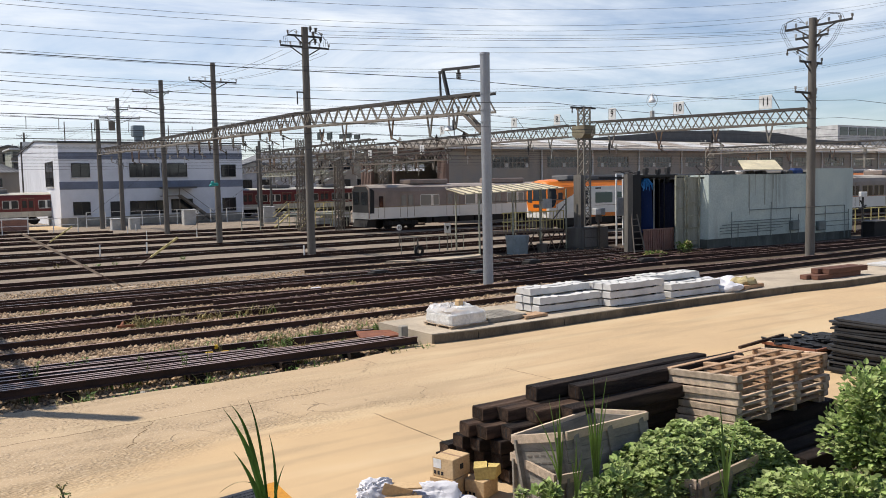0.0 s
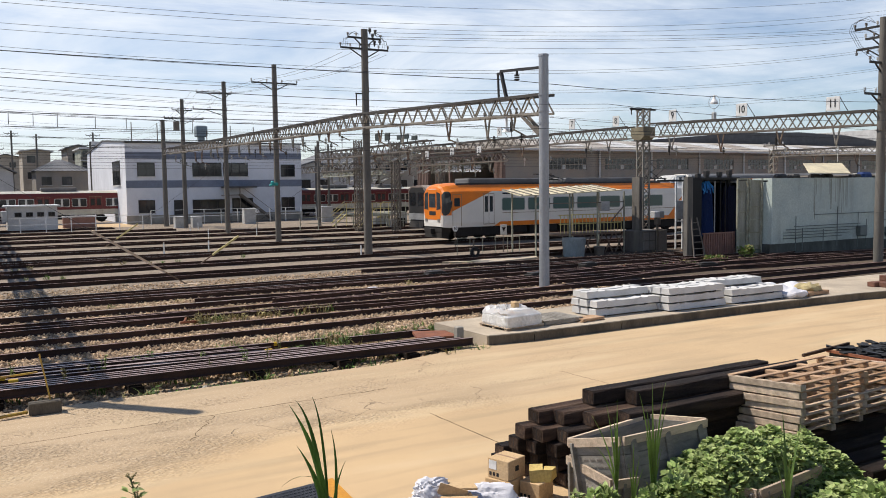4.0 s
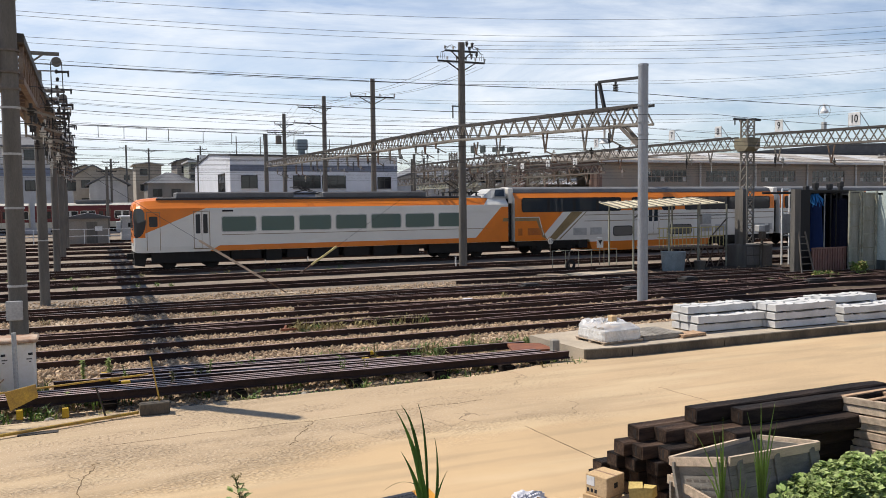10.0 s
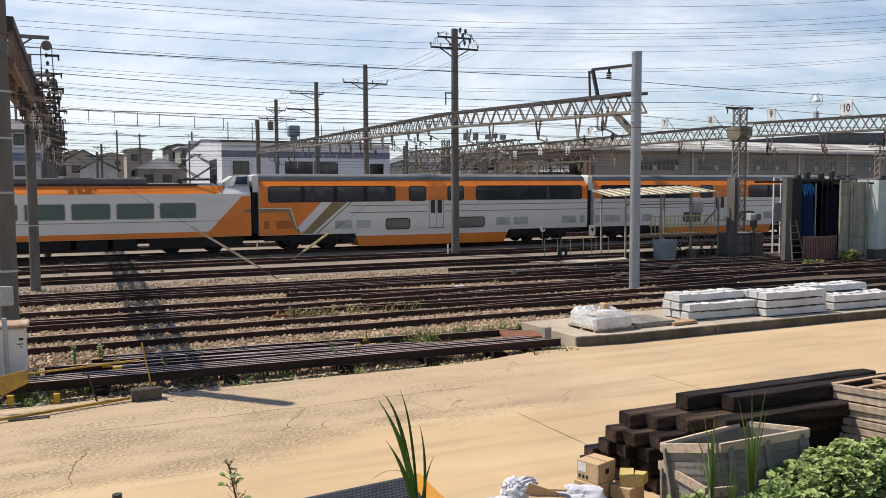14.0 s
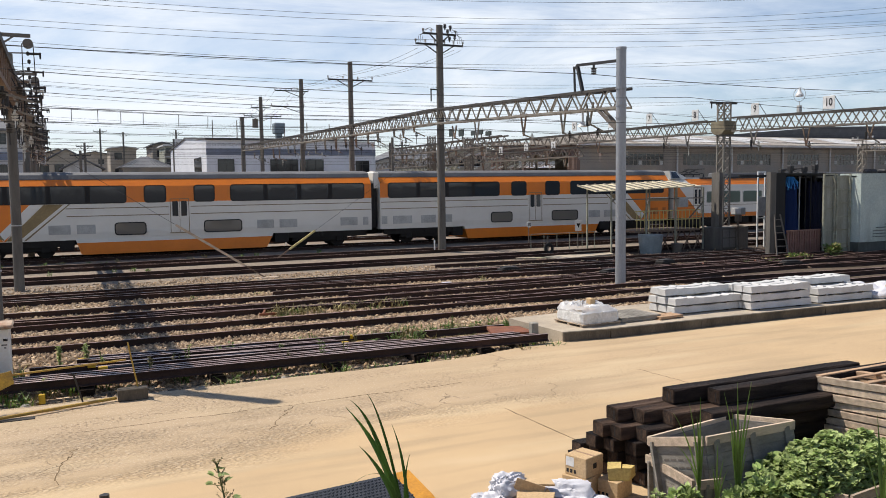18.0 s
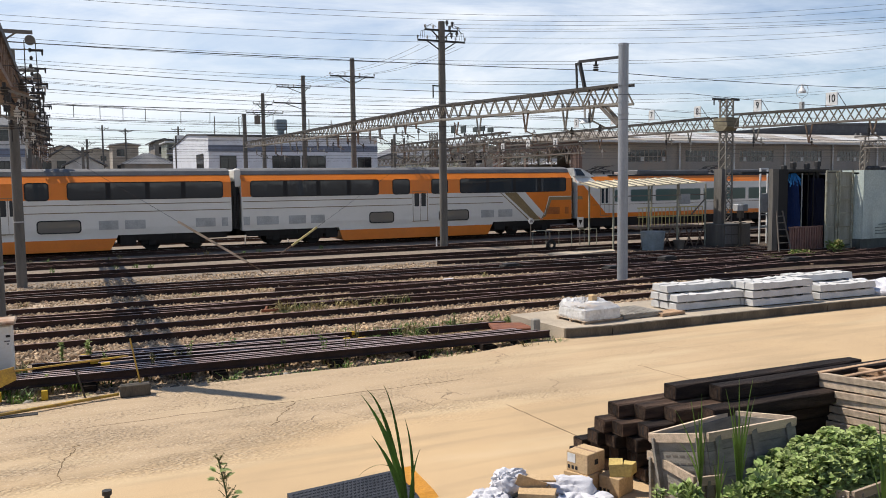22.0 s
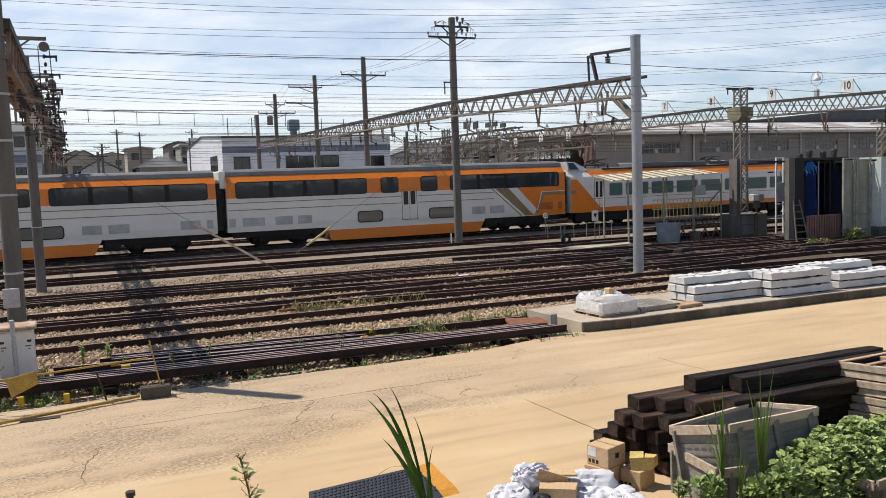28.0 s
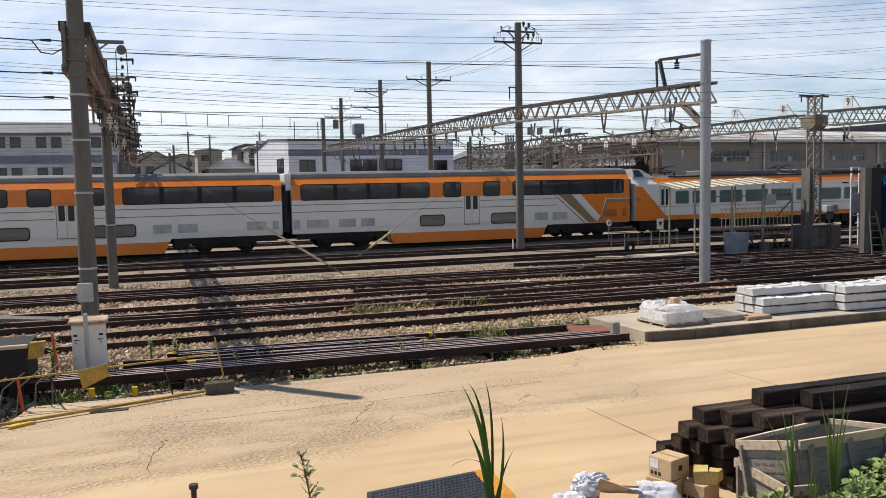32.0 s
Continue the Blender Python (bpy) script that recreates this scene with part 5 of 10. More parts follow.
g_far4 = truss(29.2, 60, 73, 4.6, 5.0, 4.6, 5.0, 0.4, M_MAST, "low far lattice gantry beam among masts", 16)
droppers(g_far4, 29.2, [61, 62.5, 64, 65.5, 67, 69, 71], 4.7, 24)
rq = random.Random(61)
for i in range(26):
    bx, ya_, yb_, z = rq.choice(((26.9, 52, 67, 6.3), (29.2, 61, 72, 4.85), (31.5, 50, 70, 5.5)))
    x, y = bx + 0.25, rq.uniform(ya_, yb_)
    ca = thing("cantilever_arm", "grey-green catenary cantilever with pale insulators", "catenary arm", group="catenary cantilevers")
    part("tube", Mesh().tube((x, y, z), (x + 2.2, y + rq.uniform(-0.3, 0.3), z - 0.35), 0.03, 0.03, 6), M_MAST, ca)
    part("hanger", Mesh().tube((x, y, z + 0.1), (x, y, z - 0.95), 0.03, 0.03, 6), M_MAST, ca)
    part("strut", Mesh().tube((x, y, z - 0.9), (x + 1.6, y, z - 0.28), 0.025, 0.025, 6), M_MAST, ca)
    part("insulator", Mesh().tube((x + 0.2, y, z - 0.03), (x + 0.6, y, z - 0.09), 0.075, 0.075, 8), M_PORC, ca)
    part("insulator", Mesh().tube((x + 0.2, y, z - 0.82), (x + 0.6, y, z - 0.66), 0.075, 0.075, 8), M_PORC, ca)
    part("steady_arm", Mesh().tube((x + 2.1, y, z - 0.35), (x + 1.0, y, z - 1.0), 0.02, 0.02, 6), M_STEEL, ca)
M_SIGNALG = mat("dark_green_signal_paint", (0.05, 0.065, 0.06), 0.6, col2=(0.03, 0.04, 0.038), scale=2, fine=30, bump=0.05)
for y, z, h in ((55.45, 6.98, 0.55), (53.85, 6.9, 0.5), (51.9, 6.85, 0.32), (50.9, 6.85, 0.32), (49.7, 6.7, 0.3)):
    sb = thing("track_signal", "dark green signal panel on a gantry", "signal", group="track signals")
    part("panel", Mesh().cbox(26.55, 26.64, y - 0.38, y + 0.38, z, z + h, 0.02), M_SIGNALG, sb)
    part("bracket", Mesh().bar((26.68, y, 6.5), (26.68, y, z + h), 0.06), M_DARK, sb)


g_east = truss(65.0, 28.0, 51.0, 5.62, 6.2, 5.96, 6.5, 0.6, M_PALE, "pale lattice gantry beam beyond the wash plant", 22, k=1.2)
droppers(g_east, 65.0, [30, 33, 39, 43, 47], 5.8, 27)
te = lattice_tower(65.0, 51.2, 6.6, 0.26, "pale lattice steel tower beyond the wash plant", 0.0, M_PALE)
part("top_arm", Mesh().bar((0, -1.2, 6.95), (0, 1.1, 6.95), 0.12).bar((0, 0, 6.5), (0, 0, 7.0), 0.1), M_STEEL, te)
for d in (-1.0, -0.5, 0.5, 1.0):
    im = Mesh()
    insulator(im, 0, d, 7.0, 1.2)
    part("insulator", im, M_PORC, te)
part("hanging_arm", Mesh().bar((65, 36.2, 5.75), (65, 36.2, 4.2), 0.16).bar((65, 35.2, 5.4), (65, 37.3, 5.4), 0.14).bar((65, 35.4, 4.9), (65, 36.9, 4.9), 0.1), M_PALE, g_east, "pale hanging catenary arm")


def wire(pts_list, r, label="thin dark overhead wires", name="overhead_wires", sag=0.0, n=14):
    m = Mesh()
    for a, b, *s in pts_list:
        sg = s[0] if s else sag
        pts = [(a[0] + (b[0] - a[0]) * i / n, a[1] + (b[1] - a[1]) * i / n, a[2] + (b[2] - a[2]) * i / n - 4 * sg * (i / n) * (1 - i / n)) for i in range(n + 1)]
        m.line(pts, r, 4)
    return thing(name, label, "wires", m=m, mats=[M_WIRE], kind="structure")


# contact and messenger wires over each track
cat = []
for i, (y0, y1, xa, xb) in enumerate(TRACKS[:9]):
    yc = (y0 + y1) / 2
    for xs, xe in ((-60, -1.3), (-1.3, 17.35), (17.35, 33.5), (33.5, 90)):
        cat.append(((xs, yc, 5.15), (xe, yc, 5.15), 0.02))
        cat.append(((xs, yc, 5.95), (xe, yc, 5.95), 0.22))
wire(cat, 0.0075, "contact and messenger wires over the tracks", n=10)
# high transmission lines in long sagging spans: depth, lowest height, its place along the yard, sag factor
SPANS = [(34, 10.463, -0.13, 0.001516), (34.4, 10.368, 1.7, 0.001573), (33.6, 10.93, -4.43, 0.001417), (33.5, 11.9, -6.0, 0.0015), (36, 9.912, 0.4, 0.001225), (36.4, 9.747, 2.25, 0.001318),
         (37, 9.128, 7.23, 0.001553), (37.3, 9.02, 7.4, 0.00155), (40, 8.618, 10.6, 0.001386), (40.3, 8.5, 10.8, 0.00138), (42, 7.955, 16.0, 0.001333), (42.2, 7.8, 16.2, 0.00133)]
hv = Mesh()
for y, z0, xm, k in SPANS:
    hv.line([(-70 + 4 * i, y, z0 + k * (-70 + 4 * i - xm) ** 2) for i in range(41)], 0.0075, 4)
for y, z0 in ((38.2, 0.0), (38.3, -0.18), (38.4, -0.28)):
    hv.line([(18.4 + 4 * i, y, 10.427 + z0 + 0.000868 * (31.45 + 4 * i) ** 2) for i in range(20)], 0.0085, 4)
thing("overhead_wires", "high transmission lines crossing the sky", "wires", m=hv, mats=[M_WIRE], kind="structure")
wire([((-40, 22.8, 7.5), (-1.3, 22.8, 6.9), 0.2), ((-1.3, 22.8, 6.9), (15.9, 22.8, 6.97), 0.05), ((15.9, 22.8, 6.97), (40, 22.8, 7.25), 0.25), ((40, 22.8, 7.25), (90, 22.8, 8.0), 0.5)], 0.011, "dark feeder wire held by the steel pole")
lv = []
for y, z in ((51.5, 9.0), (51.6, 8.5), (51.4, 7.9), (67.2, 9.3), (67.4, 8.4), (80, 10.6), (80, 9.6), (84, 8.6), (88, 9.6), (90, 8.2), (92, 7.4)):
    lv.append(((-160, y, z + 0.4), (-1.3, y, z + 0.2), 0.9))
    lv.append(((-1.3, y, z + 0.2), (33.5, y, z), 0.4))
    lv.append(((33.5, y, z), (160, y, z), 0.9))
wire(lv, 0.008, "feeder wires along the yard", n=14)
ln = []
for dx in (-1.2, -0.7, 0.8, 1.2):
    ln += [((17.7 + dx, 38.2, 10.2), (17.5 + dx, 51.5, 10.45), 0.25), ((17.5 + dx, 51.5, 10.45), (17.3 + dx, 67.7, 11.45), 0.3), ((17.3 + dx, 67.7, 11.45), (17.75 + dx, 78.5, 10.3), 0.2), ((17.75 + dx, 78.5, 10.3), (17.7 + dx, 120, 10), 0.5)]
wire(ln, 0.008, "distribution wires from pole to pole")


# ---- buildings ----
M_WALLW = mat("white_render", (0.70, 0.72, 0.765), 0.85, col2=(0.60, 0.62, 0.66), scale=0.5, fine=20, bump=0.1, grime=((0.33, 0.33, 0.34), 0.5, (1, 1, 0.25), 0.58, 0.45))
M_WALLB = mat("blue_grey_band", (0.20, 0.23, 0.30), 0.8, scale=0.6, fine=20, bump=0.1)
M_ROOFD = mat("dark_roof_edge", (0.10, 0.10, 0.105), 0.8, scale=0.8, fine=15, bump=0.1)
M_SLATE = mat("grey_shed_cladding", (0.285, 0.248, 0.205), 0.85, col2=(0.23, 0.22, 0.205), scale=0.4, fine=12, bump=0.15, grime=((0.11, 0.10, 0.10), 0.5, (1, 1, 0.2), 0.53, 0.5))
M_SHEDROOF = mat("corrugated_roof", (0.52, 0.49, 0.44), 0.8, col2=(0.27, 0.24, 0.205), scale=0.25, fine=10, bump=0.2, stretch=(2.5, 0.4, 1), mix=0.8, spec=0.2, grime=((0.20, 0.15, 0.11), 0.5, (0.9, 0.12, 1), 0.50, 0.75))
M_BROWN = mat("brown_corrugated_wall", (0.19, 0.128, 0.105), 0.85, scale=0.7, fine=15, bump=0.15)
M_WASH = mat("pale_green_wash_wall", (0.49, 0.553, 0.498), 0.7, col2=(0.385, 0.45, 0.43), scale=0.5, fine=18, bump=0.08, grime=((0.20, 0.20, 0.17), 1.1, (1.3, 1, 0.12), 0.56, 0.6))
M_CANVAS = mat("cream_sheet_roof", (0.70, 0.62, 0.42), 0.7, scale=1.5, fine=20, bump=0.1)
# brush blues near black: the bay's shade is put into the colour
M_BRUSH = mat("shaded_blue_brush", (0.006, 0.032, 0.14), 0.7, scale=6, fine=70, bump=0.6, stretch=(5, 5, 0.5))
M_BRUSHD = mat("deep_shade_blue_brush", (0.01, 0.014, 0.05), 0.7, scale=6, fine=70, bump=0.6, stretch=(5, 5, 0.5))
# lit copy of the brush blue, for the crown
M_BRUSHTOP = mat("sunlit_blue_bristle", (0.05, 0.30, 0.72), 0.6, scale=6, fine=70, bump=0.4)
M_FENCEBR = mat("red_brown_sheet", (0.27, 0.15, 0.12), 0.8, scale=1.5, fine=20, bump=0.1)
M_TILE = mat("grey_roof_tile", (0.16, 0.165, 0.175), 0.7, scale=1.0, fine=15, bump=0.2)
M_BEIGE = mat("beige_render", (0.43, 0.38, 0.31), 0.85, scale=0.6, fine=15, bump=0.1)
M_GREYW = mat("light_grey_render", (0.60, 0.60, 0.59), 0.85, scale=0.5, fine=15, bump=0.1, grime=((0.25, 0.25, 0.25), 0.5, (1, 1, 0.2), 0.55, 0.4))
M_WASHS = mat("stained_wash_wall", (0.33, 0.37, 0.34), 0.75, col2=(0.20, 0.20, 0.16), scale=1.6, fine=20, bump=0.08, stretch=(3, 1, 0.15))
M_GREENT = mat("turquoise_sheet", (0.03, 0.34, 0.32), 0.6, scale=3, fine=20, bump=0.2)

M_PIPEG = mat("grey_green_pipe", (0.17, 0.20, 0.19), 0.6, 0.2, scale=2, fine=20, bump=0.05)
M_TUB = mat("blue_grey_plastic", (0.24, 0.29, 0.31), 0.5, scale=2, fine=20, bump=0.05)
M_RACK = mat("pale_green_rack", (0.36, 0.37, 0.30), 0.6, col2=(0.22, 0.21, 0.15), scale=3, fine=30, bump=0.1)
M_SHEETW = mat("weathered_sheet", (0.35, 0.355, 0.30), 0.6, col2=(0.23, 0.23, 0.18), scale=1.2, fine=25, bump=0.1, stretch=(4, 4, 0.4))


def wall_window(parent, x0, x1, z0, z1, y, mull=1, axis="y", frame_m=None, sill=True):
    """A window set in a wall that faces -y (axis y) or -x (axis x): frame, bars, pane, sill."""
    f = Mesh()
    B = (lambda m, a, b, d0, d1, c, e: m.box(a, b, d0, d1, c, e)) if axis == "y" else (lambda m, a, b, d0, d1, c, e: m.box(d0, d1, a, b, c, e))
    t = 0.07
    loop = lambda k, d: [(a, d, c) if axis == "y" else (d, a, c) for a, c in ((x0 + k, z0 + k), (x1 - k, z0 + k), (x1 - k, z1 - k), (x0 + k, z1 - k))]
    ring_f = [(4 * p + i, 4 * p + (i + 1) % 4, 4 * q + (i + 1) % 4, 4 * q + i) for p, q in ((0, 1), (1, 3), (3, 2), (2, 0)) for i in range(4)]
    f.add(loop(0, y - 0.05) + loop(t, y - 0.05) + loop(0, y + 0.06) + loop(t, y + 0.06), ring_f)
    w = part("window", f, frame_m or M_DARK, parent)
    for i in range(1, mull + 1):
        xm = x0 + (x1 - x0) * i / (mull + 1)
        bar_ = Mesh()
        B(bar_, xm - 0.03, xm + 0.03, y - 0.03, y + 0.05, z0 + t, z1 - t)
        part("mullion", bar_, frame_m or M_DARK, w)
    g = Mesh()
    B(g, x0 + t * 0.5, x1 - t * 0.5, y - 0.012, y + 0.01, z0 + t * 0.5, z1 - t * 0.5)
    part("pane", g, M_GLASS, w)
    if sill:
        s = Mesh()
        B(s, x0 - 0.08, x1 + 0.08, y - 0.12, y + 0.02, z0 - 0.08, z0)
        part("sill", s, M_GREYW, w)
    return w


def white_workshop():
    b = thing("workshop_building", "two-storey white and blue-grey workshop with a dark flat roof", "building")
    X0, X1, Y0, Y1, H = 14.92, 34.5, 93.0, 124.0, 8.66
    part("front_wall", Mesh().box(X0, X1, Y0, Y0 + 0.3, 0.0, H), M_WALLW, b)
    part("side_wall", Mesh().box(X0, X0 + 0.3, Y0 + 0.3, Y1, 0.0, H - 0.2), M_WALLW, b)
    part("back_wall", Mesh().box(X0 + 0.3, X1, Y1 - 0.3, Y1, 0, H - 0.2).box(X1 - 0.3, X1, Y0 + 0.3, Y1 - 0.3, 0, H - 0.2), M_WALLW, b)
    rf = Mesh().prism([(Y0 - 0.35, H + 0.02), (Y0 - 0.35, H + 0.2), ((Y0 + Y1) / 2, H + 1.1), (Y1 + 0.3, H + 0.16), (Y1 + 0.3, H), ((Y0 + Y1) / 2, H + 0.94)], X0 - 0.12, X1 + 0.35, axis="x")
    part("roof", rf, M_ROOFD, b)
    part("gable_wall", Mesh().prism([(Y0 + 0.31, H - 0.2), (Y0 + 0.31, H + 0.02), ((Y0 + Y1) / 2, H + 0.93), (Y1, H), (Y1, H - 0.2)], X0, X0 + 0.3, axis="x"), M_WALLW, b)
    part("band", Mesh().box(X0 - 0.02, X1 + 0.02, Y0 - 0.03, Y0, 3.85, 4.65), M_WALLB, b)
    part("band", Mesh().box(X0 - 0.02, X1 + 0.02, Y0 - 0.03, Y0, 7.0, 7.7), M_WALLB, b)
    part("plinth", Mesh().box(X0 - 0.05, X1 + 0.05, Y0 - 0.06, Y0, 0, 0.9), M_CONC, b)
    for x0, x1, z0, z1, n in ((16.1, 17.9, 5.1, 6.55, 1), (21.9, 25.1, 5.05, 6.55, 3), (25.3, 28.1, 5.05, 6.55, 2), (32.0, 33.7, 5.0, 6.4, 1), (16.1, 17.8, 1.15, 2.55, 1), (21.8, 25.4, 1.05, 2.5, 3), (26.2, 28.6, 1.1, 2.6, 2), (32.0, 33.6, 1.1, 2.6, 1)):
        wall_window(b, x0, x1, z0, z1, Y0 - 0.02, n)
    part("door", Mesh().box(19.8, 20.8, Y0 - 0.05, Y0 + 0.05, 0.1, 2.5), M_DARK, b)
    wall_window(b, 96.5, 101.5, 4.2, 6.9, X0 - 0.02, 1, axis="x")
    part("canopy", Mesh().box(25.0, 28.6, Y0 - 1.8, Y0 - 0.02, 3.75, 3.95), M_ROOFD, b)
    st = Mesh().bar((26.8, Y0 - 1.5, 3.0), (30.4, Y0 - 1.5, 0.2), 0.12, 0.25).bar((26.8, Y0 - 0.7, 3.0), (30.4, Y0 - 0.7, 0.2), 0.12, 0.25)
    for i in range(14):
        t = (i + 0.5) / 14
        st.box(26.8 + 3.6 * t - 0.13, 26.8 + 3.6 * t + 0.13, Y0 - 1.5, Y0 - 0.7, 3.0 - 2.8 * t - 0.02, 3.0 - 2.8 * t + 0.02)
    st.box(24.9, 26.8, Y0 - 1.6, Y0 - 0.4, 2.9, 3.0)
    for x in (25, 26.7):
        st.bar((x, Y0 - 1.5, 0), (x, Y0 - 1.5, 3.9), 0.08)
    st.bar((26.8, Y0 - 1.5, 3.95), (30.4, Y0 - 1.5, 1.15), 0.05)
    part("outside_stair", st, M_STEEL, b)
    tk = Mesh().cbox(24.2, 25.5, 100, 101.3, 9.9, 11.2, 0.1)
    part("roof_tank", tk.box(24.5, 25.2, 100.3, 101.0, 8.7, 9.9), M_TUB, b, "dark grey roof tank on a frame")
    ri = random.Random(2)
    for i in range(7):
        x = 16 + i * 2.7
        part("roof_pipe", Mesh().tube((x, 95, 8.8), (x, 95, 10.2 + ri.random() * 0.8), 0.05), M_STEEL, b)
    return b


white_workshop()


M_FROST = mat("frosted_glass", (0.80, 0.82, 0.84), 0.4, col2=(0.70, 0.72, 0.74), scale=2, fine=20, bump=0.05)
t_node = M_FROST.node_tree
t_tr, t_mx = t_node.nodes.new("ShaderNodeBsdfTranslucent"), t_node.nodes.new("ShaderNodeMixShader")
t_tr.inputs["Color"].default_value = (0.85, 0.87, 0.9, 1)
t_mx.inputs["Fac"].default_value = 0.8
t_node.links.new(t_node.nodes["Principled BSDF"].outputs["BSDF"], t_mx.inputs[1])
t_node.links.new(t_tr.outputs["BSDF"], t_mx.inputs[2])
t_node.links.new(t_mx.outputs["Shader"], t_node.nodes["Material Output"].inputs["Surface"])


def train_shed():
    s = thing("train_shed", "long grey clad train shed with a weathered corrugated roof", "shed")
    X0, X1, Y0, Y1, H = 42.8, 170.0, 63.0, 79.5, 6.9
    wall = Mesh().box(X0 + 0.3, X1, Y0, Y0 + 0.3, 0, 5.0).box(X0 + 0.3, X1, Y0, Y0 + 0.3, 6.2, H)
    bays = [X0 + 5.3 + 6.9 * i for i in range(18)]
    prev = X0 + 0.3
    for x in bays:
        wall.box(prev, x, Y0, Y0 + 0.3, 5.0, 6.2)
        prev = x + 4.6
    wall.box(prev, X1, Y0, Y0 + 0.3, 5.0, 6.2)
    part("front_wall", wall, M_SLATE, s)
    for x in bays:
        ww = wall_window(s, x, x + 4.6, 5.0, 6.2, Y0 + 0.1, 8, sill=False, frame_m=M_SLATE)
        part("transom", Mesh().box(x + 0.07, x + 4.53, Y0 + 0.06, Y0 + 0.14, 5.5, 5.56), M_SLATE, ww)
        # pale lower panes stand in for reflections in the glass
        for i in range(9):
            if (i * 7 + int(x) * 3) % 5 == 0:
                part("pane", Mesh().box(x + 0.1 + i * 0.51, x + 0.5 + i * 0.51, Y0 + 0.08, Y0 + 0.085, 5.1, 5.48), M_VENT, ww, "pale pane painted as a reflection")
        part("downpipe", Mesh().tube((x - 0.8, Y0 - 0.12, 0), (x - 0.8, Y0 - 0.12, H), 0.09, 0.09, 8), M_GREYW, s)
    ridge = Y1 + 0.6
    roof = Mesh().prism([(Y0 - 0.8, H - 0.05), (Y0 - 0.8, H + 0.1), (ridge, 7.9), (ridge, 7.75)], X0 - 0.6, X1 + 1, axis="x")
    part("roof", roof, M_SHEDROOF, s)
    cor = Mesh()
    for i in range(230):
        x = X0 - 0.4 + i * 0.42
        cor.bar((x, Y0 - 0.75, H + 0.13), (x, ridge - 0.1, 7.93), 0.12, 0.05)
    part("roof_ribs", cor, M_SHEDROOF, s)
    part("gutter", Mesh().box(X0 - 0.6, X1, Y0 - 1.0, Y0 - 0.8, H - 0.1, H + 0.08), M_GREYW, s)
    gab = Mesh()
    gab.box(X0, X0 + 0.3, Y0 + 0.0, Y0 + 1.4, 0, H).box(X0, X0 + 0.3, Y1 - 2.4, Y1, 0, H)
    gab.prism([(Y0 + 1.4, 6.3), (Y1 - 2.4, 6.3), (Y1, H + 0.75), (Y0, H)], X0, X0 + 0.3, axis="x")
    part("gable_wall", gab, M_BROWN, s)
    for q0, st_, wd in ((Y0 + 0.05, 0.2, 0.1), (Y1 - 2.35, 0.34, 0.15)):
        for i in range(7):
            part("gable_rib", Mesh().box(X0 - 0.06, X0, q0 + i * st_, q0 + wd + i * st_, 0, H), M_BROWN, s)
    for y in (Y0 + 9.6,):
        part("gable_post", Mesh().box(X0 - 0.04, X0 + 0.25, y - 0.15, y + 0.15, 0, 6.3), M_BROWN, s)
    bays_b = [(46.0, 48.35), (48.55, 50.9)]
    bw_ = Mesh().box(X0 + 0.3, X1, Y1 - 0.3, Y1, 0, 5.2).box(X0 + 0.3, X1, Y1 - 0.3, Y1, 5.95, H).box(X0 + 0.3, 46.0, Y1 - 0.3, Y1, 5.2, 5.95).box(48.35, 48.55, Y1 - 0.3, Y1, 5.2, 5.95).box(50.9, X1, Y1 - 0.3, Y1, 5.2, 5.95)
    part("back_wall", bw_.box(X1, X1 + 0.3, Y0, Y1, 0, H), M_SLATE, s)
    for xa, xb in bays_b:
        fm = Mesh()
        for i in range(4):
            x = xa + (xb - xa) * i / 3
            fm.box(x - 0.03, x + 0.03, Y1 - 0.2, Y1 - 0.1, 5.2, 5.95)
        w = part("window", fm.box(xa, xb, Y1 - 0.2, Y1 - 0.1, 5.57, 5.62), M_DARK, s)
        part("pane", Mesh().box(xa, xb, Y1 - 0.165, Y1 - 0.155, 5.2, 5.95), M_FROST, w, "frosted pane lit by the sky behind")
    return s


train_shed()
bk = thing("great_shed", "very long grey shed with a dark clerestory behind", "shed")
part("roof", Mesh().prism([(80.5, 8.0), (80.5, 8.15), (89, 9.7), (100, 9.7), (100, 8.0)], 60, 260, axis="x"), M_SHEDROOF, bk, "pale weathered corrugated roof")
part("clerestory", Mesh().prism([(78, 8.6), (80, 9.5), (93.5, 10.56), (106, 11.5), (120, 11.88), (133, 11.64), (143, 10.7), (160, 10.4), (160, 8.6)], 90, 104), M_ROOFD, bk, "dark clerestory roof")
part("wall", Mesh().box(60.4, 259, 81.5, 99, 0, 8.0), M_SLATE, bk)
for i in range(16):
    part("roof_light", Mesh().add([(64 + 9 * i, 82.0, 8.46), (68.5 + 9 * i, 82.0, 8.46), (69.5 + 9 * i, 88.0, 9.55), (65 + 9 * i, 88.0, 9.55)], [(0, 1, 2, 3)]), M_GREYW, bk)
hg = thing("far_glass_building", "far pale building with glazed upper storey", "building")
part("wall", Mesh().box(236, 330, 140, 170, 0, 19.2), M_GREYW, hg)
for i in range(12):
    part("window", Mesh().box(237 + i * 5, 241.2 + i * 5, 139.9, 140.1, 16.3, 18.6), M_GLASS, hg)


# dark wall foot: greenish stain and the shade there, both in the colour
M_WASHB = mat("stained_shaded_wash_base", (0.10, 0.115, 0.105), 0.7, col2=(0.035, 0.04, 0.036), scale=1.2, fine=20, bump=0.1, stretch=(1, 1, 0.3))


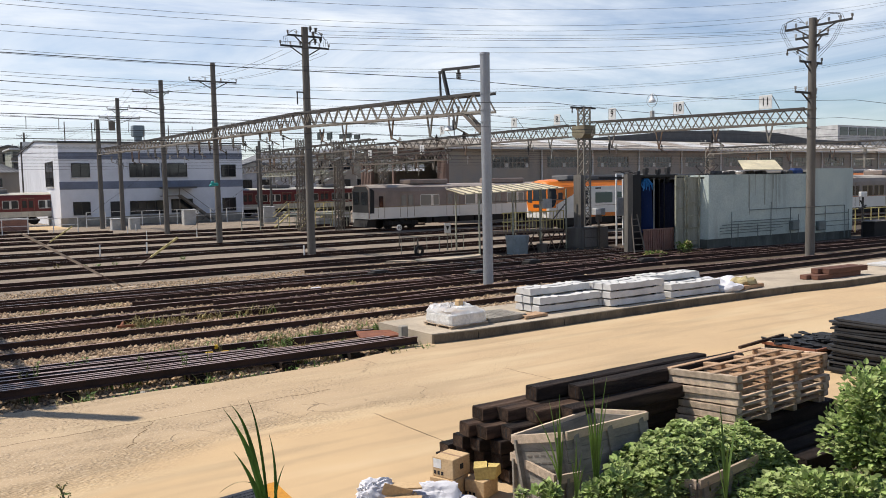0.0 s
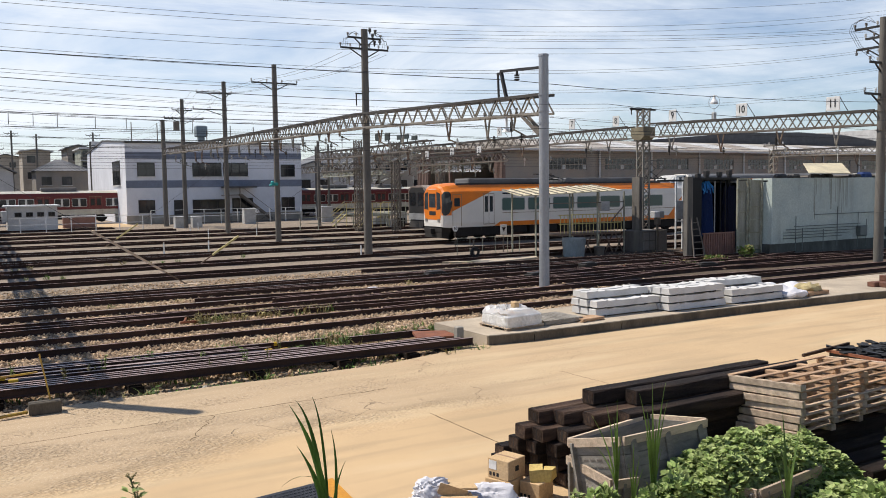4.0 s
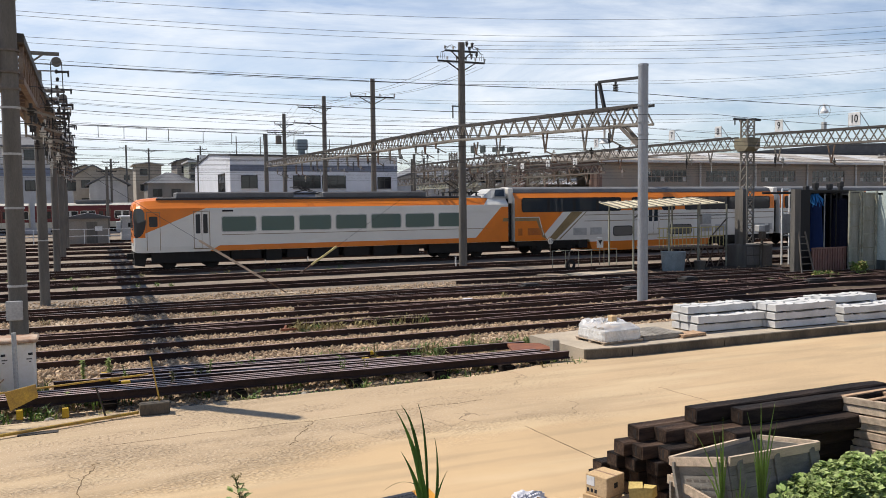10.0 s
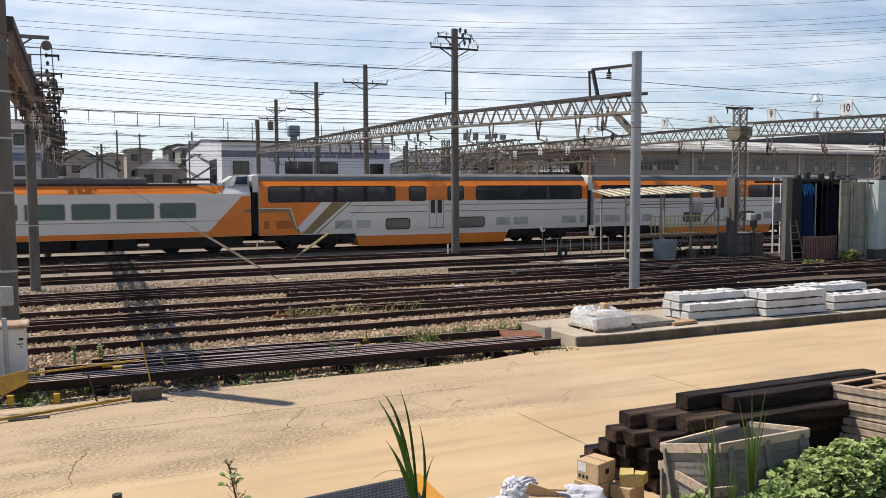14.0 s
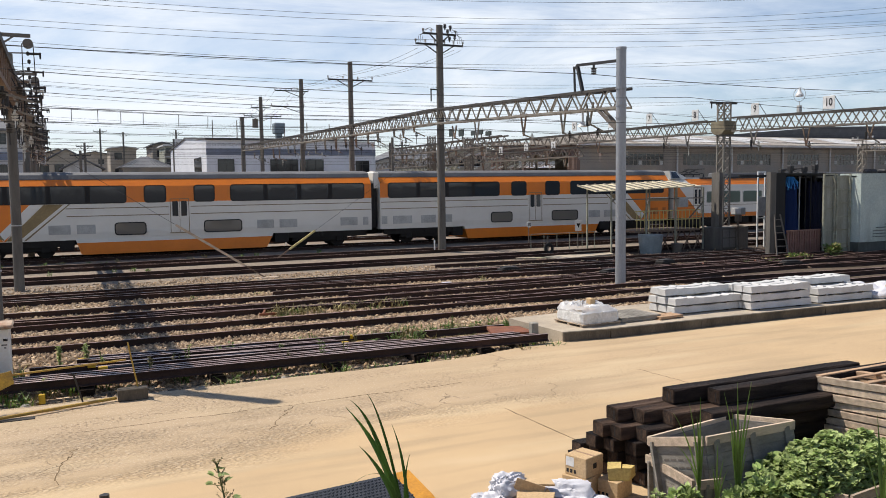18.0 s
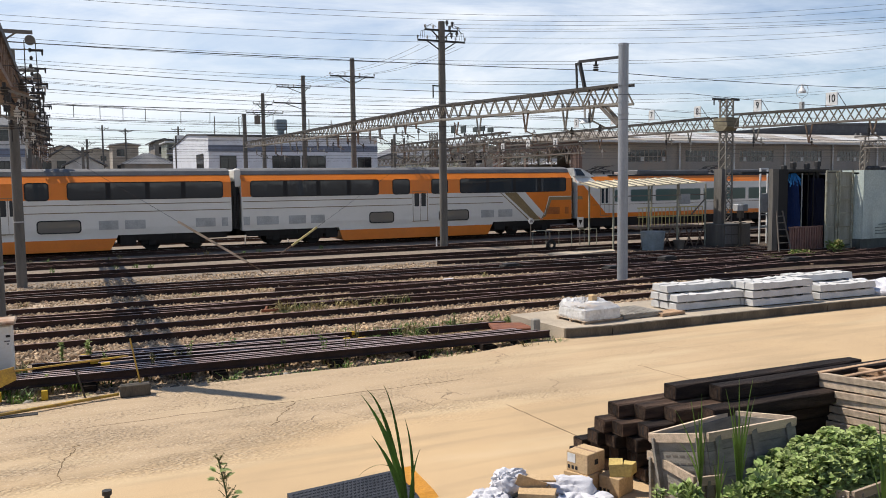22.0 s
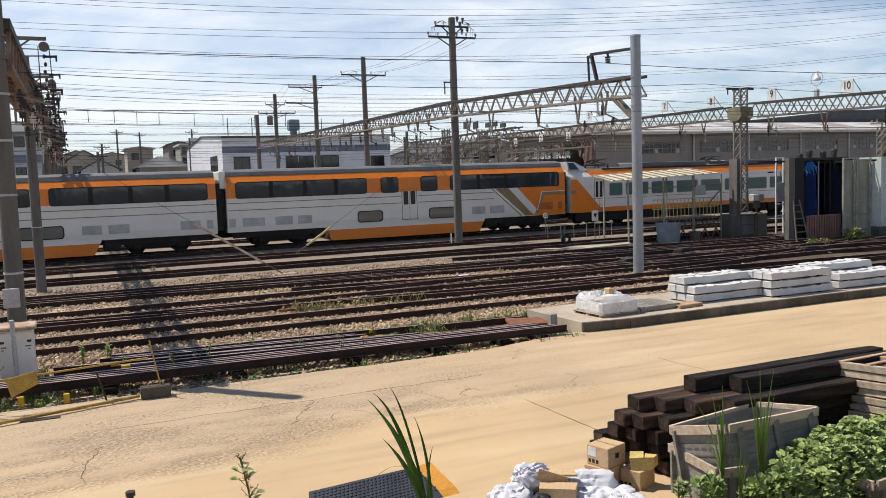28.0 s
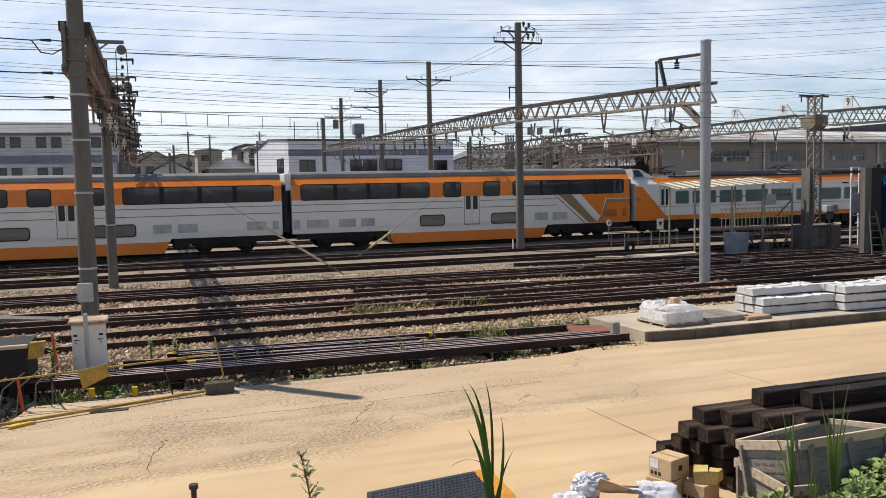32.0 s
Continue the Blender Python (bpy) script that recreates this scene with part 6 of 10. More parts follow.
def wash_plant():
    w = thing("wash_plant", "pale green train wash building with pipes and stained walls", "wash shed")
    X0, XM, X1, Y0, Y1 = 33.25, 41.7, 45.8, 26.2, 31.8
    part("front_wall", Mesh().box(X0, XM, Y0, Y0 + 0.25, 0.55, 3.70), M_WASH, w)
    part("front_wall", Mesh().box(XM, X1, Y0 - 0.04, Y0 + 0.25, 0.45, 3.97), M_WASH, w)
    part("side_wall", Mesh().box(X0, X0 + 0.2, Y0 + 0.25, Y0 + 1.15, 0.0, 3.70), M_WASH, w)
    part("back_wall", Mesh().box(X0 + 0.4, X1, Y1 - 0.25, Y1, 0, 3.7), M_DARK, w)
    part("end_wall", Mesh().box(X1 - 0.3, X1, Y0 + 0.25, Y1 - 0.25, 0, 3.9), M_WASH, w)
    part("base", Mesh().box(X0 - 0.05, X1 + 0.05, Y0 + 0.05, Y0 + 0.5, -0.05, 0.55), M_WASHB, w)
    part("roof", Mesh().box(X0, XM, Y0 + 0.25, Y1, 3.52, 3.6).box(XM, X1, Y0 + 0.25, Y1, 3.8, 3.88), M_SLATE, w)
    flap = [(35.66, Y0 - 0.2, 3.95), (38.94, Y0 - 0.2, 3.93), (40.56, Y0 + 1.4, 4.49), (37.38, Y0 + 1.4, 4.46)]
    part("roof_flap", Mesh().add(flap + [(x, y, z - 0.04) for x, y, z in flap], [(0, 1, 2, 3), (7, 6, 5, 4), (0, 4, 5, 1), (1, 5, 6, 2), (2, 6, 7, 3), (3, 7, 4, 0)]), M_CANVAS, w, "cream sheet propped over the roof")
    for z, a, b in ((1.5, 34.8, 40), (1.36, 34.2, 40.6), (1.22, 34, 39.6), (1.08, 34, 39.1), (0.94, 34, 38.5), (2.05, 36.3, 44.9), (1.62, 42, 45.3), (1.2, 41.8, 45.4), (0.95, 41.8, 45.4)):
        part("pipe", Mesh().tube((a, Y0 - 0.1, z - 0.15), (b, Y0 - 0.1, z - 0.15), 0.02, 0.02, 7), M_PIPEG, w)
    for x, a, b in ((34.9, 0.3, 2.0), (35.4, 0.3, 1.4), (37.0, 0.3, 1.3), (38.1, 0.4, 2.4), (39.8, 0.3, 2.1), (40.5, 0.3, 1.7), (41.3, 0.3, 2.2), (44.9, 0.2, 2.05), (45.3, 0.2, 1.8), (43.0, 0.3, 2.05)):
        part("pipe", Mesh().tube((x, Y0 - 0.1, a - 0.15), (x, Y0 - 0.1, b - 0.15), 0.02, 0.02, 7), M_PIPEG, w)
    rst = random.Random(9)
    for i in range(16):
        x = rst.uniform(36.0, 39.3)
        part("rust_streak", Mesh().box(x, x + rst.uniform(0.02, 0.07), Y0 - 0.004, Y0, 3.68 - rst.uniform(0.6, 2.2), 3.69), M_WASHS, w)
    part("control_box", Mesh().cbox(39.8, 40.4, Y0 - 0.25, Y0, 0.7, 1.2, 0.03), M_PIPEG, w)
    part("control_box", Mesh().cbox(42.2, 42.9, Y0 - 0.25, Y0 - 0.04, 0.6, 1.1, 0.03), M_PIPEG, w)
    for x in (34.4, 35.4, 37, 38.0, 40.3):
        part("roof_motor", Mesh().cbox(x, x + 0.5, Y0 + 0.4, Y0 + 0.9, 3.6, 3.9, 0.08).tube((x - 0.2, Y0 + 0.6, 3.75), (x + 0.1, Y0 + 0.6, 3.75), 0.1, 0.1, 8), M_DARK, w)
    part("tarpaulin", Mesh().cbox(40.8, 41.6, Y0 + 0.3, Y0 + 0.8, 3.6, 4.0, 0.12), M_BRUSH, w, "blue bundled tarpaulin")
    # brush bay at the open end
    part("bay_panel", Mesh().box(29.3, 29.65, 27.75, 28.0, 0, 3.80), M_POLE, w)
    part("bay_panel", Mesh().box(29.8, 30.5, 28.0, 28.2, 0, 3.78), M_BLACK, w)
    rbz = random.Random(17)
    for x, y, m, z, top in ((31.68, 28.8, M_BRUSH, 3.3, 3.62), (33.3, 28.8, M_BRUSHD, 3.4, 3.66), (32.6, 30.2, M_BRUSHD, 3.3, 3.5), (34.4, 30.4, M_BRUSHD, 3.4, 3.6)):
        br = Mesh()
        for i in range(110):
            a = rbz.uniform(0, 6.283)
            r0, r1 = rbz.uniform(0.12, 0.3), rbz.uniform(0.22, 0.36)
            br.tube((x + r0 * math.cos(a), y + r0 * math.sin(a), z - rbz.uniform(0.0, 0.3)), (x + r1 * math.cos(a + 0.1), y + r1 * math.sin(a + 0.1), 0.85 + rbz.uniform(0, 0.25)), 0.022, 0.04, 4)
        part("wash_brush", br, m, w, "hanging blue wash brush")
        if x < 32:
            tf = Mesh()
            for i in range(40):
                a, r1 = rbz.uniform(0, 6.283), rbz.uniform(0.25, 0.46)
                tf.tube((x + 0.1 * math.cos(a), y + 0.1 * math.sin(a), 3.62), (x + r1 * math.cos(a), y + r1 * math.sin(a), rbz.uniform(2.95, 3.3)), 0.02, 0.03, 4)
            part("brush_tuft", tf, M_BRUSHTOP, w, "blue crown of the brush, coloured as sunlit")
        part("brush_shaft", Mesh().tube((x, y, 0.9), (x, y, z + 0.1), 0.06, 0.06, 8), M_DARK, w)
        part("brush_motor", Mesh().tube((x, y, z), (x, y, top + 0.3), 0.14, 0.12, 10).cbox(x - 0.12, x + 0.12, y - 0.12, y + 0.12, top + 0.25, top + 0.5, 0.03), M_DARK, w)
    part("bay_roof", Mesh().prism([(30.55, 28.4), (33.6, 28.4), (36.5, 31.7), (34.0, 31.7)], 3.72, 3.78, axis="z"), M_DARK, w)
    # back, side and floor near black: the bay's inner shade put into colour
    part("bay_back", Mesh().box(33.7, 37.6, 31.4, 31.5, 0, 3.7), M_BLACK, w)
    part("bay_side", Mesh().prism([(30.35, 28.25), (33.7, 31.45), (33.65, 31.5), (30.3, 28.3)], 0, 3.7, axis="z"), M_BLACK, w)
    part("bay_floor", Mesh().prism([(29.9, 27.6), (33.4, 27.6), (37, 31.4), (33.7, 31.4)], -0.03, 0.02, axis="z"), M_UNDER, w)
    part("brush_beam", Mesh().bar((30.6, 28.55, 3.70), (34, 28.55, 3.70), 0.1), M_DARK, w)
    part("brush_beam", Mesh().bar((30.4, 30.8, 3.66), (34, 30.8, 3.66), 0.1), M_DARK, w)
    for x in (31.95, 32.35, 32.7):
        part("water_pipe", Mesh().tube((x, 28.5, 0.9), (x, 28.5, 3.6), 0.03, 0.03, 6), M_VENT if x < 32.1 else M_DARK, w)
    fence = Mesh().box(29.95, 32.0, 27.36, 27.39, 0.15, 1.1)
    for i in range(14):
        fence.box(29.95 + i * 0.155, 30.01 + i * 0.155, 27.31, 27.37, 0.1, 1.13)
    fence.box(29.9, 32.05, 27.32, 27.38, 1.1, 1.17)
    part("splash_fence", fence, M_FENCEBR, w, "red-brown corrugated splash fence")
    rk = Mesh()
    for x, y in ((32.0, 27.15), (32.5, 27.0), (32.6, 26.95), (33.15, 26.7)):
        rk.bar((x, y, -0.05), (x, y, 3.7), 0.07)
    for i in range(6):
        rk.bar((32.6, 26.95, 0.5 + 0.62 * i), (33.15, 26.7, 0.5 + 0.62 * i), 0.05)
        if i % 2 == 0:
            rk.bar((32.0, 27.15, 1.1 + 0.5 * i), (32.5, 27.0, 1.1 + 0.5 * i), 0.05)
    rk.bar((32.0, 27.15, 3.68), (32.5, 27.0, 3.68), 0.07)
    part("rack_frame", rk, M_RACK, w, "pale green-grey steel frame")
    part("sheet_wall", Mesh().prism([(32.62, 27.03), (33.2, 26.78), (33.2, 26.83), (32.62, 27.08)], 0.3, 3.6, axis="z"), M_SHEETW, w, "pale translucent sheet wall")
    part("sheet_wall", Mesh().prism([(32.02, 27.22), (32.56, 27.05), (32.56, 27.08), (32.02, 27.25)], 0.3, 3.6, axis="z"), M_SHEETW, w, "pale translucent sheet wall")
    ldr = thing("step_ladder", "aluminium step ladder leaning at the wash bay", "ladder")
    a0, a1, b0, b1 = Vector((29.3, 27.3, -0.05)), Vector((29.45, 27.65, 1.9)), Vector((29.95, 27.2, -0.05)), Vector((29.8, 27.65, 1.9))
    part("rail", Mesh().bar(a0, a1, 0.05), M_STEEL, ldr)
    part("rail", Mesh().bar(b0, b1, 0.05), M_STEEL, ldr)
    for i in range(6):
        t = (i + 0.7) / 6.5
        part("rung", Mesh().bar(a0.lerp(a1, t), b0.lerp(b1, t), 0.04), M_STEEL, ldr)
    return w


wash_plant()


def wash_shelter():
    s = thing("platform_shelter", "rusty staging platform with a sheet roof and yellow rails", "platform")
    Y0, Y1 = 32.6, 34.6
    for x in (24.1, 26.2, 28.0, 29.8):
        for y in (Y0, Y1):
            part("post", Mesh().bar((x, y, -0.05), (x, y, 3.15), 0.065), M_RACK, s)
    part("roof", Mesh().add([(23.0, Y0 - 0.3, 3.02), (29.4, Y0 - 0.3, 3.22), (30.0, Y1 + 0.6, 3.5), (23.9, Y1 + 0.6, 3.3), (23.0, Y0 - 0.3, 2.98), (29.4, Y0 - 0.3, 3.18), (30.0, Y1 + 0.6, 3.46), (23.9, Y1 + 0.6, 3.26)],
                            [(0, 1, 2, 3), (7, 6, 5, 4), (0, 4, 5, 1), (1, 5, 6, 2), (2, 6, 7, 3), (3, 7, 4, 0)]), M_CANVAS, s, "pale corrugated sheet roof")
    rbs = Mesh()
    for i in range(12):
        x = 23.1 + i * 0.53
        rbs.bar((x, Y0 - 0.32, 3.05 + 0.0165 * i), (x + 0.8, Y1 + 0.58, 3.33 + 0.0165 * i), 0.06, 0.04)
    part("roof_ribs", rbs, M_PALE, s)
    part("deck", Mesh().box(25.6, 29.7, Y0 + 0.1, Y1 - 0.2, 0.95, 1.05), M_RUSTSTEEL, s)
    for z in (2.0, 1.55):
        part("rail", Mesh().bar((25.6, Y0 + 0.1, z), (29.7, Y0 + 0.1, z), 0.05), M_FADEYEL, s)
    for i in range(18):
        part("baluster", Mesh().bar((25.7 + 0.235 * i, Y0 + 0.1, 1.05), (25.7 + 0.235 * i, Y0 + 0.1, 1.98), 0.028), M_FADEYEL, s)
    for i in range(6):
        for a, b in ((25.8, 26.3), (26.3, 25.8)):
            part("brace", Mesh().bar((a + 0.7 * i, Y0 + 0.1, 0), (b + 0.7 * i, Y0 + 0.1, 0.95), 0.05), M_RUSTSTEEL, s)
    part("knee_brace", Mesh().bar((24.1, Y0, 2.5), (24.9, Y0, 3.05), 0.05).bar((29.8, Y0, 2.4), (28.9, Y0, 1.6), 0.05).bar((24.1, Y0, 2.6), (29.8, Y0, 2.6), 0.05), M_STEEL, s)
    part("signal_box", Mesh().cbox(28.2, 28.8, Y0 - 0.05, Y0 + 0.2, 2.15, 2.65, 0.03), M_VENT, s)
    tub = thing("grey_tub", "grey plastic water tub beside staging", "tub", pose(25.9, Y0 - 0.7, -0.05))
    part("body", Mesh().tube((0, 0, 0), (0, 0, 0.95), 0.5, 0.6, 16), M_TUB, tub)
    tub2 = thing("bucket", "small grey metal bucket", "bucket", pose(27.6, Y0 - 0.6, -0.05))
    part("body", Mesh().tube((0, 0, 0), (0, 0, 0.45), 0.22, 0.3, 14), M_STEEL, tub2)
    return s


wash_shelter()
jb = thing("junction_box", "pale grey junction box on a post above a cabinet", "junction box", pose(30.88, 31.3, 0))
part("post", Mesh().bar((0, 0, -0.05), (0, 0, 1.78), 0.09), M_STEEL, jb)
part("box", Mesh().cbox(-0.34, 0.34, -0.18, 0.18, 1.75, 2.1, 0.03), M_VENT, jb)
part("face_plate", Mesh().cbox(-0.3, -0.02, -0.2, -0.18, 1.8, 2.06, 0.006), M_SIGNW, jb)
part("bracket", Mesh().cbox(-0.12, 0.14, -0.14, 0.14, 1.4, 1.75, 0.03).cbox(-0.2, 0.2, -0.2, 0.2, 1.15, 1.2, 0.01), M_STEEL, jb)
eb = thing("equipment_cabinet", "grey block-built equipment housing", "cabinet")
part("body", Mesh().cbox(30.1, 31.9, 31.6, 33.0, -0.1, 1.1, 0.03), M_POLE, eb)
for a, b, c, d in ((30.2, 30.58, 0.1, 0.55), (30.62, 31.0, 0.1, 0.55), (30.2, 30.58, 0.6, 1.0), (30.62, 31.0, 0.6, 1.0), (31.1, 31.85, 0.0, 1.05)):
    part("face_panel", Mesh().box(a, b, 31.575, 31.62, c, d), M_SLATE, eb)
gf = thing("gate_frame", "tall white painted gate frame beside the wash track", "frame")
part("post", Mesh().bar((32.9, 32.0, -0.05), (32.9, 32.0, 3.9), 0.07), M_SIGNW, gf)
part("post", Mesh().bar((33.4, 32.0, -0.05), (33.4, 32.0, 3.9), 0.07), M_SIGNW, gf)
for z in (0.9, 1.5, 3.88):
    part("crossbar", Mesh().bar((32.9, 32.0, z), (33.4, 32.0, z), 0.06), M_SIGNW, gf)
part("sign_plate", Mesh().cbox(32.92, 33.38, 31.95, 31.98, 1.6, 2.6, 0.01), M_SIGNW, gf)
gp = thing("wash_gate_post", "tall grey sheet gate post", "post")
part("panel", Mesh().box(30.2, 30.42, 31.9, 32.45, 0.0, 3.86), M_POLE, gp)


# ---- parked trains ----
def parked_train(name, label, X0, n_cars, yc, low, high, roof, front=False, z_split=1.75, h=3.65, door_gap=4.9, car_len=20.0, z_low=0.85, group="parked trains", win_frame=M_CHROME, stripe=None, unit=M_TROOF):
    out = []
    for c in range(n_cars):
        car = thing(name, label, "train car", pose(X0 + c * (car_len + 0.6), yc, 0.15), group=group)
        m = Mesh()
        prof = [(-1.38, z_low), (-1.40, z_split), (-1.40, 2.95), (-1.34, 3.24), (-0.95, 3.42), (0, h - 0.15), (0.95, 3.42), (1.34, 3.24), (1.40, 2.95), (1.40, z_split), (1.38, z_low)]
        body_shell(m, prof, 0, car_len, [0, 1, 1, 2, 2, 2, 2, 1, 1, 0, 0])
        part("body", m, [low, high, roof], car)
        if stripe:
            part("stripe", Mesh().box(0.4, car_len, -1.408, -1.39, z_split - 0.025, z_split + 0.025), stripe, car)
        x = 2.7 if front else 1.0
        k = 0
        if front and c == 0:
            cd = part("cab_door", Mesh().box(0.72, 0.74, -1.412, -1.39, 0.95, 2.85).box(1.28, 1.3, -1.412, -1.39, 0.95, 2.85), M_LINE, car)
            part("pane", Mesh().prism(poly_rounded(0.82, 1.2, 1.75, 2.6, 0.05), -1.411, -1.395), M_GLASS, cd)
        while x < car_len - 1.2:
            if k % (2 if front else 3) == 0:
                d = Mesh().box(x, x + 0.02, -1.412, -1.39, 0.95, 2.85).box(x + 1.28, x + 1.3, -1.412, -1.39, 0.95, 2.85).box(x + 0.64, x + 0.66, -1.412, -1.39, 0.95, 2.85).box(x, x + 1.3, -1.412, -1.39, 2.83, 2.86)
                dr = part("door", d, M_LINE, car)
                for a in (0.12, 0.76):
                    part("pane", Mesh().prism(poly_rounded(x + a, x + a + 0.42, 1.85, 2.62, 0.05), -1.411, -1.395), M_BLIND if front else M_GLASS, dr)
                x += 1.75
            else:
                w_ = 1.85 if front else 1.45
                side_pane(car, "window", x + (0.15 if front else 0), x + w_, 1.8, 2.6, M_BLIND if front else M_GLASS, -1.405, 0.05, win_frame, (x + 0.3 + w_ / 2,) if front else (x + 0.72,))
                x += w_ + (0.75 if front else 0.3)
            k += 1
        for a in range(2):
            part("roof_unit", Mesh().cbox(4 + a * 8, 7.6 + a * 8, -0.85, 0.85, h - 0.2, h + 0.22, 0.08), unit, car)
        bogie(car, 3.0)
        bogie(car, car_len - 3.0)
        underboxes(car, 5.2, car_len - 5.2, c + 31, 0.35, z_low)
        if front and c == 0:
            fm = Mesh().prism([(-1.25, 1.2), (1.25, 1.2), (1.3, 3.0), (0.9, 3.35), (-0.9, 3.35), (-1.3, 3.0)], -0.05, 0.04, axis="x")
            part("cab_mask", Mesh().prism([(-1.39, 0.9), (1.39, 0.9), (1.405, 2.95), (1.345, 3.25), (0.96, 3.43), (0, h - 0.14), (-0.96, 3.43), (-1.345, 3.25), (-1.405, 2.95)], -0.03, 0.03, axis="x"), high, car)
            part("cab_front", fm, M_BLACK, car, "black cab front")
            part("windscreen", Mesh().prism(poly_rounded(-1.15, -0.2, 1.95, 2.95, 0.06), -0.07, 0, axis="x").prism(poly_rounded(0.2, 1.15, 1.95, 2.95, 0.06), -0.07, 0, axis="x"), M_GLASS, car)
            part("white_front", Mesh().prism(poly_rounded(-1.3, 1.3, 0.86, 1.35, 0.05), -0.08, 0.02, axis="x"), M_ALU, car)
            part("cab_corner", Mesh().prism([(0.0, 1.3), (0.38, 1.3), (0.42, 3.0), (0.1, 3.2)], -1.412, -1.37), M_BLACK, car)
            part("snow_plough", Mesh().prism([(-0.2, 0.25), (0.6, 0.2), (0.7, 0.86), (0, 0.86)], -1.1, 1.1), M_UNDER, car)
        out.append(car)
    return out


parked_train("commuter_car", "taupe and silver commuter train car with a black cab front", 30.45, 3, 56.62, M_TWHITE, M_TAUPE, M_TAUPEL, True, win_frame=M_CHROME, stripe=M_GOLD, unit=M_TAUPE)
parked_train("red_commuter_car", "dark red and cream commuter train car, parked", -46.0, 3, 100.3, M_CREAM, M_RED, M_CREAM, False, 1.45)
parked_train("red_commuter_car", "dark red and cream commuter train car, parked", 35.6, 2, 100.3, M_CREAM, M_RED, M_CREAM, False, 1.45)


# ---- loose things beside the road ----
M_TIMBER = mat("creosoted_timber", (0.036, 0.024, 0.019), 0.88, col2=(0.008, 0.0065, 0.006), scale=2.0, fine=38, bump=0.9, stretch=(0.5, 4, 4), spec=0.25, per_object=0.3, grime=((0.15, 0.105, 0.07), 2.6, (0.35, 2.5, 2.5), 0.57, 0.5))
# browner timber for exposed beams: wear plus sun on the tops, in the colour
M_TIMBERT = mat("brown_sunlit_timber", (0.12, 0.073, 0.05), 0.88, col2=(0.026, 0.018, 0.014), scale=2.0, fine=38, bump=0.9, stretch=(0.5, 4, 4), spec=0.2, grime=((0.23, 0.165, 0.115), 2.6, (0.35, 2.5, 2.5), 0.54, 0.55))
M_PALLETW = mat("weathered_pallet_wood", (0.58, 0.455, 0.33), 0.85, col2=(0.35, 0.27, 0.195), scale=2.5, fine=50, bump=0.4, stretch=(0.6, 5, 5), per_object=0.3)
M_PALLETB = mat("brown_pallet_wood", (0.50, 0.33, 0.20), 0.85, col2=(0.31, 0.195, 0.115), scale=2.5, fine=50, bump=0.4, stretch=(0.6, 5, 5), per_object=0.2)
M_CRATE = mat("grey_crate_wood", (0.30, 0.275, 0.235), 0.88, col2=(0.17, 0.155, 0.13), scale=2.2, fine=55, bump=0.4, stretch=(1, 1, 4), per_object=0.12)
M_CARTON = mat("cardboard", (0.54, 0.385, 0.22), 0.9, col2=(0.50, 0.34, 0.175), scale=3, fine=40, bump=0.1)
M_SACK = mat("white_woven_sack", (0.68, 0.675, 0.70), 0.6, col2=(0.55, 0.545, 0.57), scale=3, fine=60, bump=0.25, stretch=(1, 2, 1), speck=0.12)
M_WRAP = mat("plastic_wrap", (0.72, 0.71, 0.68), 0.28, col2=(0.58, 0.57, 0.54), scale=4, fine=18, bump=0.5, spec=0.6)
M_FILM = mat("clear_plastic_film", (0.86, 0.86, 0.85), 0.2, col2=(0.78, 0.78, 0.77), scale=4, fine=20, bump=0.35, spec=0.6)
M_FILM.node_tree.nodes["Principled BSDF"].inputs["Alpha"].default_value = 0.5
M_MAT = mat("black_rubber_mat", (0.035, 0.036, 0.038), 0.6, col2=(0.02, 0.02, 0.022), scale=3, fine=40, bump=0.3, per_object=0.3)
M_CHECK = mat("dark_tread_plate", (0.06, 0.065, 0.075), 0.55, 0.3, scale=3, fine=30, bump=0.2)
M_RUST = mat("rust_orange_steel", (0.26, 0.095, 0.045), 0.85, col2=(0.16, 0.06, 0.035), scale=3, fine=40, bump=0.3)
M_REDBEAM = mat("red_brown_timber", (0.17, 0.078, 0.05), 0.85, col2=(0.10, 0.048, 0.034), scale=3, fine=40, bump=0.3, stretch=(0.5, 3, 3), per_object=0.2)
M_LEAF = mat("leaf_green", (0.30, 0.385, 0.13), 0.6, col2=(0.19, 0.27, 0.08), scale=4, fine=30, bump=0.05, spec=0.22, island=0.55)
M_LEAFL = mat("light_leaf_green", (0.43, 0.50, 0.205), 0.6, col2=(0.31, 0.385, 0.14), scale=4, fine=30, bump=0.05, spec=0.22, island=0.4)
M_GRASS = mat("grass_green", (0.15, 0.23, 0.045), 0.55, col2=(0.08, 0.14, 0.03), scale=3, fine=30, bump=0.05, spec=0.4, island=0.4)
M_STRAW = mat("dry_grass", (0.34, 0.28, 0.12), 0.8, col2=(0.20, 0.17, 0.07), scale=3, fine=30, bump=0.05, island=0.4)
M_STEM = mat("plant_stem", (0.13, 0.15, 0.05), 0.7, scale=5, fine=30, bump=0.1)


M_RUSTTOP = mat("rusty_cream_lid", (0.50, 0.40, 0.30), 0.8, col2=(0.30, 0.15, 0.08), scale=3, fine=30, bump=0.1)
M_OCHRE = mat("scuffed_ochre_paint", (0.52, 0.33, 0.05), 0.65, col2=(0.30, 0.18, 0.05), scale=5, fine=40, bump=0.1)


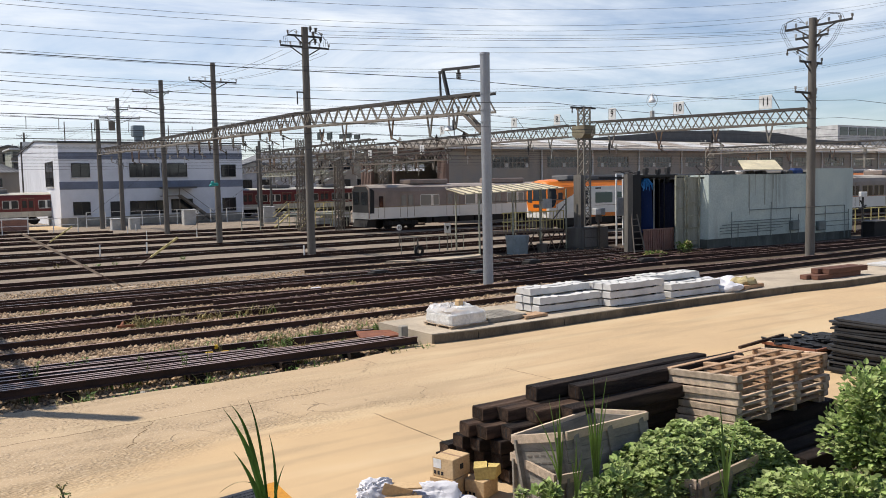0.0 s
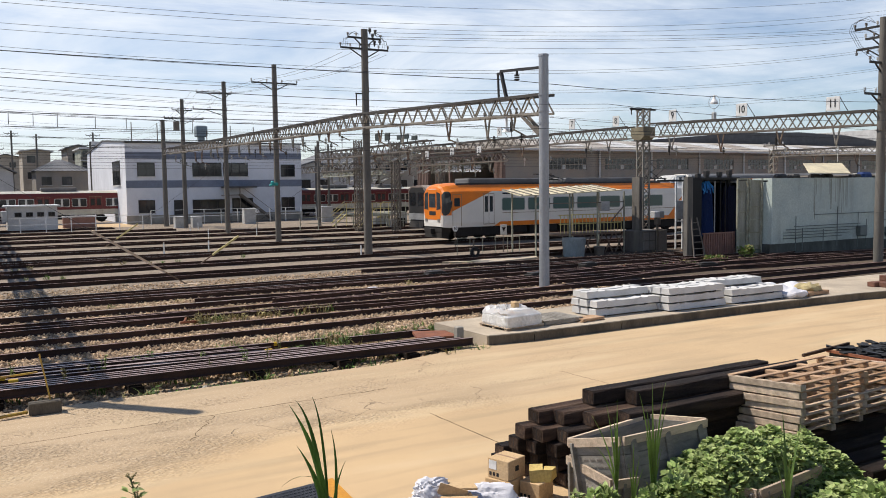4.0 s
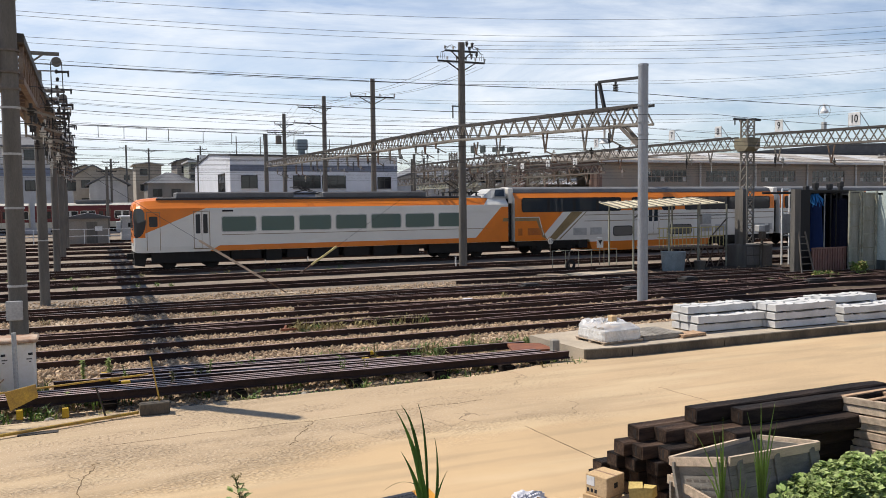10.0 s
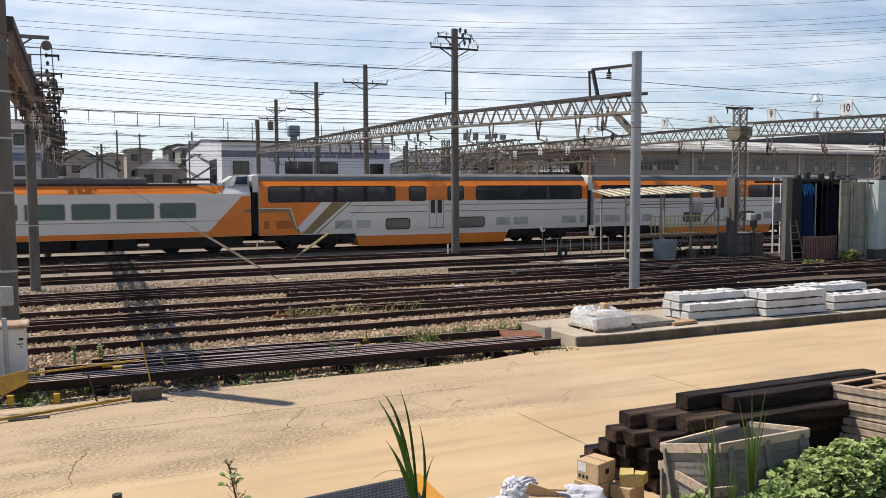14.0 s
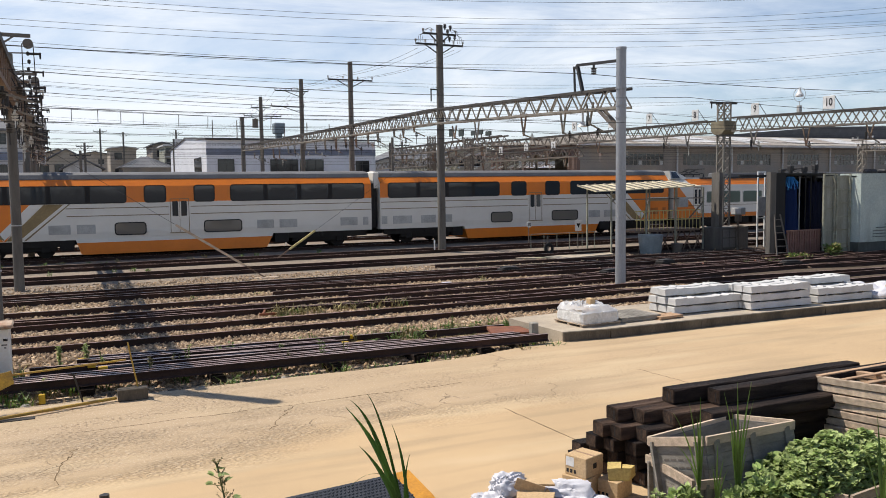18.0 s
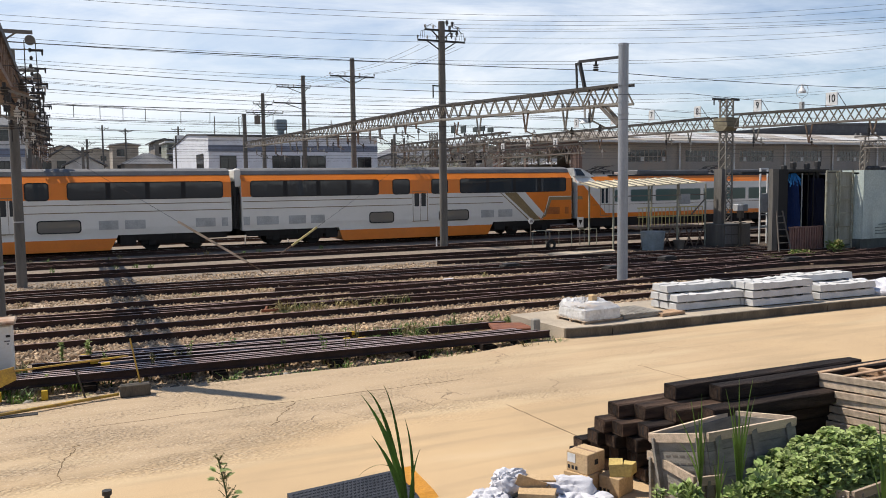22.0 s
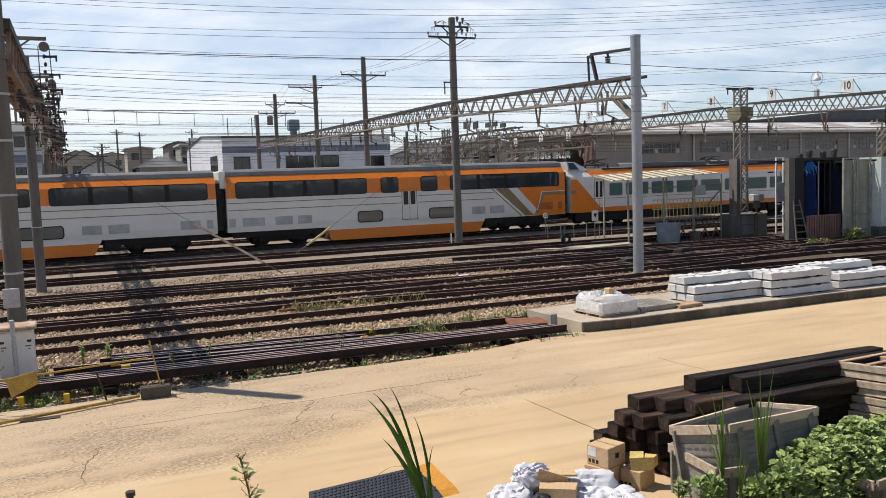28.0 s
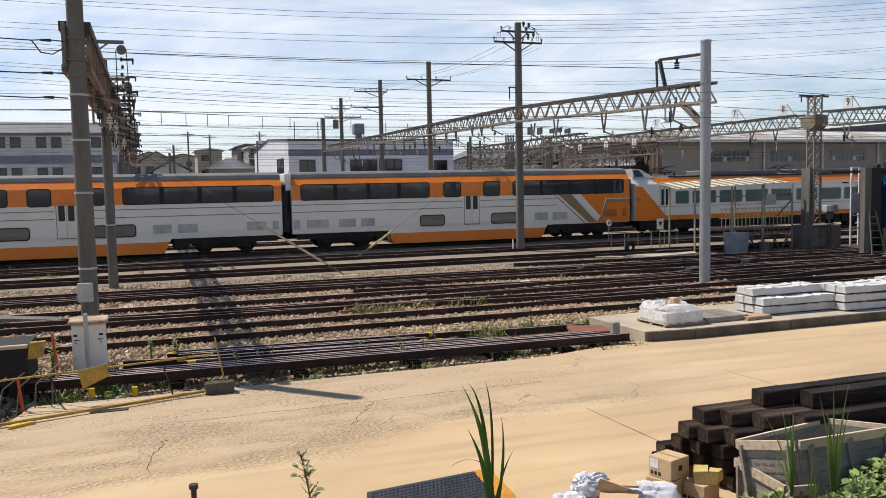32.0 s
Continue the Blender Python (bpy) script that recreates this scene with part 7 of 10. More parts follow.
def build_platform():
    """The low concrete loading slab along the road."""
    p = thing("loading_slab", "low grey concrete loading slab beside the road", "slab", kind="structure")
    m = Mesh()
    front = [(9.76, 14.93), (10.9, 14.80), (13.5, 14.84), (17.6, 14.85), (20.0, 14.80), (22.6, 14.72), (24.9, 14.40), (46, 14.2)]
    m.prism(front + [(46, 17.35), (13.0, 17.4), (9.66, 17.1)], -0.2, 0.21, axis="z")
    part("slab", m, M_SLABTOP, p)
    # kerb strip far darker than the slab: dirt plus its front's shade, painted in
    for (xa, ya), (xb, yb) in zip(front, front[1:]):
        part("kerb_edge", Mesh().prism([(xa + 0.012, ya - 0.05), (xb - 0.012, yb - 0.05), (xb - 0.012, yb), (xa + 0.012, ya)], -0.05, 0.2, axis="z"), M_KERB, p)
    return p


build_platform()


def concrete_sleeper():
    """A pre-stressed concrete sleeper: tapered section, dipped middle."""
    m = Mesh()
    st = [(0, 0.15, 0.15), (0.02, 0.152, 0.16), (0.3, 0.152, 0.162), (0.34, 0.152, 0.176), (0.39, 0.152, 0.150), (0.56, 0.152, 0.150), (0.61, 0.152, 0.174), (0.66, 0.15, 0.158), (0.85, 0.14, 0.142), (1.2, 0.14, 0.142), (1.39, 0.15, 0.158), (1.44, 0.152, 0.174), (1.49, 0.152, 0.150), (1.66, 0.152, 0.150), (1.71, 0.152, 0.176), (1.75, 0.152, 0.162), (2.03, 0.152, 0.16), (2.05, 0.15, 0.15)]
    v = []
    for x, w, h in st:
        v += [(x, -w, 0), (x, w, 0), (x, w * 0.82, h), (x, -w * 0.82, h)]
    f = []
    for i in range(len(st) - 1):
        f += [(4 * i + j, 4 * i + (j + 1) % 4, 4 * i + 4 + (j + 1) % 4, 4 * i + 4 + j) for j in range(4)]
    f += [(0, 1, 2, 3), tuple(4 * len(st) - 4 + j for j in (3, 2, 1, 0))]
    m.add(v, f)
    s = thing("concrete_sleeper", "pale concrete railway sleeper stacked on the slab", "sleeper", group="stacked concrete sleepers", m=m, mats=[M_SLEEPER])
    return s


SLP = concrete_sleeper()
rs = random.Random(11)
first = True
for bx, layers, by, rows in ((13.34, 2, 15.66, 3), (15.42, 3, 15.30, 3), (17.78, 2, 15.32, 4)):
    for k in range(layers):
        for r in range(rows):
            mm = pose(bx + rs.uniform(-0.03, 0.03), by + r * 0.32 + rs.uniform(-0.015, 0.015), 0.24 + k * 0.2, 0, 0, rs.uniform(-1, 1))
            if first:
                SLP.matrix_basis, first = mm, False
            else:
                copy_thing(SLP, mm)
for r in range(2):
    copy_thing(SLP, pose(13.32 + 0.05 * r, 15.98 + 0.34 * r, 0.64, 0, 0, 0.6))
    copy_thing(SLP, pose(17.62 + 0.03 * r, 15.94 + 0.33 * r, 0.64, 0, 0, -0.8))
for bx, y0, levels in ((13.6, 15.56, 3), (15.0, 15.56, 3), (15.65, 15.17, 3), (17.05, 15.17, 3), (18.0, 15.2, 3), (19.4, 15.2, 3)):
    for k in range(levels):
        z = 0.225 + 0.2 * k
        thing("spacer_batten", "dark timber batten between concrete sleepers", "batten", m=Mesh().box(bx, bx + 0.09, y0 + (0.3 if k == 2 and bx < 17.5 and bx not in (15.65, 17.05) else 0.62 if k == 2 and bx not in (15.65, 17.05) else 0), y0 + (1.26 if bx > 17.5 else 0.96), z - 0.015, z + 0.015), mats=[M_TIMBER], group="battens in the sleeper stacks")


def rough_sheet(m, x0, x1, y0, y1, zf, nx, ny, k=0):
    v = [(x0 + (x1 - x0) * i / nx, y0 + (y1 - y0) * j / ny, zf(i / nx, j / ny)) for j in range(ny + 1) for i in range(nx + 1)]
    f = [(j * (nx + 1) + i, j * (nx + 1) + i + 1, (j + 1) * (nx + 1) + i + 1, (j + 1) * (nx + 1) + i) for j in range(ny) for i in range(nx)]
    return m.add(v, f, k)


def wrapped_pallet():
    w = thing("wrapped_load", "white plastic-wrapped load on a wooden pallet", "wrapped load", pose(10.92, 15.66, 0.21, 0, 0, 4))
    for y in (-0.5, -0.04, 0.42):
        part("pallet_bearer", Mesh().cbox(-0.55, 0.55, y, y + 0.09, 0.0, 0.05, 0.005), M_PALLETW, w)
    for i in range(6):
        part("pallet_board", Mesh().cbox(-0.56 + 0.19 * i, -0.41 + 0.19 * i, -0.53, 0.54, 0.05, 0.068, 0.004), M_PALLETW, w)
    n = 56

    def ring_of(z, s, seed, amp):
        out = []
        for i in range(n):
            a = 2 * math.pi * i / n
            c, d = math.cos(a), math.sin(a)
            q = min(1 / max(abs(c), abs(d)), 1.33)
            k = 1 + amp * (noise.noise((c * 2.2, d * 2.2, seed)) + 0.6 * (0.5 - abs(noise.noise((c * 6, d * 6, seed * 1.7)))))
            out.append((0.53 * q * c * s * k, 0.51 * q * d * s * k, z + 0.35 * amp * noise.noise((c * 5, d * 5, seed + 4))))
        return out

    m, v = Mesh(), []
    for j, (z, s, amp) in enumerate(((0.07, 0.985, 0.02), (0.12, 1.0, 0.03), (0.2, 0.99, 0.03), (0.28, 0.985, 0.03), (0.305, 0.965, 0.03), (0.325, 0.90, 0.05))):
        v += ring_of(z, s, 1.0 + 0.35 * j, amp)
    m.add(v, [(k * n + i, k * n + (i + 1) % n, (k + 1) * n + (i + 1) % n, (k + 1) * n + i) for k in range(5) for i in range(n)] + [tuple(5 * n + i for i in range(n))])
    part("wrapped_block", m, M_WRAP, w, "pale block stretched tight in white plastic")
    m, v = Mesh(), []
    for j, (z, s, amp) in enumerate(((0.30, 0.985, 0.04), (0.335, 0.95, 0.06), (0.37, 0.88, 0.12), (0.42, 0.74, 0.2), (0.43, 0.5, 0.26), (0.40, 0.28, 0.26), (0.39, 0.08, 0.2))):
        v += [(x - 0.05 * j / 3, y + 0.04 * j / 3, zz + 0.05 * max(0, y) * j / 3) for x, y, zz in ring_of(z, s, 9.0 + 0.8 * j, amp)]
    m.add(v, [(k * n + i, k * n + (i + 1) % n, (k + 1) * n + (i + 1) % n, (k + 1) * n + i) for k in range(6) for i in range(n)])
    part("loose_film", m, M_FILM, w, "crumpled clear plastic film on top", smooth=True)
    for i in range(4):
        part("packed_board", Mesh().cbox(-0.45 + 0.22 * i, -0.27 + 0.22 * i, -0.42, 0.42, 0.33, 0.345 + 0.02 * (i % 2), 0.005), (M_PALLETW, M_CARTON, M_CONC, M_PALLETW)[i], w)
    part("timber_offcut", Mesh().cbox(0.08, 0.22, -0.02, 0.16, 0.36, 0.55, 0.02), M_CARTON, w, "tan wooden offcut")
    part("cord", Mesh().line([(0.2, 0.1, 0.50), (0.32, 0.06, 0.46), (0.38, -0.05, 0.40), (0.52, -0.12, 0.33)], 0.025, 6), M_SIGNW, w, "loose white cord")
    return w


wrapped_pallet()


def flat_pallet(x, y, z, lx, ly, rot, material, label, nd=7, group="loose pallets", h=0.12):
    p = thing("pallet", label, "pallet", pose(x, y, z, 0, 0, rot), group=group)
    for i in range(nd):
        a = lx * i / nd
        part("deck_board", Mesh().cbox(a + 0.015, a + lx / nd - 0.015, 0, ly, h - 0.02, h, 0.004), material, p)
    for j in (0.0, 0.5, 1.0):
        part("bearer", Mesh().cbox(0, lx, (ly - 0.07) * j, (ly - 0.07) * j + 0.07, 0.02, h - 0.021, 0.005), material, p)
    for j in (0.0, 0.5, 1.0):
        part("foot_board", Mesh().cbox((lx - 0.09) * j, (lx - 0.09) * j + 0.09, 0, ly, 0.0, 0.019, 0.004), material, p)
    return p


flat_pallet(11.55, 15.2, 0.21, 1.15, 1.0, 2, M_CRATE, "flat grey wooden pallet on the slab", 8)
flat_pallet(12.55, 15.08, 0.21, 0.75, 0.4, 6, M_PALLETB, "small brown pallet piece beside sleepers", 3, h=0.08)
wb = thing("white_bale", "white crumpled plastic bale on the slab", "bale")
bm_ = Mesh()
bm_.ball((20.75, 16.1, 0.30), 0.42, 30, 0.42)
bm_.v = [(20.75 + (x - 20.75) * q_, 16.1 + (y - 16.1) * q_, z) for x, y, z in bm_.v for q_ in [min(1.3, 0.46 / max(abs(x - 20.75), abs(y - 16.1), 0.2))]]
bm_.v = [(x * 1 + 0.08 * noise.noise((x * 3, y * 3, z * 3)), y + 0.08 * noise.noise((x * 3, z * 4, y * 2)), max(0.21, z + 0.12 * noise.noise((x * 4, y * 4, z * 4)))) for x, y, z in bm_.v]
part("plastic", bm_, M_SACK, wb)
copy_thing(wb, pose(0.72, -0.25, 0))
copy_thing(wb, pose(-0.45, -0.75, 0))
flat_pallet(20.75, 15.0, 0.21, 1.0, 0.8, 4, M_PALLETB, "yellow-brown pallet beside plastic bales", 6)
M_TARP = mat("straw_yellow_sheet", (0.44, 0.36, 0.18), 0.75, col2=(0.28, 0.23, 0.12), scale=5, fine=25, bump=0.4)
ym = Mesh()
ym.ball((21.2, 15.4, 0.36), 0.38, 20, 0.4)
ym.v = [(x + 0.1 * noise.noise((x * 5, y * 5, z * 5)), y + 0.1 * noise.noise((x * 5, z * 6, y * 4)), max(0.332, z + 0.12 * noise.noise((x * 7, y * 7, z * 7)))) for x, y, z in ym.v]
thing("yellow_sheet", "crumpled straw-yellow sheet on a pallet", "sheet", m=ym, mats=[M_TARP])
for x0, x1, y0, z0, h in ((24.35, 26.6, 14.95, 0.21, 0.15), (24.2, 26.5, 15.24, 0.21, 0.15), (24.9, 26.95, 14.9, 0.362, 0.17), (24.75, 26.9, 15.2, 0.362, 0.17)):
    thing("rusty_beam", "rust-red timber beam stacked on the slab", "beam", pose(x0, y0, z0, 0, 0, -3), group="rust-red beams", m=Mesh().cbox(0, x1 - x0, 0, 0.26, 0, h, 0.012), mats=[M_REDBEAM])
thing("white_board", "white board lying on the slab", "board", m=Mesh().cbox(29.6, 31.0, 15.4, 16.3, 0.21, 0.31, 0.02), mats=[M_SLEEPER])


# ---- stored rails on timbers ----
# rail heads coloured paler and pinkish to give the highlight lines
M_STORETOP = mat("glint_rail_head", (0.46, 0.35, 0.315), 0.45, 0.5, col2=(0.24, 0.15, 0.12), scale=0.7, fine=20, bump=0.05)
M_BARBLUE = mat("blue_black_coating", (0.012, 0.016, 0.03), 0.35, col2=(0.008, 0.01, 0.016), scale=3, fine=40, bump=0.1, spec=0.6)


def stored_rails():
    rr = random.Random(21)
    lay = [(-14, 15.62, 9.38, 14.93, 0.06), (-14, 15.80, 9.2, 15.12, 0.05), (-12, 15.98, 9.0, 15.45, 0.03), (-13, 16.1, 8.95, 15.6, 0.03),
           (0.5, 16.2, 6.9, 15.76, 0.03), (0.55, 16.42, 6.4, 15.95, 0.04), (-0.6, 16.62, 5.9, 16.12, 0.03), (0.4, 16.8, 5.4, 16.45, 0.04), (0.2, 17.02, 5.2, 16.66, 0.03), (0.35, 17.22, 5.6, 16.9, 0.04), (7.2, 16.92, 9.35, 16.8, -0.02), (2.5, 17.35, 6.9, 17.15, -0.03)]
    for xa, ya, xb, yb, z in lay:
        k = 5
        pts = [(xa + (xb - xa) * i / k, ya + (yb - ya) * i / k + (rr.uniform(-0.025, 0.025) if 0 < i < k else 0)) for i in range(k + 1)]
        thing("stored_rail", "rusty old rail lying in storage beside the road", "rail", group="stored rails", m=rail_mesh(pts, z), mats=[M_RAIL, M_STORETOP])
    for xa, ya, xb, yb in ((0.3, 17.12, 5.62, 16.98), (0.62, 16.12, 5.6, 16.22), (0.45, 16.52, 5.3, 16.3), (-2.6, 15.72, 0.1, 15.66)):
        pb = thing("insulated_bar", "black coated bar with yellow clamped ends", "bar", group="black coated bars")
        part("bar", Mesh().tube((xa, ya, 0.14), (xb, yb, 0.14), 0.035, 0.035, 8), M_BARBLUE, pb)
        for x, y in ((xa, ya), (xb, yb)):
            part("yellow_clamp", Mesh().cbox(x - 0.08, x + 0.08, y - 0.04, y + 0.04, 0.10, 0.18, 0.01), M_YELLOW, pb)
    for x in (-11, -8, -5, -2.5, 0.2, 2.4, 4.6, 6.4, 7.9, 8.8):
        thing("bearer_timber", "dark timber bearer under stored rails", "timber", group="rail bearers", m=Mesh().cbox(x, x + 0.24, 14.98 + max(0, (6 - x) * 0.045), 16.0 + (1.1 if 0 < x < 6 else 0), -0.2, -0.01, 0.02), mats=[M_TIMBER])
    for x, y in ((-0.62, 14.72), (-1.3, 14.9)):
        thing("yellow_clamp", "small yellow painted rail clamp", "clamp", group="yellow clamps", m=Mesh().cbox(x + 0.2, x + 0.3, y - 0.03, y + 0.03, -0.06, 0.1, 0.01), mats=[M_YELLOW])
    thing("rust_plate", "rust-orange scrap plate by the slab end", "scrap", m=Mesh().prism([(8.6, 16.0), (9.5, 15.7), (9.6, 16.5), (8.9, 16.8)], 0.06, 0.12, axis="z"), mats=[M_RUST])
    thing("concrete_offcut", "pale concrete offcut leaning at the slab", "offcut", m=Mesh().cbox(9.38, 9.55, 15.55, 15.72, -0.12, 0.34, 0.02), mats=[M_CONC])
    rk = random.Random(5)
    for i in range(70):
        x = -6 + i * 0.225 + rk.uniform(-0.12, 0.12)
        s = rk.choice((0.03, 0.04, 0.05, 0.07, 0.1)) * rk.uniform(0.7, 1.2)
        at = pose(x, 14.55 + rk.uniform(-0.05, 0.12), -0.13, rk.uniform(-25, 25), rk.uniform(-25, 25), rk.uniform(0, 90))
        thing("rubble_block", "lump of broken stone at the road edge", "rubble", at, group="rubble at the road edge", m=Mesh().cbox(-s, s, -s * 0.7, s * 0.7, 0, s * 1.1, s * 0.3, top=0.75), mats=[M_KERB if i % 3 else M_CONC])


stored_rails()


# ---- signal cabinet, barrier and cart by the gantry pole ----
M_CABIN = mat("warm_white_cabinet_paint", (0.88, 0.84, 0.76), 0.5, col2=(0.80, 0.75, 0.66), scale=2, fine=30, bump=0.03, grime=((0.45, 0.36, 0.27), 1.5, (1, 1, 0.4), 0.56, 0.5))


def cabinet_and_barrier():
    c = thing("signal_cabinet", "white steel signal cabinet with a rusty top", "cabinet")
    part("body", Mesh().cbox(-1.43, -0.87, 16.2, 16.7, 0.10, 1.0, 0.02), M_CABIN, c)
    part("top", Mesh().cbox(-1.48, -0.81, 16.1, 16.78, 1.0, 1.07, 0.02), M_RUSTTOP, c)
    part("door", Mesh().cbox(-1.4, -0.9, 16.185, 16.2, 0.16, 0.97, 0.004), M_CABIN, c)
    for x0, z0 in ((-1.39, 0.70), (-1.38, 0.65), (-1.0, 0.70), (-0.96, 0.65)):
        part("stencil_bar", Mesh().box(x0, x0 + (0.09 if z0 > 0.68 else 0.035), 16.18, 16.186, z0, z0 + 0.022), M_STEEL, c)
    part("hinge", Mesh().box(-0.97, -0.9, 16.17, 16.19, 0.78, 0.82), M_DARK, c)
    part("hinge", Mesh().box(-1.4, -1.33, 16.17, 16.19, 0.78, 0.82), M_DARK, c)
    part("leg", Mesh().box(-1.4, -1.32, 16.25, 16.7, -0.2, 0.1), M_DARK, c)
    part("leg", Mesh().box(-0.98, -0.9, 16.25, 16.7, -0.2, 0.1), M_DARK, c)
    thing("conduit_pipe", "pale plastic conduit pipe up the pole", "pipe", m=Mesh().tube((-1.15, 15.95, -0.15), (-1.17, 15.95, 1.22), 0.04, 0.04, 10), mats=[M_VENT])
    thing("pole_collar_box", "grey sheet box on the gantry pole", "box", m=Mesh().cbox(-1.36, -1.08, 17.0, 17.06, 1.3, 1.66, 0.01), mats=[M_VENT])
    b = thing("yellow_barrier", "low barrier of yellow poles standing on a concrete block", "barrier")
    part("block", Mesh().cbox(0.74, 1.2, 14.0, 14.2, 0, 0.19, 0.012), M_KERB, b, "dirty grey concrete block")
    part("post", Mesh().tube((1.06, 14.15, 0.15), (0.93, 14.2, 0.92), 0.013, 0.013, 8), M_OCHRE, b)
    part("bar", Mesh().tube((0.9, 14.3, 0.62), (-3.6, 14.0, 0.48), 0.016, 0.016, 8), M_OCHRE, b)
    part("ground_bar", Mesh().tube((0.72, 14.1, 0.05), (-2.2, 13.25, 0.05), 0.026, 0.026, 8), M_OCHRE, b)
    part("plate", Mesh().add([(-1.19, 14.13, 0.56), (-0.76, 14.16, 0.64), (-0.73, 14.14, 0.44), (-1.12, 14.12, 0.27), (-1.19, 14.15, 0.56), (-0.76, 14.18, 0.64), (-0.73, 14.16, 0.44), (-1.12, 14.14, 0.27)],
                             [(0, 1, 2, 3), (7, 6, 5, 4), (0, 4, 5, 1), (1, 5, 6, 2), (2, 6, 7, 3), (3, 7, 4, 0)]), M_OCHRE, b, "scuffed ochre-yellow plate")
    for x in (-1.6, 0.1):
        part("prop", Mesh().tube((x, 14.2, 0.5), (x + 0.15, 14.35, -0.1), 0.015, 0.015, 6), M_DARK, b)
    cart = thing("steel_skip", "dark steel skip with a yellow painted edge", "skip")
    part("body", Mesh().box(-5.5, -2.0, 14.9, 16.2, 0.25, 0.86), M_UNDER, cart)
    part("edge", Mesh().prism([(-2.0, 0.66), (-1.78, 0.68), (-1.72, 0.94), (-1.96, 0.93)], 14.95, 15.08), M_OCHRE, cart)
    part("rim", Mesh().cbox(-5.5, -1.98, 14.85, 14.95, 0.86, 0.92, 0.01), M_PALLETW, cart)
    part("leg", Mesh().box(-2.3, -2.1, 15.0, 15.2, -0.2, 0.26), M_UNDER, cart)
    part("leg", Mesh().box(-5.3, -5.1, 15.0, 15.2, -0.2, 0.26), M_UNDER, cart)
    st = thing("red_marker_post", "thin orange-red marker post", "post", m=Mesh().tube((-1.99, 14.2, -0.14), (-2.05, 14.2, 0.5), 0.025, 0.022, 8), mats=[mat("orange_red_paint", (0.55, 0.09, 0.02), 0.6, scale=4, fine=40)], group="marker posts")
    copy_thing(st, pose(0.42, 0.9, 0.55))
    thing("marker_plate", "yellow triangular plate on the road edge", "plate", m=Mesh().prism([(-2.05, 13.1), (-1.72, 13.3), (-1.98, 13.5)], 0.0, 0.04, axis="z"), mats=[M_YELLOW])
    for i in range(5):
        a = 0.5 * i
        thing("bent_rod", "bent rusty steel rod in weeds", "rod", group="bent rods", m=Mesh().line([(-2.6 + a * 0.5, 14.0 + 0.1 * i, -0.1), (-2.5 + a * 0.45, 14.1 + 0.1 * i, 0.35), (-2.2 + a * 0.5, 14.2, 0.55 + 0.05 * i)], 0.012, 5), mats=[M_RUSTSTEEL])
    thing("drain_plate", "dark steel plate on the road edge", "plate", m=Mesh().box(-1.0, -0.45, 13.55, 13.7, 0.0, 0.012), mats=[M_DARK])


cabinet_and_barrier()


# ---- guys, stop signs, small posts in the yard ----
def guy_guard(base, top, guard_len, material, label):
    b, t = Vector(base), Vector(top)
    d = (t - b).normalized()
    g = thing("guy_wire", label, "guy wire")
    part("wire", Mesh().line([b, t], 0.007, 5), M_WIRE, g)
    part("guard", Mesh().bar(b + d * 0.9, b + d * (0.9 + guard_len), 0.085), material, g)
    part("rod", Mesh().bar(b, b + d * 0.95, 0.05), M_RUSTSTEEL, g)
    part("anchor", Mesh().cbox(b.x - 0.45, b.x + 0.45, b.y - 0.12, b.y + 0.12, -0.12, 0.03, 0.02), M_PALLETW, g)
    return g


guy_guard((7.0, 30.95, 0.0), (-1.2, 31.3, 5.4), 2.9, M_PALLETW, "guy wire with a long weathered guard on a timber anchor")
guy_guard((9.0, 38.0, 0.0), (17.6, 38.2, 5.7), 1.5, M_FADEYEL, "guy wire with a yellow guard strip")
guy_guard((7.4, 55.0, 0.0), (18.0, 55.2, 7.3), 1.6, M_FADEYEL, "guy wire with a yellow guard strip")


def limit_sign(x, y, h, txt, square=False):
    s = thing("stop_sign", "small white %s sign on a thin post" % ("square" if square else "round"), "sign", pose(x, y, 0), group="track signs")
    part("post", Mesh().tube((0, 0, -0.1), (0, 0, h), 0.025, 0.025, 8), M_STEEL, s)
    if square:
        part("plate", Mesh().cbox(-0.2, 0.2, -0.05, -0.02, h - 0.1, h + 0.45, 0.01), M_SIGNW, s)
        part("mark", Mesh().prism([(-0.12, h + 0.3), (0.12, h + 0.3), (0, h + 0.05)], -0.056, -0.05), M_BLACK, s)
    else:
        part("plate", Mesh().tube((0, -0.05, h), (0, -0.02, h), 0.17, 0.17, 18), M_SIGNW, s)
        cu = bpy.data.curves.new("digits", "FONT")
        cu.body, cu.size, cu.align_x, cu.align_y, cu.extrude, cu.offset = txt, 0.24, "CENTER", "CENTER", 0.003, 0.003
        d = new("number", cu)
        d.data.materials.append(M_BLACK)
        d.parent = s
        d.matrix_basis = pose(0, -0.056, h, 90, 0, 0)
    return s


limit_sign(24.1, 40.3, 1.12, "10")
limit_sign(24.9, 36.6, 1.0, "", True)
limit_sign(22.5, 72, 1.6, "7")
rails_y = thing("yellow_railing", "low faded yellow railing beside the wash track", "railing")
for i in range(6):
    part("post", Mesh().tube((20.9 + 0.75 * i, 34.75, -0.05), (20.9 + 0.75 * i, 34.75, 0.95), 0.016, 0.016, 7), M_RACK, rails_y)
part("top_rail", Mesh().tube((20.9, 34.75, 0.95), (24.65, 34.75, 0.95), 0.016, 0.016, 7), M_RACK, rails_y)
hr = thing("hose_reel", "dark hose reel on a stand", "hose reel", pose(21.4, 33.9, 0))
hm = Mesh()
for r in (0.24, 0.2, 0.16):
    hm.line([(r * math.cos(a), 0, 0.30 + r * math.sin(a)) for a in [2 * math.pi * i / 18 for i in range(19)]], 0.035, 6)
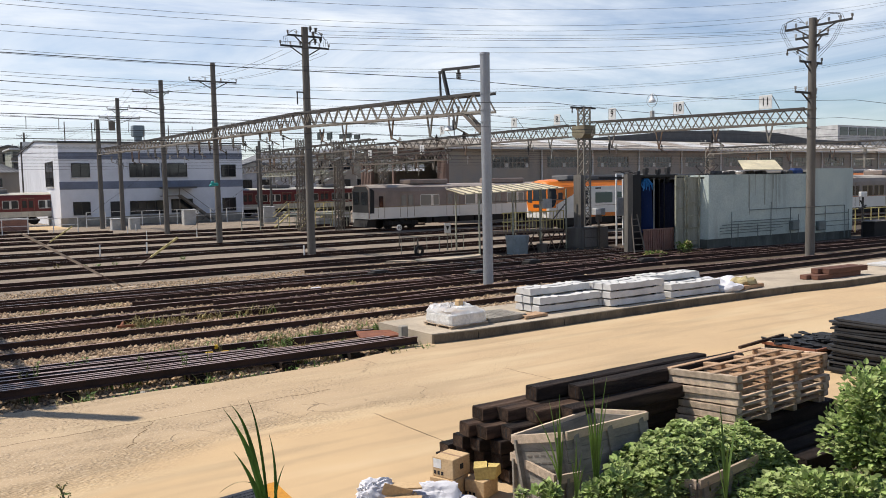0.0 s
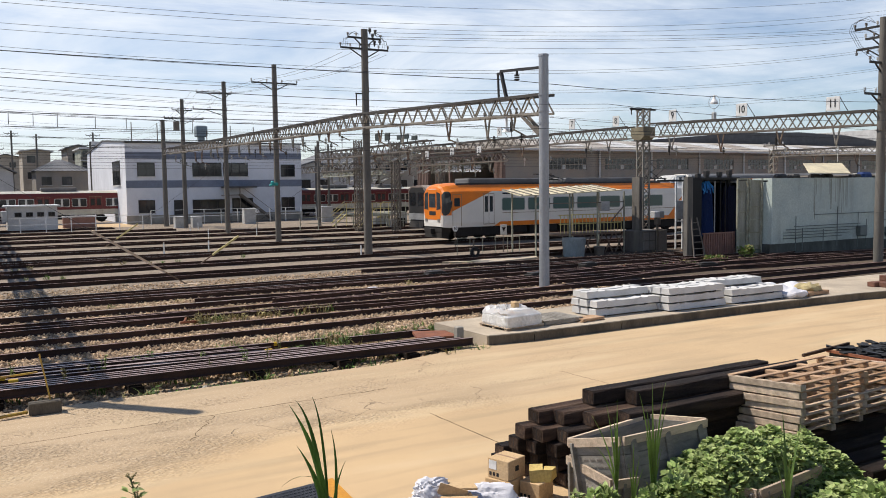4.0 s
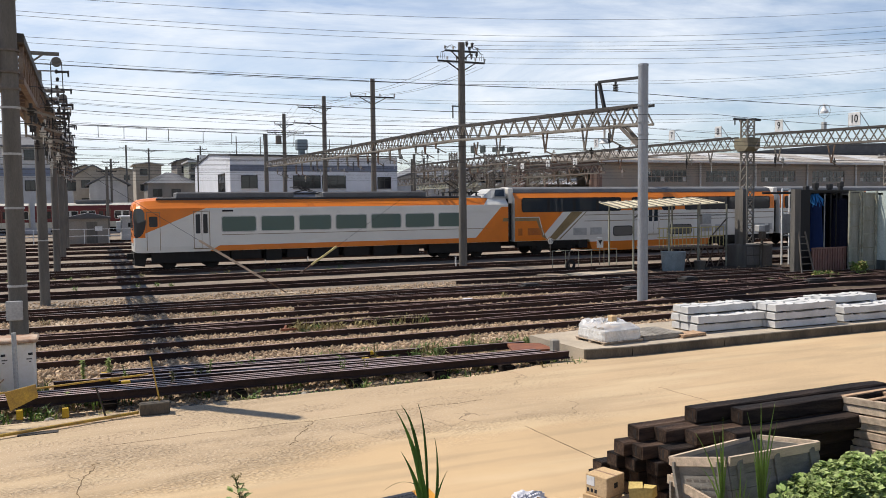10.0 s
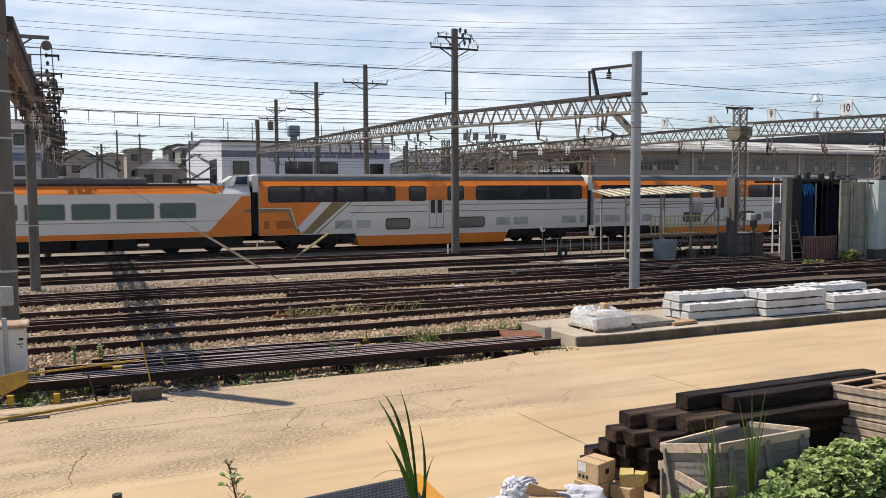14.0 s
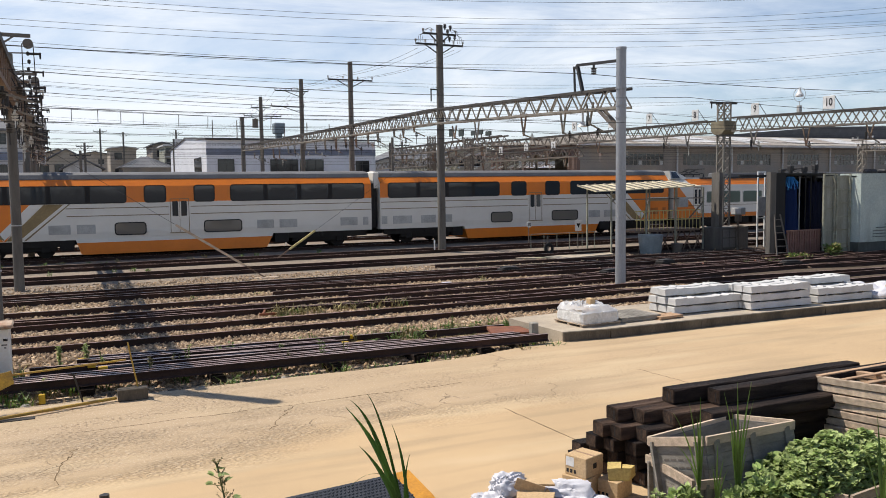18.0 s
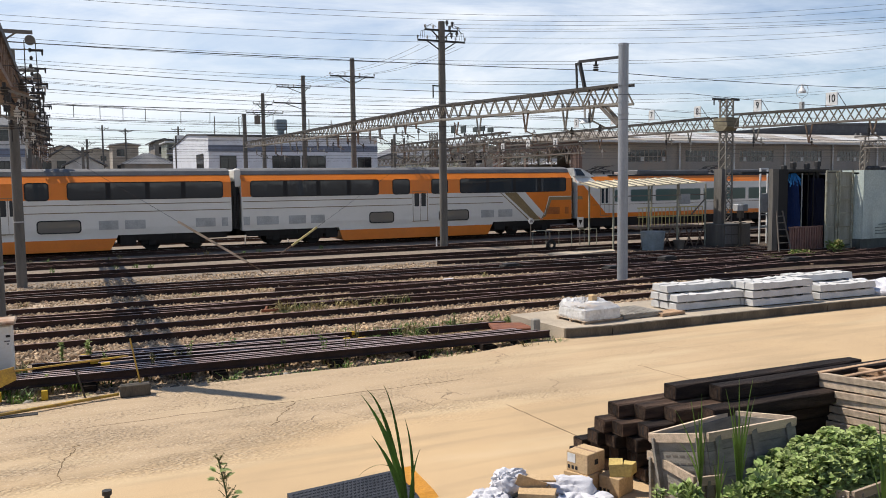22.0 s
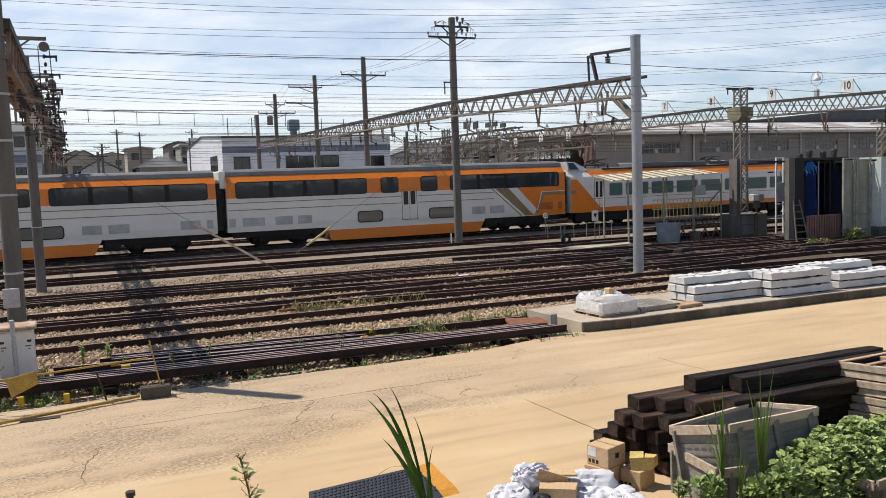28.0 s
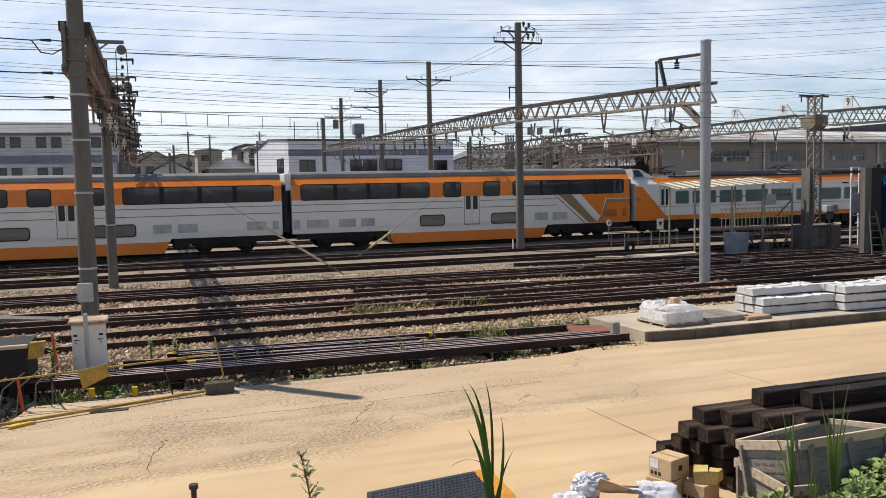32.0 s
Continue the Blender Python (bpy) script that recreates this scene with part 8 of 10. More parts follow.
part("hose", hm, M_BLACK, hr)
part("stand", Mesh().bar((0, 0.12, 0), (0, 0.12, 0.9), 0.06).bar((-0.3, 0.12, 0.02), (0.3, 0.12, 0.02), 0.06), M_STEEL, hr)
for quad in ([(20.3, 32.55), (20.25, 31.25), (23.8, 32.05), (24.7, 33.6), (24.2, 34.0)], [(22.7, 35.1), (23.2, 34.2), (25.2, 34.3), (25.0, 35.2)], [(18.95, 33.3), (18.95, 32.7), (20.0, 31.9), (20.1, 32.4)]):
    thing("board_walk", "pale worn board crossing beside the wash track", "boards", group="board crossings", m=Mesh().prism(quad, -0.04, 0.05, axis="z"), mats=[M_PALLETW if quad[0][0] < 19 else M_SLABTOP])
for i, (x, y) in enumerate(((17.2, 38.0), (9.5, 47.5), (12.0, 47.6), (15.5, 61.5), (19.3, 62.0), (16.6, 72), (18.0, 75))):
    thing("white_marker", "short white marker post beside a track", "post", group="white marker posts", m=Mesh().tube((x, y, -0.1), (x, y, 0.62), 0.04, 0.035, 10), mats=[M_SIGNW])
for x, y in ((5.1, 24.7), (11.8, 25.4), (17.6, 27.5)):
    thing("litter", "scrap of white plastic on the ballast", "litter", group="litter", m=Mesh().cbox(x, x + 0.35, y, y + 0.2, 0.0, 0.09, 0.03), mats=[M_SACK])
for x, y, r in ((18.4, 24.9, 8), (22.6, 26.9, 14), (26.4, 23.9, -12), (15.6, 27.6, 4)):
    pm = thing("point_machine", "dark oily point machine between the rails", "point machine", pose(x, y, 0.0, 0, 0, r), group="point machines")
    part("case", Mesh().cbox(-0.42, 0.42, -0.2, 0.2, -0.04, 0.2, 0.03), M_UNDER, pm)
    part("lid", Mesh().cbox(-0.3, 0.3, -0.17, 0.17, 0.2, 0.25, 0.015), M_DARK, pm)
    part("rod", Mesh().bar((0.1, -1.1, 0.06), (0.1, 0.9, 0.06), 0.045), M_RUSTSTEEL, pm)
for x, y in ((4.7, 21.7), (23.4, 25.6), (26.1, 25.5)):
    thing("orange_tool", "rust-orange switch lever lying by the rails", "lever", group="orange levers", m=Mesh().bar((x, y, 0.05), (x + 0.5, y - 0.1, 0.06), 0.06).bar((x + 0.1, y, 0.05), (x + 0.2, y + 0.2, 0.12), 0.05), mats=[M_RUST])
thing("cable_trough", "pale concrete cable trough beside the track", "cable trough", kind="structure", m=Mesh().box(-70, 17, 25.1, 25.3, -0.05, 0.06), mats=[M_CONC])
sw = thing("switch_timber", "pale concrete ramp end beside the tracks", "ramp", m=Mesh().prism([(-9, -0.05), (-1.5, -0.05), (-3.8, 0.16), (-9, 0.2)], 23.9, 24.6), mats=[M_POLE])


# ---- creosoted timber stack ----
def worn_beam(L, w, h, rnd):
    """A squared timber with chamfered, uneven edges."""
    m, v, n = Mesh(), [], 9
    for i in range(n + 1):
        c = [rnd.uniform(0.006, 0.02) for _ in range(4)]
        j = lambda: rnd.uniform(-0.004, 0.004)
        x = L * i / n + (rnd.uniform(-0.05, 0.05) if 0 < i < n else 0)
        for y, z in ((-w, c[0]), (-w, h - c[1]), (-w + c[1], h), (-c[2], h), (0, h - c[2]), (0, c[3]), (-c[3], 0), (-w + c[0], 0)):
            v.append((x, y + j(), max(0.0, z + (j() if z > 0.01 else 0.0))))
    f = [(8 * i + k, 8 * i + 8 + k, 8 * i + 8 + (k + 1) % 8, 8 * i + (k + 1) % 8) for i in range(n) for k in range(8)]
    return m.add(v, f + [tuple(range(8)), tuple(range(8 * n + 7, 8 * n - 1, -1))])


M_TIMBEREND = mat("split_timber_end", (0.095, 0.062, 0.044), 0.9, col2=(0.018, 0.013, 0.011), scale=9.0, fine=55, bump=0.9, spec=0.15, per_object=0.4, grime=((0.19, 0.135, 0.095), 6.0, (1, 1.2, 1), 0.58, 0.5))


def timber_stack():
    rt = random.Random(8)
    rows = [
        (0, [(5.5, 8.3), (5.55, 8.08), (5.65, 7.86), (5.72, 7.64), (5.8, 7.42)], 3.0),
        (1, [(5.47, 8.16), (5.56, 7.94), (5.66, 7.72), (5.75, 7.5), (5.95, 7.28)], 3.4),
        (2, [(5.51, 7.93), (5.60, 7.71), (5.73, 7.49), (6.0, 7.27)], 3.6),
        (3, [(5.54, 7.84), (5.63, 7.62), (5.82, 7.40), (6.3, 7.18)], 3.6),
        (4, [(5.71, 7.81), (5.92, 7.59), (6.17, 7.37), (6.52, 7.15)], 3.2),
        (5, [(6.38, 7.62), (6.83, 7.36)], 3.1),
    ]
    for k, ends, L in rows:
        for x, y in ends:
            t = thing("timber_sleeper", "dark creosoted timber sleeper in a stack", "timber", pose(x, y, 0.02 + 0.162 * k, rt.uniform(-1.5, 1.5), 0, rt.uniform(-1.0, 0.5)), group="stacked timber sleepers")
            w, h = rt.uniform(0.195, 0.212), rt.uniform(0.145, 0.158)
            if k == 5:
                h = 0.172
            part("beam", worn_beam(L if k > 3 else rt.uniform(2.1, L), w, h, rt), M_TIMBERT if (k == 4 and x < 6.3) or (k == 3 and x < 5.7) else M_TIMBER, t)
            part("end_grain", Mesh().prism([(-w + 0.014, 0.016), (-0.014, 0.016), (-0.012, h - 0.016), (-0.03, h - 0.01), (-w + 0.02, h - 0.012)], -0.004, 0.001, axis="x"), M_TIMBEREND, t)
            for q in range(rt.randint(1, 3)):
                u = rt.uniform(0.04, 0.16)
                part("end_check", Mesh().box(-0.006, 0.004, -u - rt.uniform(0.004, 0.01), -u, rt.uniform(0.01, 0.05), rt.uniform(0.09, 0.14)), M_BLACK, t)
    thing("timber_offcut", "small pale wood block on dark timbers", "wood block", m=Mesh().cbox(7.55, 7.68, 6.98, 7.1, 0.66, 0.80, 0.01), mats=[M_PALLETW])


timber_stack()


def pallet_stack():
    rp = random.Random(14)
    for k in range(7):
        at = pose(8.44 + (0.006 if k % 2 else -0.006) + rp.uniform(-0.008, 0.008), 6.13 + rp.uniform(-0.03, 0.03), 0.405 + 0.0965 * k, -3.8 + rp.uniform(-0.3, 0.3), 0, 2.8 + rp.uniform(-1.2, 1.2))
        p = thing("stacked_pallet", "weathered wooden skid pallet in a stack", "pallet", at, group="stacked skid pallets")
        top = M_PALLETB if k >= 4 else M_PALLETW
        nb = 4
        for i in range(nb):
            y = 0.985 * i / (nb - 1) + (rp.uniform(-0.03, 0.03) if 0 < i < nb - 1 else 0)
            part("deck_board", Mesh().cbox(0.03, 2.07, y, y + 0.075, 0.074, 0.092, 0.004), top, p)
        for x in (-0.005, 2.045):
            part("end_board", Mesh().cbox(x, x + 0.028, rp.uniform(-0.03, 0.02), 1.08 + rp.uniform(-0.02, 0.03), 0.0 + rp.uniform(0, 0.006), 0.084 + rp.uniform(0, 0.008), 0.005), M_PALLETW, p)
        for i in range(4):
            x = 0.03 + 1.92 * i / 3
            part("bearer", Mesh().cbox(x, x + 0.09, rp.uniform(-0.02, 0.02), 1.07 + rp.uniform(-0.02, 0.02), 0.0, 0.073, 0.006), M_PALLETW if i == 0 else top, p)
    # dark beams added to fill the shaded hollow below and before the pallets
    for i, (x0, x1, y, z) in enumerate(((8.3, 10.9, 6.9, 0.0), (8.4, 10.8, 6.62, 0.0), (8.5, 11.0, 6.34, 0.0), (8.6, 10.9, 6.06, 0.0), (8.4, 10.6, 6.86, 0.19), (8.5, 10.7, 6.58, 0.19), (8.55, 10.8, 6.3, 0.19), (8.7, 10.9, 5.78, -0.04), (8.9, 10.9, 5.5, -0.06))):
        thing("timber_baulk", "added dark beam filling the shade under stacked pallets", "timber", group="baulks under the pallets", m=Mesh().cbox(x0, x1, y, y + 0.26, z, z + 0.19, 0.012), mats=[M_TIMBER])


pallet_stack()


def rubber_mats():
    rp = random.Random(31)
    for k in range(19):
        z = 0.02 + 0.051 * k
        m = Mesh()
        ph, am = rp.uniform(0, 6), rp.uniform(0.008, 0.02)
        dx, dy = rp.uniform(-0.08, 0.08), rp.uniform(-0.06, 0.06)
        for zz in (0, 0.036):
            rough_sheet(m, 13.75 + dx, 16.7 + dx, 6.4 + dy, 8.15 + dy, lambda u, v: z + zz + am * math.sin(7 * u + ph) * math.sin(4 * v + ph), 14, 5)
        n = 15 * 6
        edge = [i for i in range(15)] + [15 * j + 14 for j in range(1, 6)] + [75 + i for i in range(13, -1, -1)] + [15 * j for j in range(4, 0, -1)]
        m.f += [(a, b, b + n, a + n) for a, b in zip(edge, edge[1:] + edge[:1])]
        m.k += [0] * len(edge)
        thing("rubber_mat", "black rubber crossing mat in a pile", "mat", group="piled rubber mats", m=m, mats=[M_MAT])
    tray = thing("scrap_tray", "dark steel tray heaped with black scrap", "scrap tray")
    part("tray", Mesh().cbox(13.7, 15.6, 8.4, 9.45, 0.0, 0.34, 0.02), M_BLACK, tray)
    part("rim", Mesh().bar((13.68, 8.38, 0.35), (13.68, 9.47, 0.35), 0.05).bar((13.68, 8.38, 0.35), (15.6, 8.38, 0.35), 0.05), M_RUST, tray, "rusty rim")
    for i in range(34):
        x, y = rp.uniform(13.8, 15.3), rp.uniform(8.5, 9.4)
        a = rp.uniform(0, 3.1)
        part("scrap", Mesh().bar((x, y, 0.36 + rp.uniform(0, 0.05)), (x + 0.26 * math.cos(a), y + 0.2 * math.sin(a), 0.36 + rp.uniform(0, 0.07)), 0.13, 0.025), M_BLACK if i % 3 else M_MAT, tray)
    thing("bent_bar", "dark bent steel bar across the scrap", "bar", m=Mesh().bar((12.9, 9.4, 0.36), (14.3, 9.45, 0.42), 0.05, 0.05), mats=[M_TIMBERT])


rubber_mats()


def slat_crate(bottom, top, label):
    """An open grey wooden crate between a bottom and a top ring of four corners: boarded sides, battens, rim."""
    o = Vector(bottom[0])
    c = thing("wooden_crate", label, "crate", Matrix.Translation(o), group="grey wooden crates")
    bo, to = [Vector(p) - o for p in bottom], [Vector(p) - o for p in top]
    for i in range(4):
        j = (i + 1) % 4
        v = [bo[i], bo[j], to[j], to[i]]
        nrm = (v[1] - v[0]).cross(v[3] - v[0]).normalized() * 0.011
        boards = 4
        side = None
        for q in range(boards):
            a, b = q / boards + 0.004, (q + 1) / boards - 0.004
            w = [v[0].lerp(v[3], a), v[1].lerp(v[2], a), v[1].lerp(v[2], b), v[0].lerp(v[3], b)]
            m = Mesh().add([tuple(p - nrm) for p in w] + [tuple(p + nrm) for p in w], [(0, 1, 2, 3), (7, 6, 5, 4), (0, 4, 5, 1), (1, 5, 6, 2), (2, 6, 7, 3), (3, 7, 4, 0)])
            part("board", m, M_CRATE, c)
        for t in (0.1, 0.9) if i in (1, 3) else (0.1, 0.5, 0.9):
            part("batten", Mesh().bar(v[0].lerp(v[1], t) + nrm * 2.2, v[3].lerp(v[2], t) + nrm * 2.2, 0.075, 0.03), M_CRATE, c)
        part("rim", Mesh().bar(v[3] + nrm * 2.2, v[2] + nrm * 2.2, 0.03, 0.09), M_PALLETW, c)
        if i == 3:
            for r in range(3):
                for q in range(4):
                    u = 0.24 + 0.13 * q
                    e = v[0].lerp(v[1], u).lerp(v[3].lerp(v[2], u), 0.66 - 0.14 * r) + nrm * 1.15
                    e2 = v[0].lerp(v[1], u + 0.09).lerp(v[3].lerp(v[2], u + 0.09), 0.66 - 0.14 * r) + nrm * 1.15
                    part("stencil_bar", Mesh().bar(e, e2, 0.004, 0.02), M_STEEL, c)
    part("floor", Mesh().add([tuple(p.lerp(q, 0.06)) for p, q in zip(bo, to)], [(0, 1, 2, 3)]), M_CRATE, c)
    return c


def shrink(quad, z, k):
    cx, cy = sum(p[0] for p in quad) / 4, sum(p[1] for p in quad) / 4
    return [(cx + (p[0] - cx) * k, cy + (p[1] - cy) * k, z) for p in quad]


upper = [(5.68, 6.16, 0.855), (6.99, 6.27, 0.815), (6.81, 6.94, 0.73), (5.52, 6.79, 0.70)]
lower = [(5.52, 6.1, 0.46), (5.78, 6.05, 0.46), (5.80, 6.62, 0.46), (5.62, 6.93, 0.46)]
slat_crate([(x + 0.03, y - 0.10, z - 0.55) for x, y, z in upper], upper, "grey weathered open crate on top of another")
slat_crate(shrink(lower, -0.08, 0.97), lower, "grey weathered crate standing below another")


M_FADECARTON = mat("faded_yellow_card", (0.62, 0.47, 0.16), 0.85, col2=(0.52, 0.38, 0.13), scale=5, fine=40, bump=0.1)


def carton(x, y, z, w, d, h, rot, tape=True):
    c = thing("cardboard_box", "brown cardboard box with a white label", "cardboard box", pose(x, y, z, 0, 0, rot), group="cardboard boxes")
    part("box", Mesh().cbox(-w / 2, w / 2, -d / 2, d / 2, 0, h, 0.006), M_CARTON, c)
    if tape:
        part("label", Mesh().box(-w / 2 + 0.02, -0.02, -d / 2 - 0.004, -d / 2, h * 0.45, h * 0.9), M_SIGNW, c)
        part("mark", Mesh().box(w / 2, w / 2 + 0.003, -0.03, 0.03, h * 0.4, h * 0.66), M_BLACK, c)
    for i in range(3):
        part("print_bar", Mesh().box(-0.12 + 0.05 * i, -0.09 + 0.05 * i, -d / 2 - 0.003, -d / 2, h * 0.12, h * 0.3), M_BLACK, c)
    part("seam", Mesh().box(-w / 2, w / 2, -0.015, 0.015, h, h + 0.002), M_PALLETB, c)
    return c


carton(5.1, 7.42, 0.0, 0.32, 0.3, 0.22, -66, False)
carton(5.13, 7.42, 0.223, 0.29, 0.31, 0.22, -72, True)
carton(5.38, 7.2, 0.0, 0.26, 0.28, 0.2, -70, False)
fold = thing("yellow_carton", "torn pale yellow carton with bent flaps", "carton", pose(5.40, 7.16, 0.2, 4, -3, -24))
for name_, q in (("panel", [(-0.12, -0.08, 0.0), (0.10, -0.08, 0.0), (0.13, -0.06, 0.13), (-0.13, -0.05, 0.14)]), ("panel", [(0.10, -0.08, 0.0), (0.2, 0.05, 0.0), (0.2, 0.07, 0.1), (0.13, -0.06, 0.13)]),
                 ("flap", [(-0.13, -0.05, 0.14), (0.02, -0.055, 0.137), (0.05, 0.07, 0.155), (-0.1, 0.06, 0.17)]), ("flap", [(0.03, -0.055, 0.137), (0.13, -0.06, 0.13), (0.2, 0.07, 0.105), (0.07, 0.09, 0.12)])):
    part(name_, Mesh().add(q + [(x, y + 0.006, z - 0.006) for x, y, z in q], [(0, 1, 2, 3), (7, 6, 5, 4), (0, 4, 5, 1), (1, 5, 6, 2), (2, 6, 7, 3), (3, 7, 4, 0)]), M_FADECARTON, fold)


def sack(at, sx, sy, sz, seed, material=None, label="crumpled white woven sack on the road"):
    """A slack sack: a squarish cushion, sunk at its top, with sharp folds running out from its tied end."""
    s = thing("white_sack" if material is None else "dark_sack", label, "sack", at, group="pile of sacks")
    m = Mesh()
    m.ball((0, 0, 0), 1.0, 72)
    v = []
    for x, y, z in m.v:
        q = (abs(x) ** 2.8 + abs(y) ** 2.8 + abs(z) ** 2.8) ** (-1 / 2.8)
        w = noise.noise_vector((x * 1.4 + seed, y * 1.4, z * 1.4))
        px, py, pz = x + 0.45 * w.x, y + 0.45 * w.y, z + 0.45 * w.z
        r = q * (0.86 + 0.20 * noise.noise((px * 0.9 + seed, py * 0.9, pz * 0.9)))
        a = math.atan2(py, px + 1.15)
        fold = abs(noise.noise((a * 3.0 + seed, pz * 0.9, 2.0)))
        fold2 = abs(noise.noise((a * 6.0, pz * 1.8 + seed, px * 1.2)))
        fold3 = abs(noise.noise((px * 3.0, py * 3.0 + seed, pz * 3.0)))
        fold, fold2, fold3 = [(lambda t: t * t * (3 - 2 * t))(max(0.0, 1 - f_ / w_)) for f_, w_ in ((fold, 0.30), (fold2, 0.34), (fold3, 0.32))]
        r += 0.14 * fold + 0.055 * fold2 - 0.05 * fold3
        v.append((x * sx * r, y * sy * r, max(0.0, sz * 0.72 + z * sz * r - 0.25 * sz * max(0, z) * (1 - x * x))))
    m.v = v
    part("cloth", m, material or M_SACK, s, smooth=True)
    return s


for i, (x, y, z, a, b, c_) in enumerate(((3.80, 7.17, 0, 0.25, 0.22, 0.20), (4.08, 7.27, 0.17, 0.22, 0.17, 0.18), (4.38, 7.36, 0.0, 0.26, 0.2, 0.19), (4.66, 7.16, 0, 0.33, 0.25, 0.20), (4.52, 6.85, 0, 0.28, 0.22, 0.14), (4.85, 6.8, 0, 0.28, 0.24, 0.13), (3.75, 6.86, 0, 0.26, 0.22, 0.15), (4.2, 6.72, 0, 0.22, 0.2, 0.12))):
    sack(pose(x, y, z, 0, 0, (160, 20, 65, -25, 10, 80, 140, 60)[i]), a, b, c_, 3.7 * i)
sack(pose(4.02, 7.0, 0.02, 0, 0, 30), 0.2, 0.17, 0.15, 41.0, M_MAT, "crumpled dark grey woven bag among the sacks")
thing("torn_cardboard", "torn brown cardboard among the sacks", "cardboard", m=Mesh().prism([(4.1, 7.15), (4.45, 6.95), (4.5, 7.1), (4.2, 7.32)], 0.34, 0.36, axis="z"), mats=[M_CARTON], group="torn cardboard")
thing("torn_cardboard", "torn brown cardboard among the sacks", "cardboard", m=Mesh().prism([(4.0, 6.95), (4.3, 6.75), (4.42, 6.9), (4.1, 7.1)], 0.12, 0.30, axis="z"), mats=[M_CARTON], group="torn cardboard")

for pts, z0, z1 in (([(3.98, 6.98), (4.2, 6.86), (4.27, 6.98), (4.05, 7.1)], 0.0, 0.2), ([(3.72, 6.82), (3.95, 6.74), (4.0, 6.86), (3.8, 6.95)], 0.05, 0.16)):
    thing("torn_cardboard", "crushed brown carton among the sacks", "cardboard", m=Mesh().prism(pts, z0, z1, axis="z"), mats=[M_CARTON], group="torn cardboard")
thing("torn_cardboard", "bent brown carton flap among the sacks", "cardboard", m=Mesh().bar((4.08, 7.12, 0.36), (4.34, 7.0, 0.26), 0.012, 0.16).bar((4.34, 7.0, 0.26), (4.42, 7.02, 0.14), 0.012, 0.16), mats=[M_CARTON], group="torn cardboard")


M_OCHRE2 = mat("worn_orange_paint", (0.66, 0.30, 0.03), 0.6, col2=(0.50, 0.22, 0.03), scale=4, fine=40, bump=0.1)


def ramp_plate():
    r = thing("ramp_plate", "dark tread-plate kerb ramp with an orange end", "ramp")
    at = pose(2.1, 7.74, 0.0, 0, 0, 7)
    r.matrix_basis = at
    part("body", Mesh().prism([(0, 0), (0.62, 0), (0.62, 0.16), (0.1, 0.04)], 0.0, 1.28, axis="x"), M_CHECK, r)
    st = Mesh()
    for i in range(27):
        for j in range(10):
            x, y = 0.03 + 0.047 * i + 0.02 * (j % 2), 0.12 + 0.05 * j
            z = 0.045 + (y - 0.1) * 0.231
            st.bar((x - 0.014, y - 0.008, z), (x + 0.014, y + 0.008, z + 0.003), 0.012, 0.006)
    tagged(part("studs", st, M_CHECK, r), kind="stuff")
    part("end_piece", Mesh().prism([(0, 0), (0.62, 0), (0.62, 0.165), (0.1, 0.045)], 1.28, 1.49, axis="x"), M_OCHRE2, r, "orange-yellow end piece")
    return r


ramp_plate()
thing("iron_post", "short dark iron post on the road edge", "post", m=Mesh().tube((0.31, 9.2, -0.05), (0.31, 9.2, 0.18), 0.03, 0.03, 8).tube((0.31, 9.2, 0.15), (0.31, 9.2, 0.2), 0.05, 0.05, 8), mats=[M_DARK])

# slab joints and cracks in the road
M_JOINT = mat("sandy_joint_fill", (0.22, 0.155, 0.085), 0.95, col2=(0.11, 0.08, 0.05), scale=4, fine=40, bump=0.3, spec=0.1)
rj = random.Random(19)
for xa, ya, xb, yb, w, wav in ((6.15, 8.4, 6.04, 10.84, 0.017, 0.012), (0.2, 12.5, 6.2, 12.62, 0.008, 0.05), (9.5, 12.06, 9.6, 10.8, 0.009, 0.02), (-0.2, 10.4, 0.05, 11.7, 0.014, 0.07), (2.6, 11.4, 3.2, 12.55, 0.010, 0.06)):
    k = 14
    pts = [(xa + (xb - xa) * i / k + rj.uniform(-wav, wav), ya + (yb - ya) * i / k + rj.uniform(-wav, wav), 0.001) for i in range(k + 1)]
    jm_ = Mesh()
    for a, b in zip(pts, pts[1:]):
        jm_.bar(a, b, w * rj.uniform(0.5, 1.3), 0.003)
    thing("road_joint", "worn joint or crack in the road slabs", "joint", group="road joints", kind="structure", m=jm_, mats=[M_JOINT])


# ---- plants ----
def leaf(m, p, d, up, length, width, k=0):
    """A folded, lobed leaf from p along d."""
    s = d.cross(up).normalized() * (width / 2)
    n = s.cross(d).normalized()
    at = lambda a, c: tuple(p + d * (length * a) + s * c + n * (width * 0.22 * abs(c)))
    m.add([tuple(p), at(0.02, 0.60), at(0.34, 1.0), at(0.66, 0.66), at(1.0, 0.0), at(0.66, -0.66), at(0.34, -1.0), at(0.02, -0.60), at(0.42, 0.0)],
          [(0, 1, 8), (1, 2, 3, 8), (3, 4, 8), (4, 5, 8), (5, 6, 7, 8), (7, 0, 8)], k)


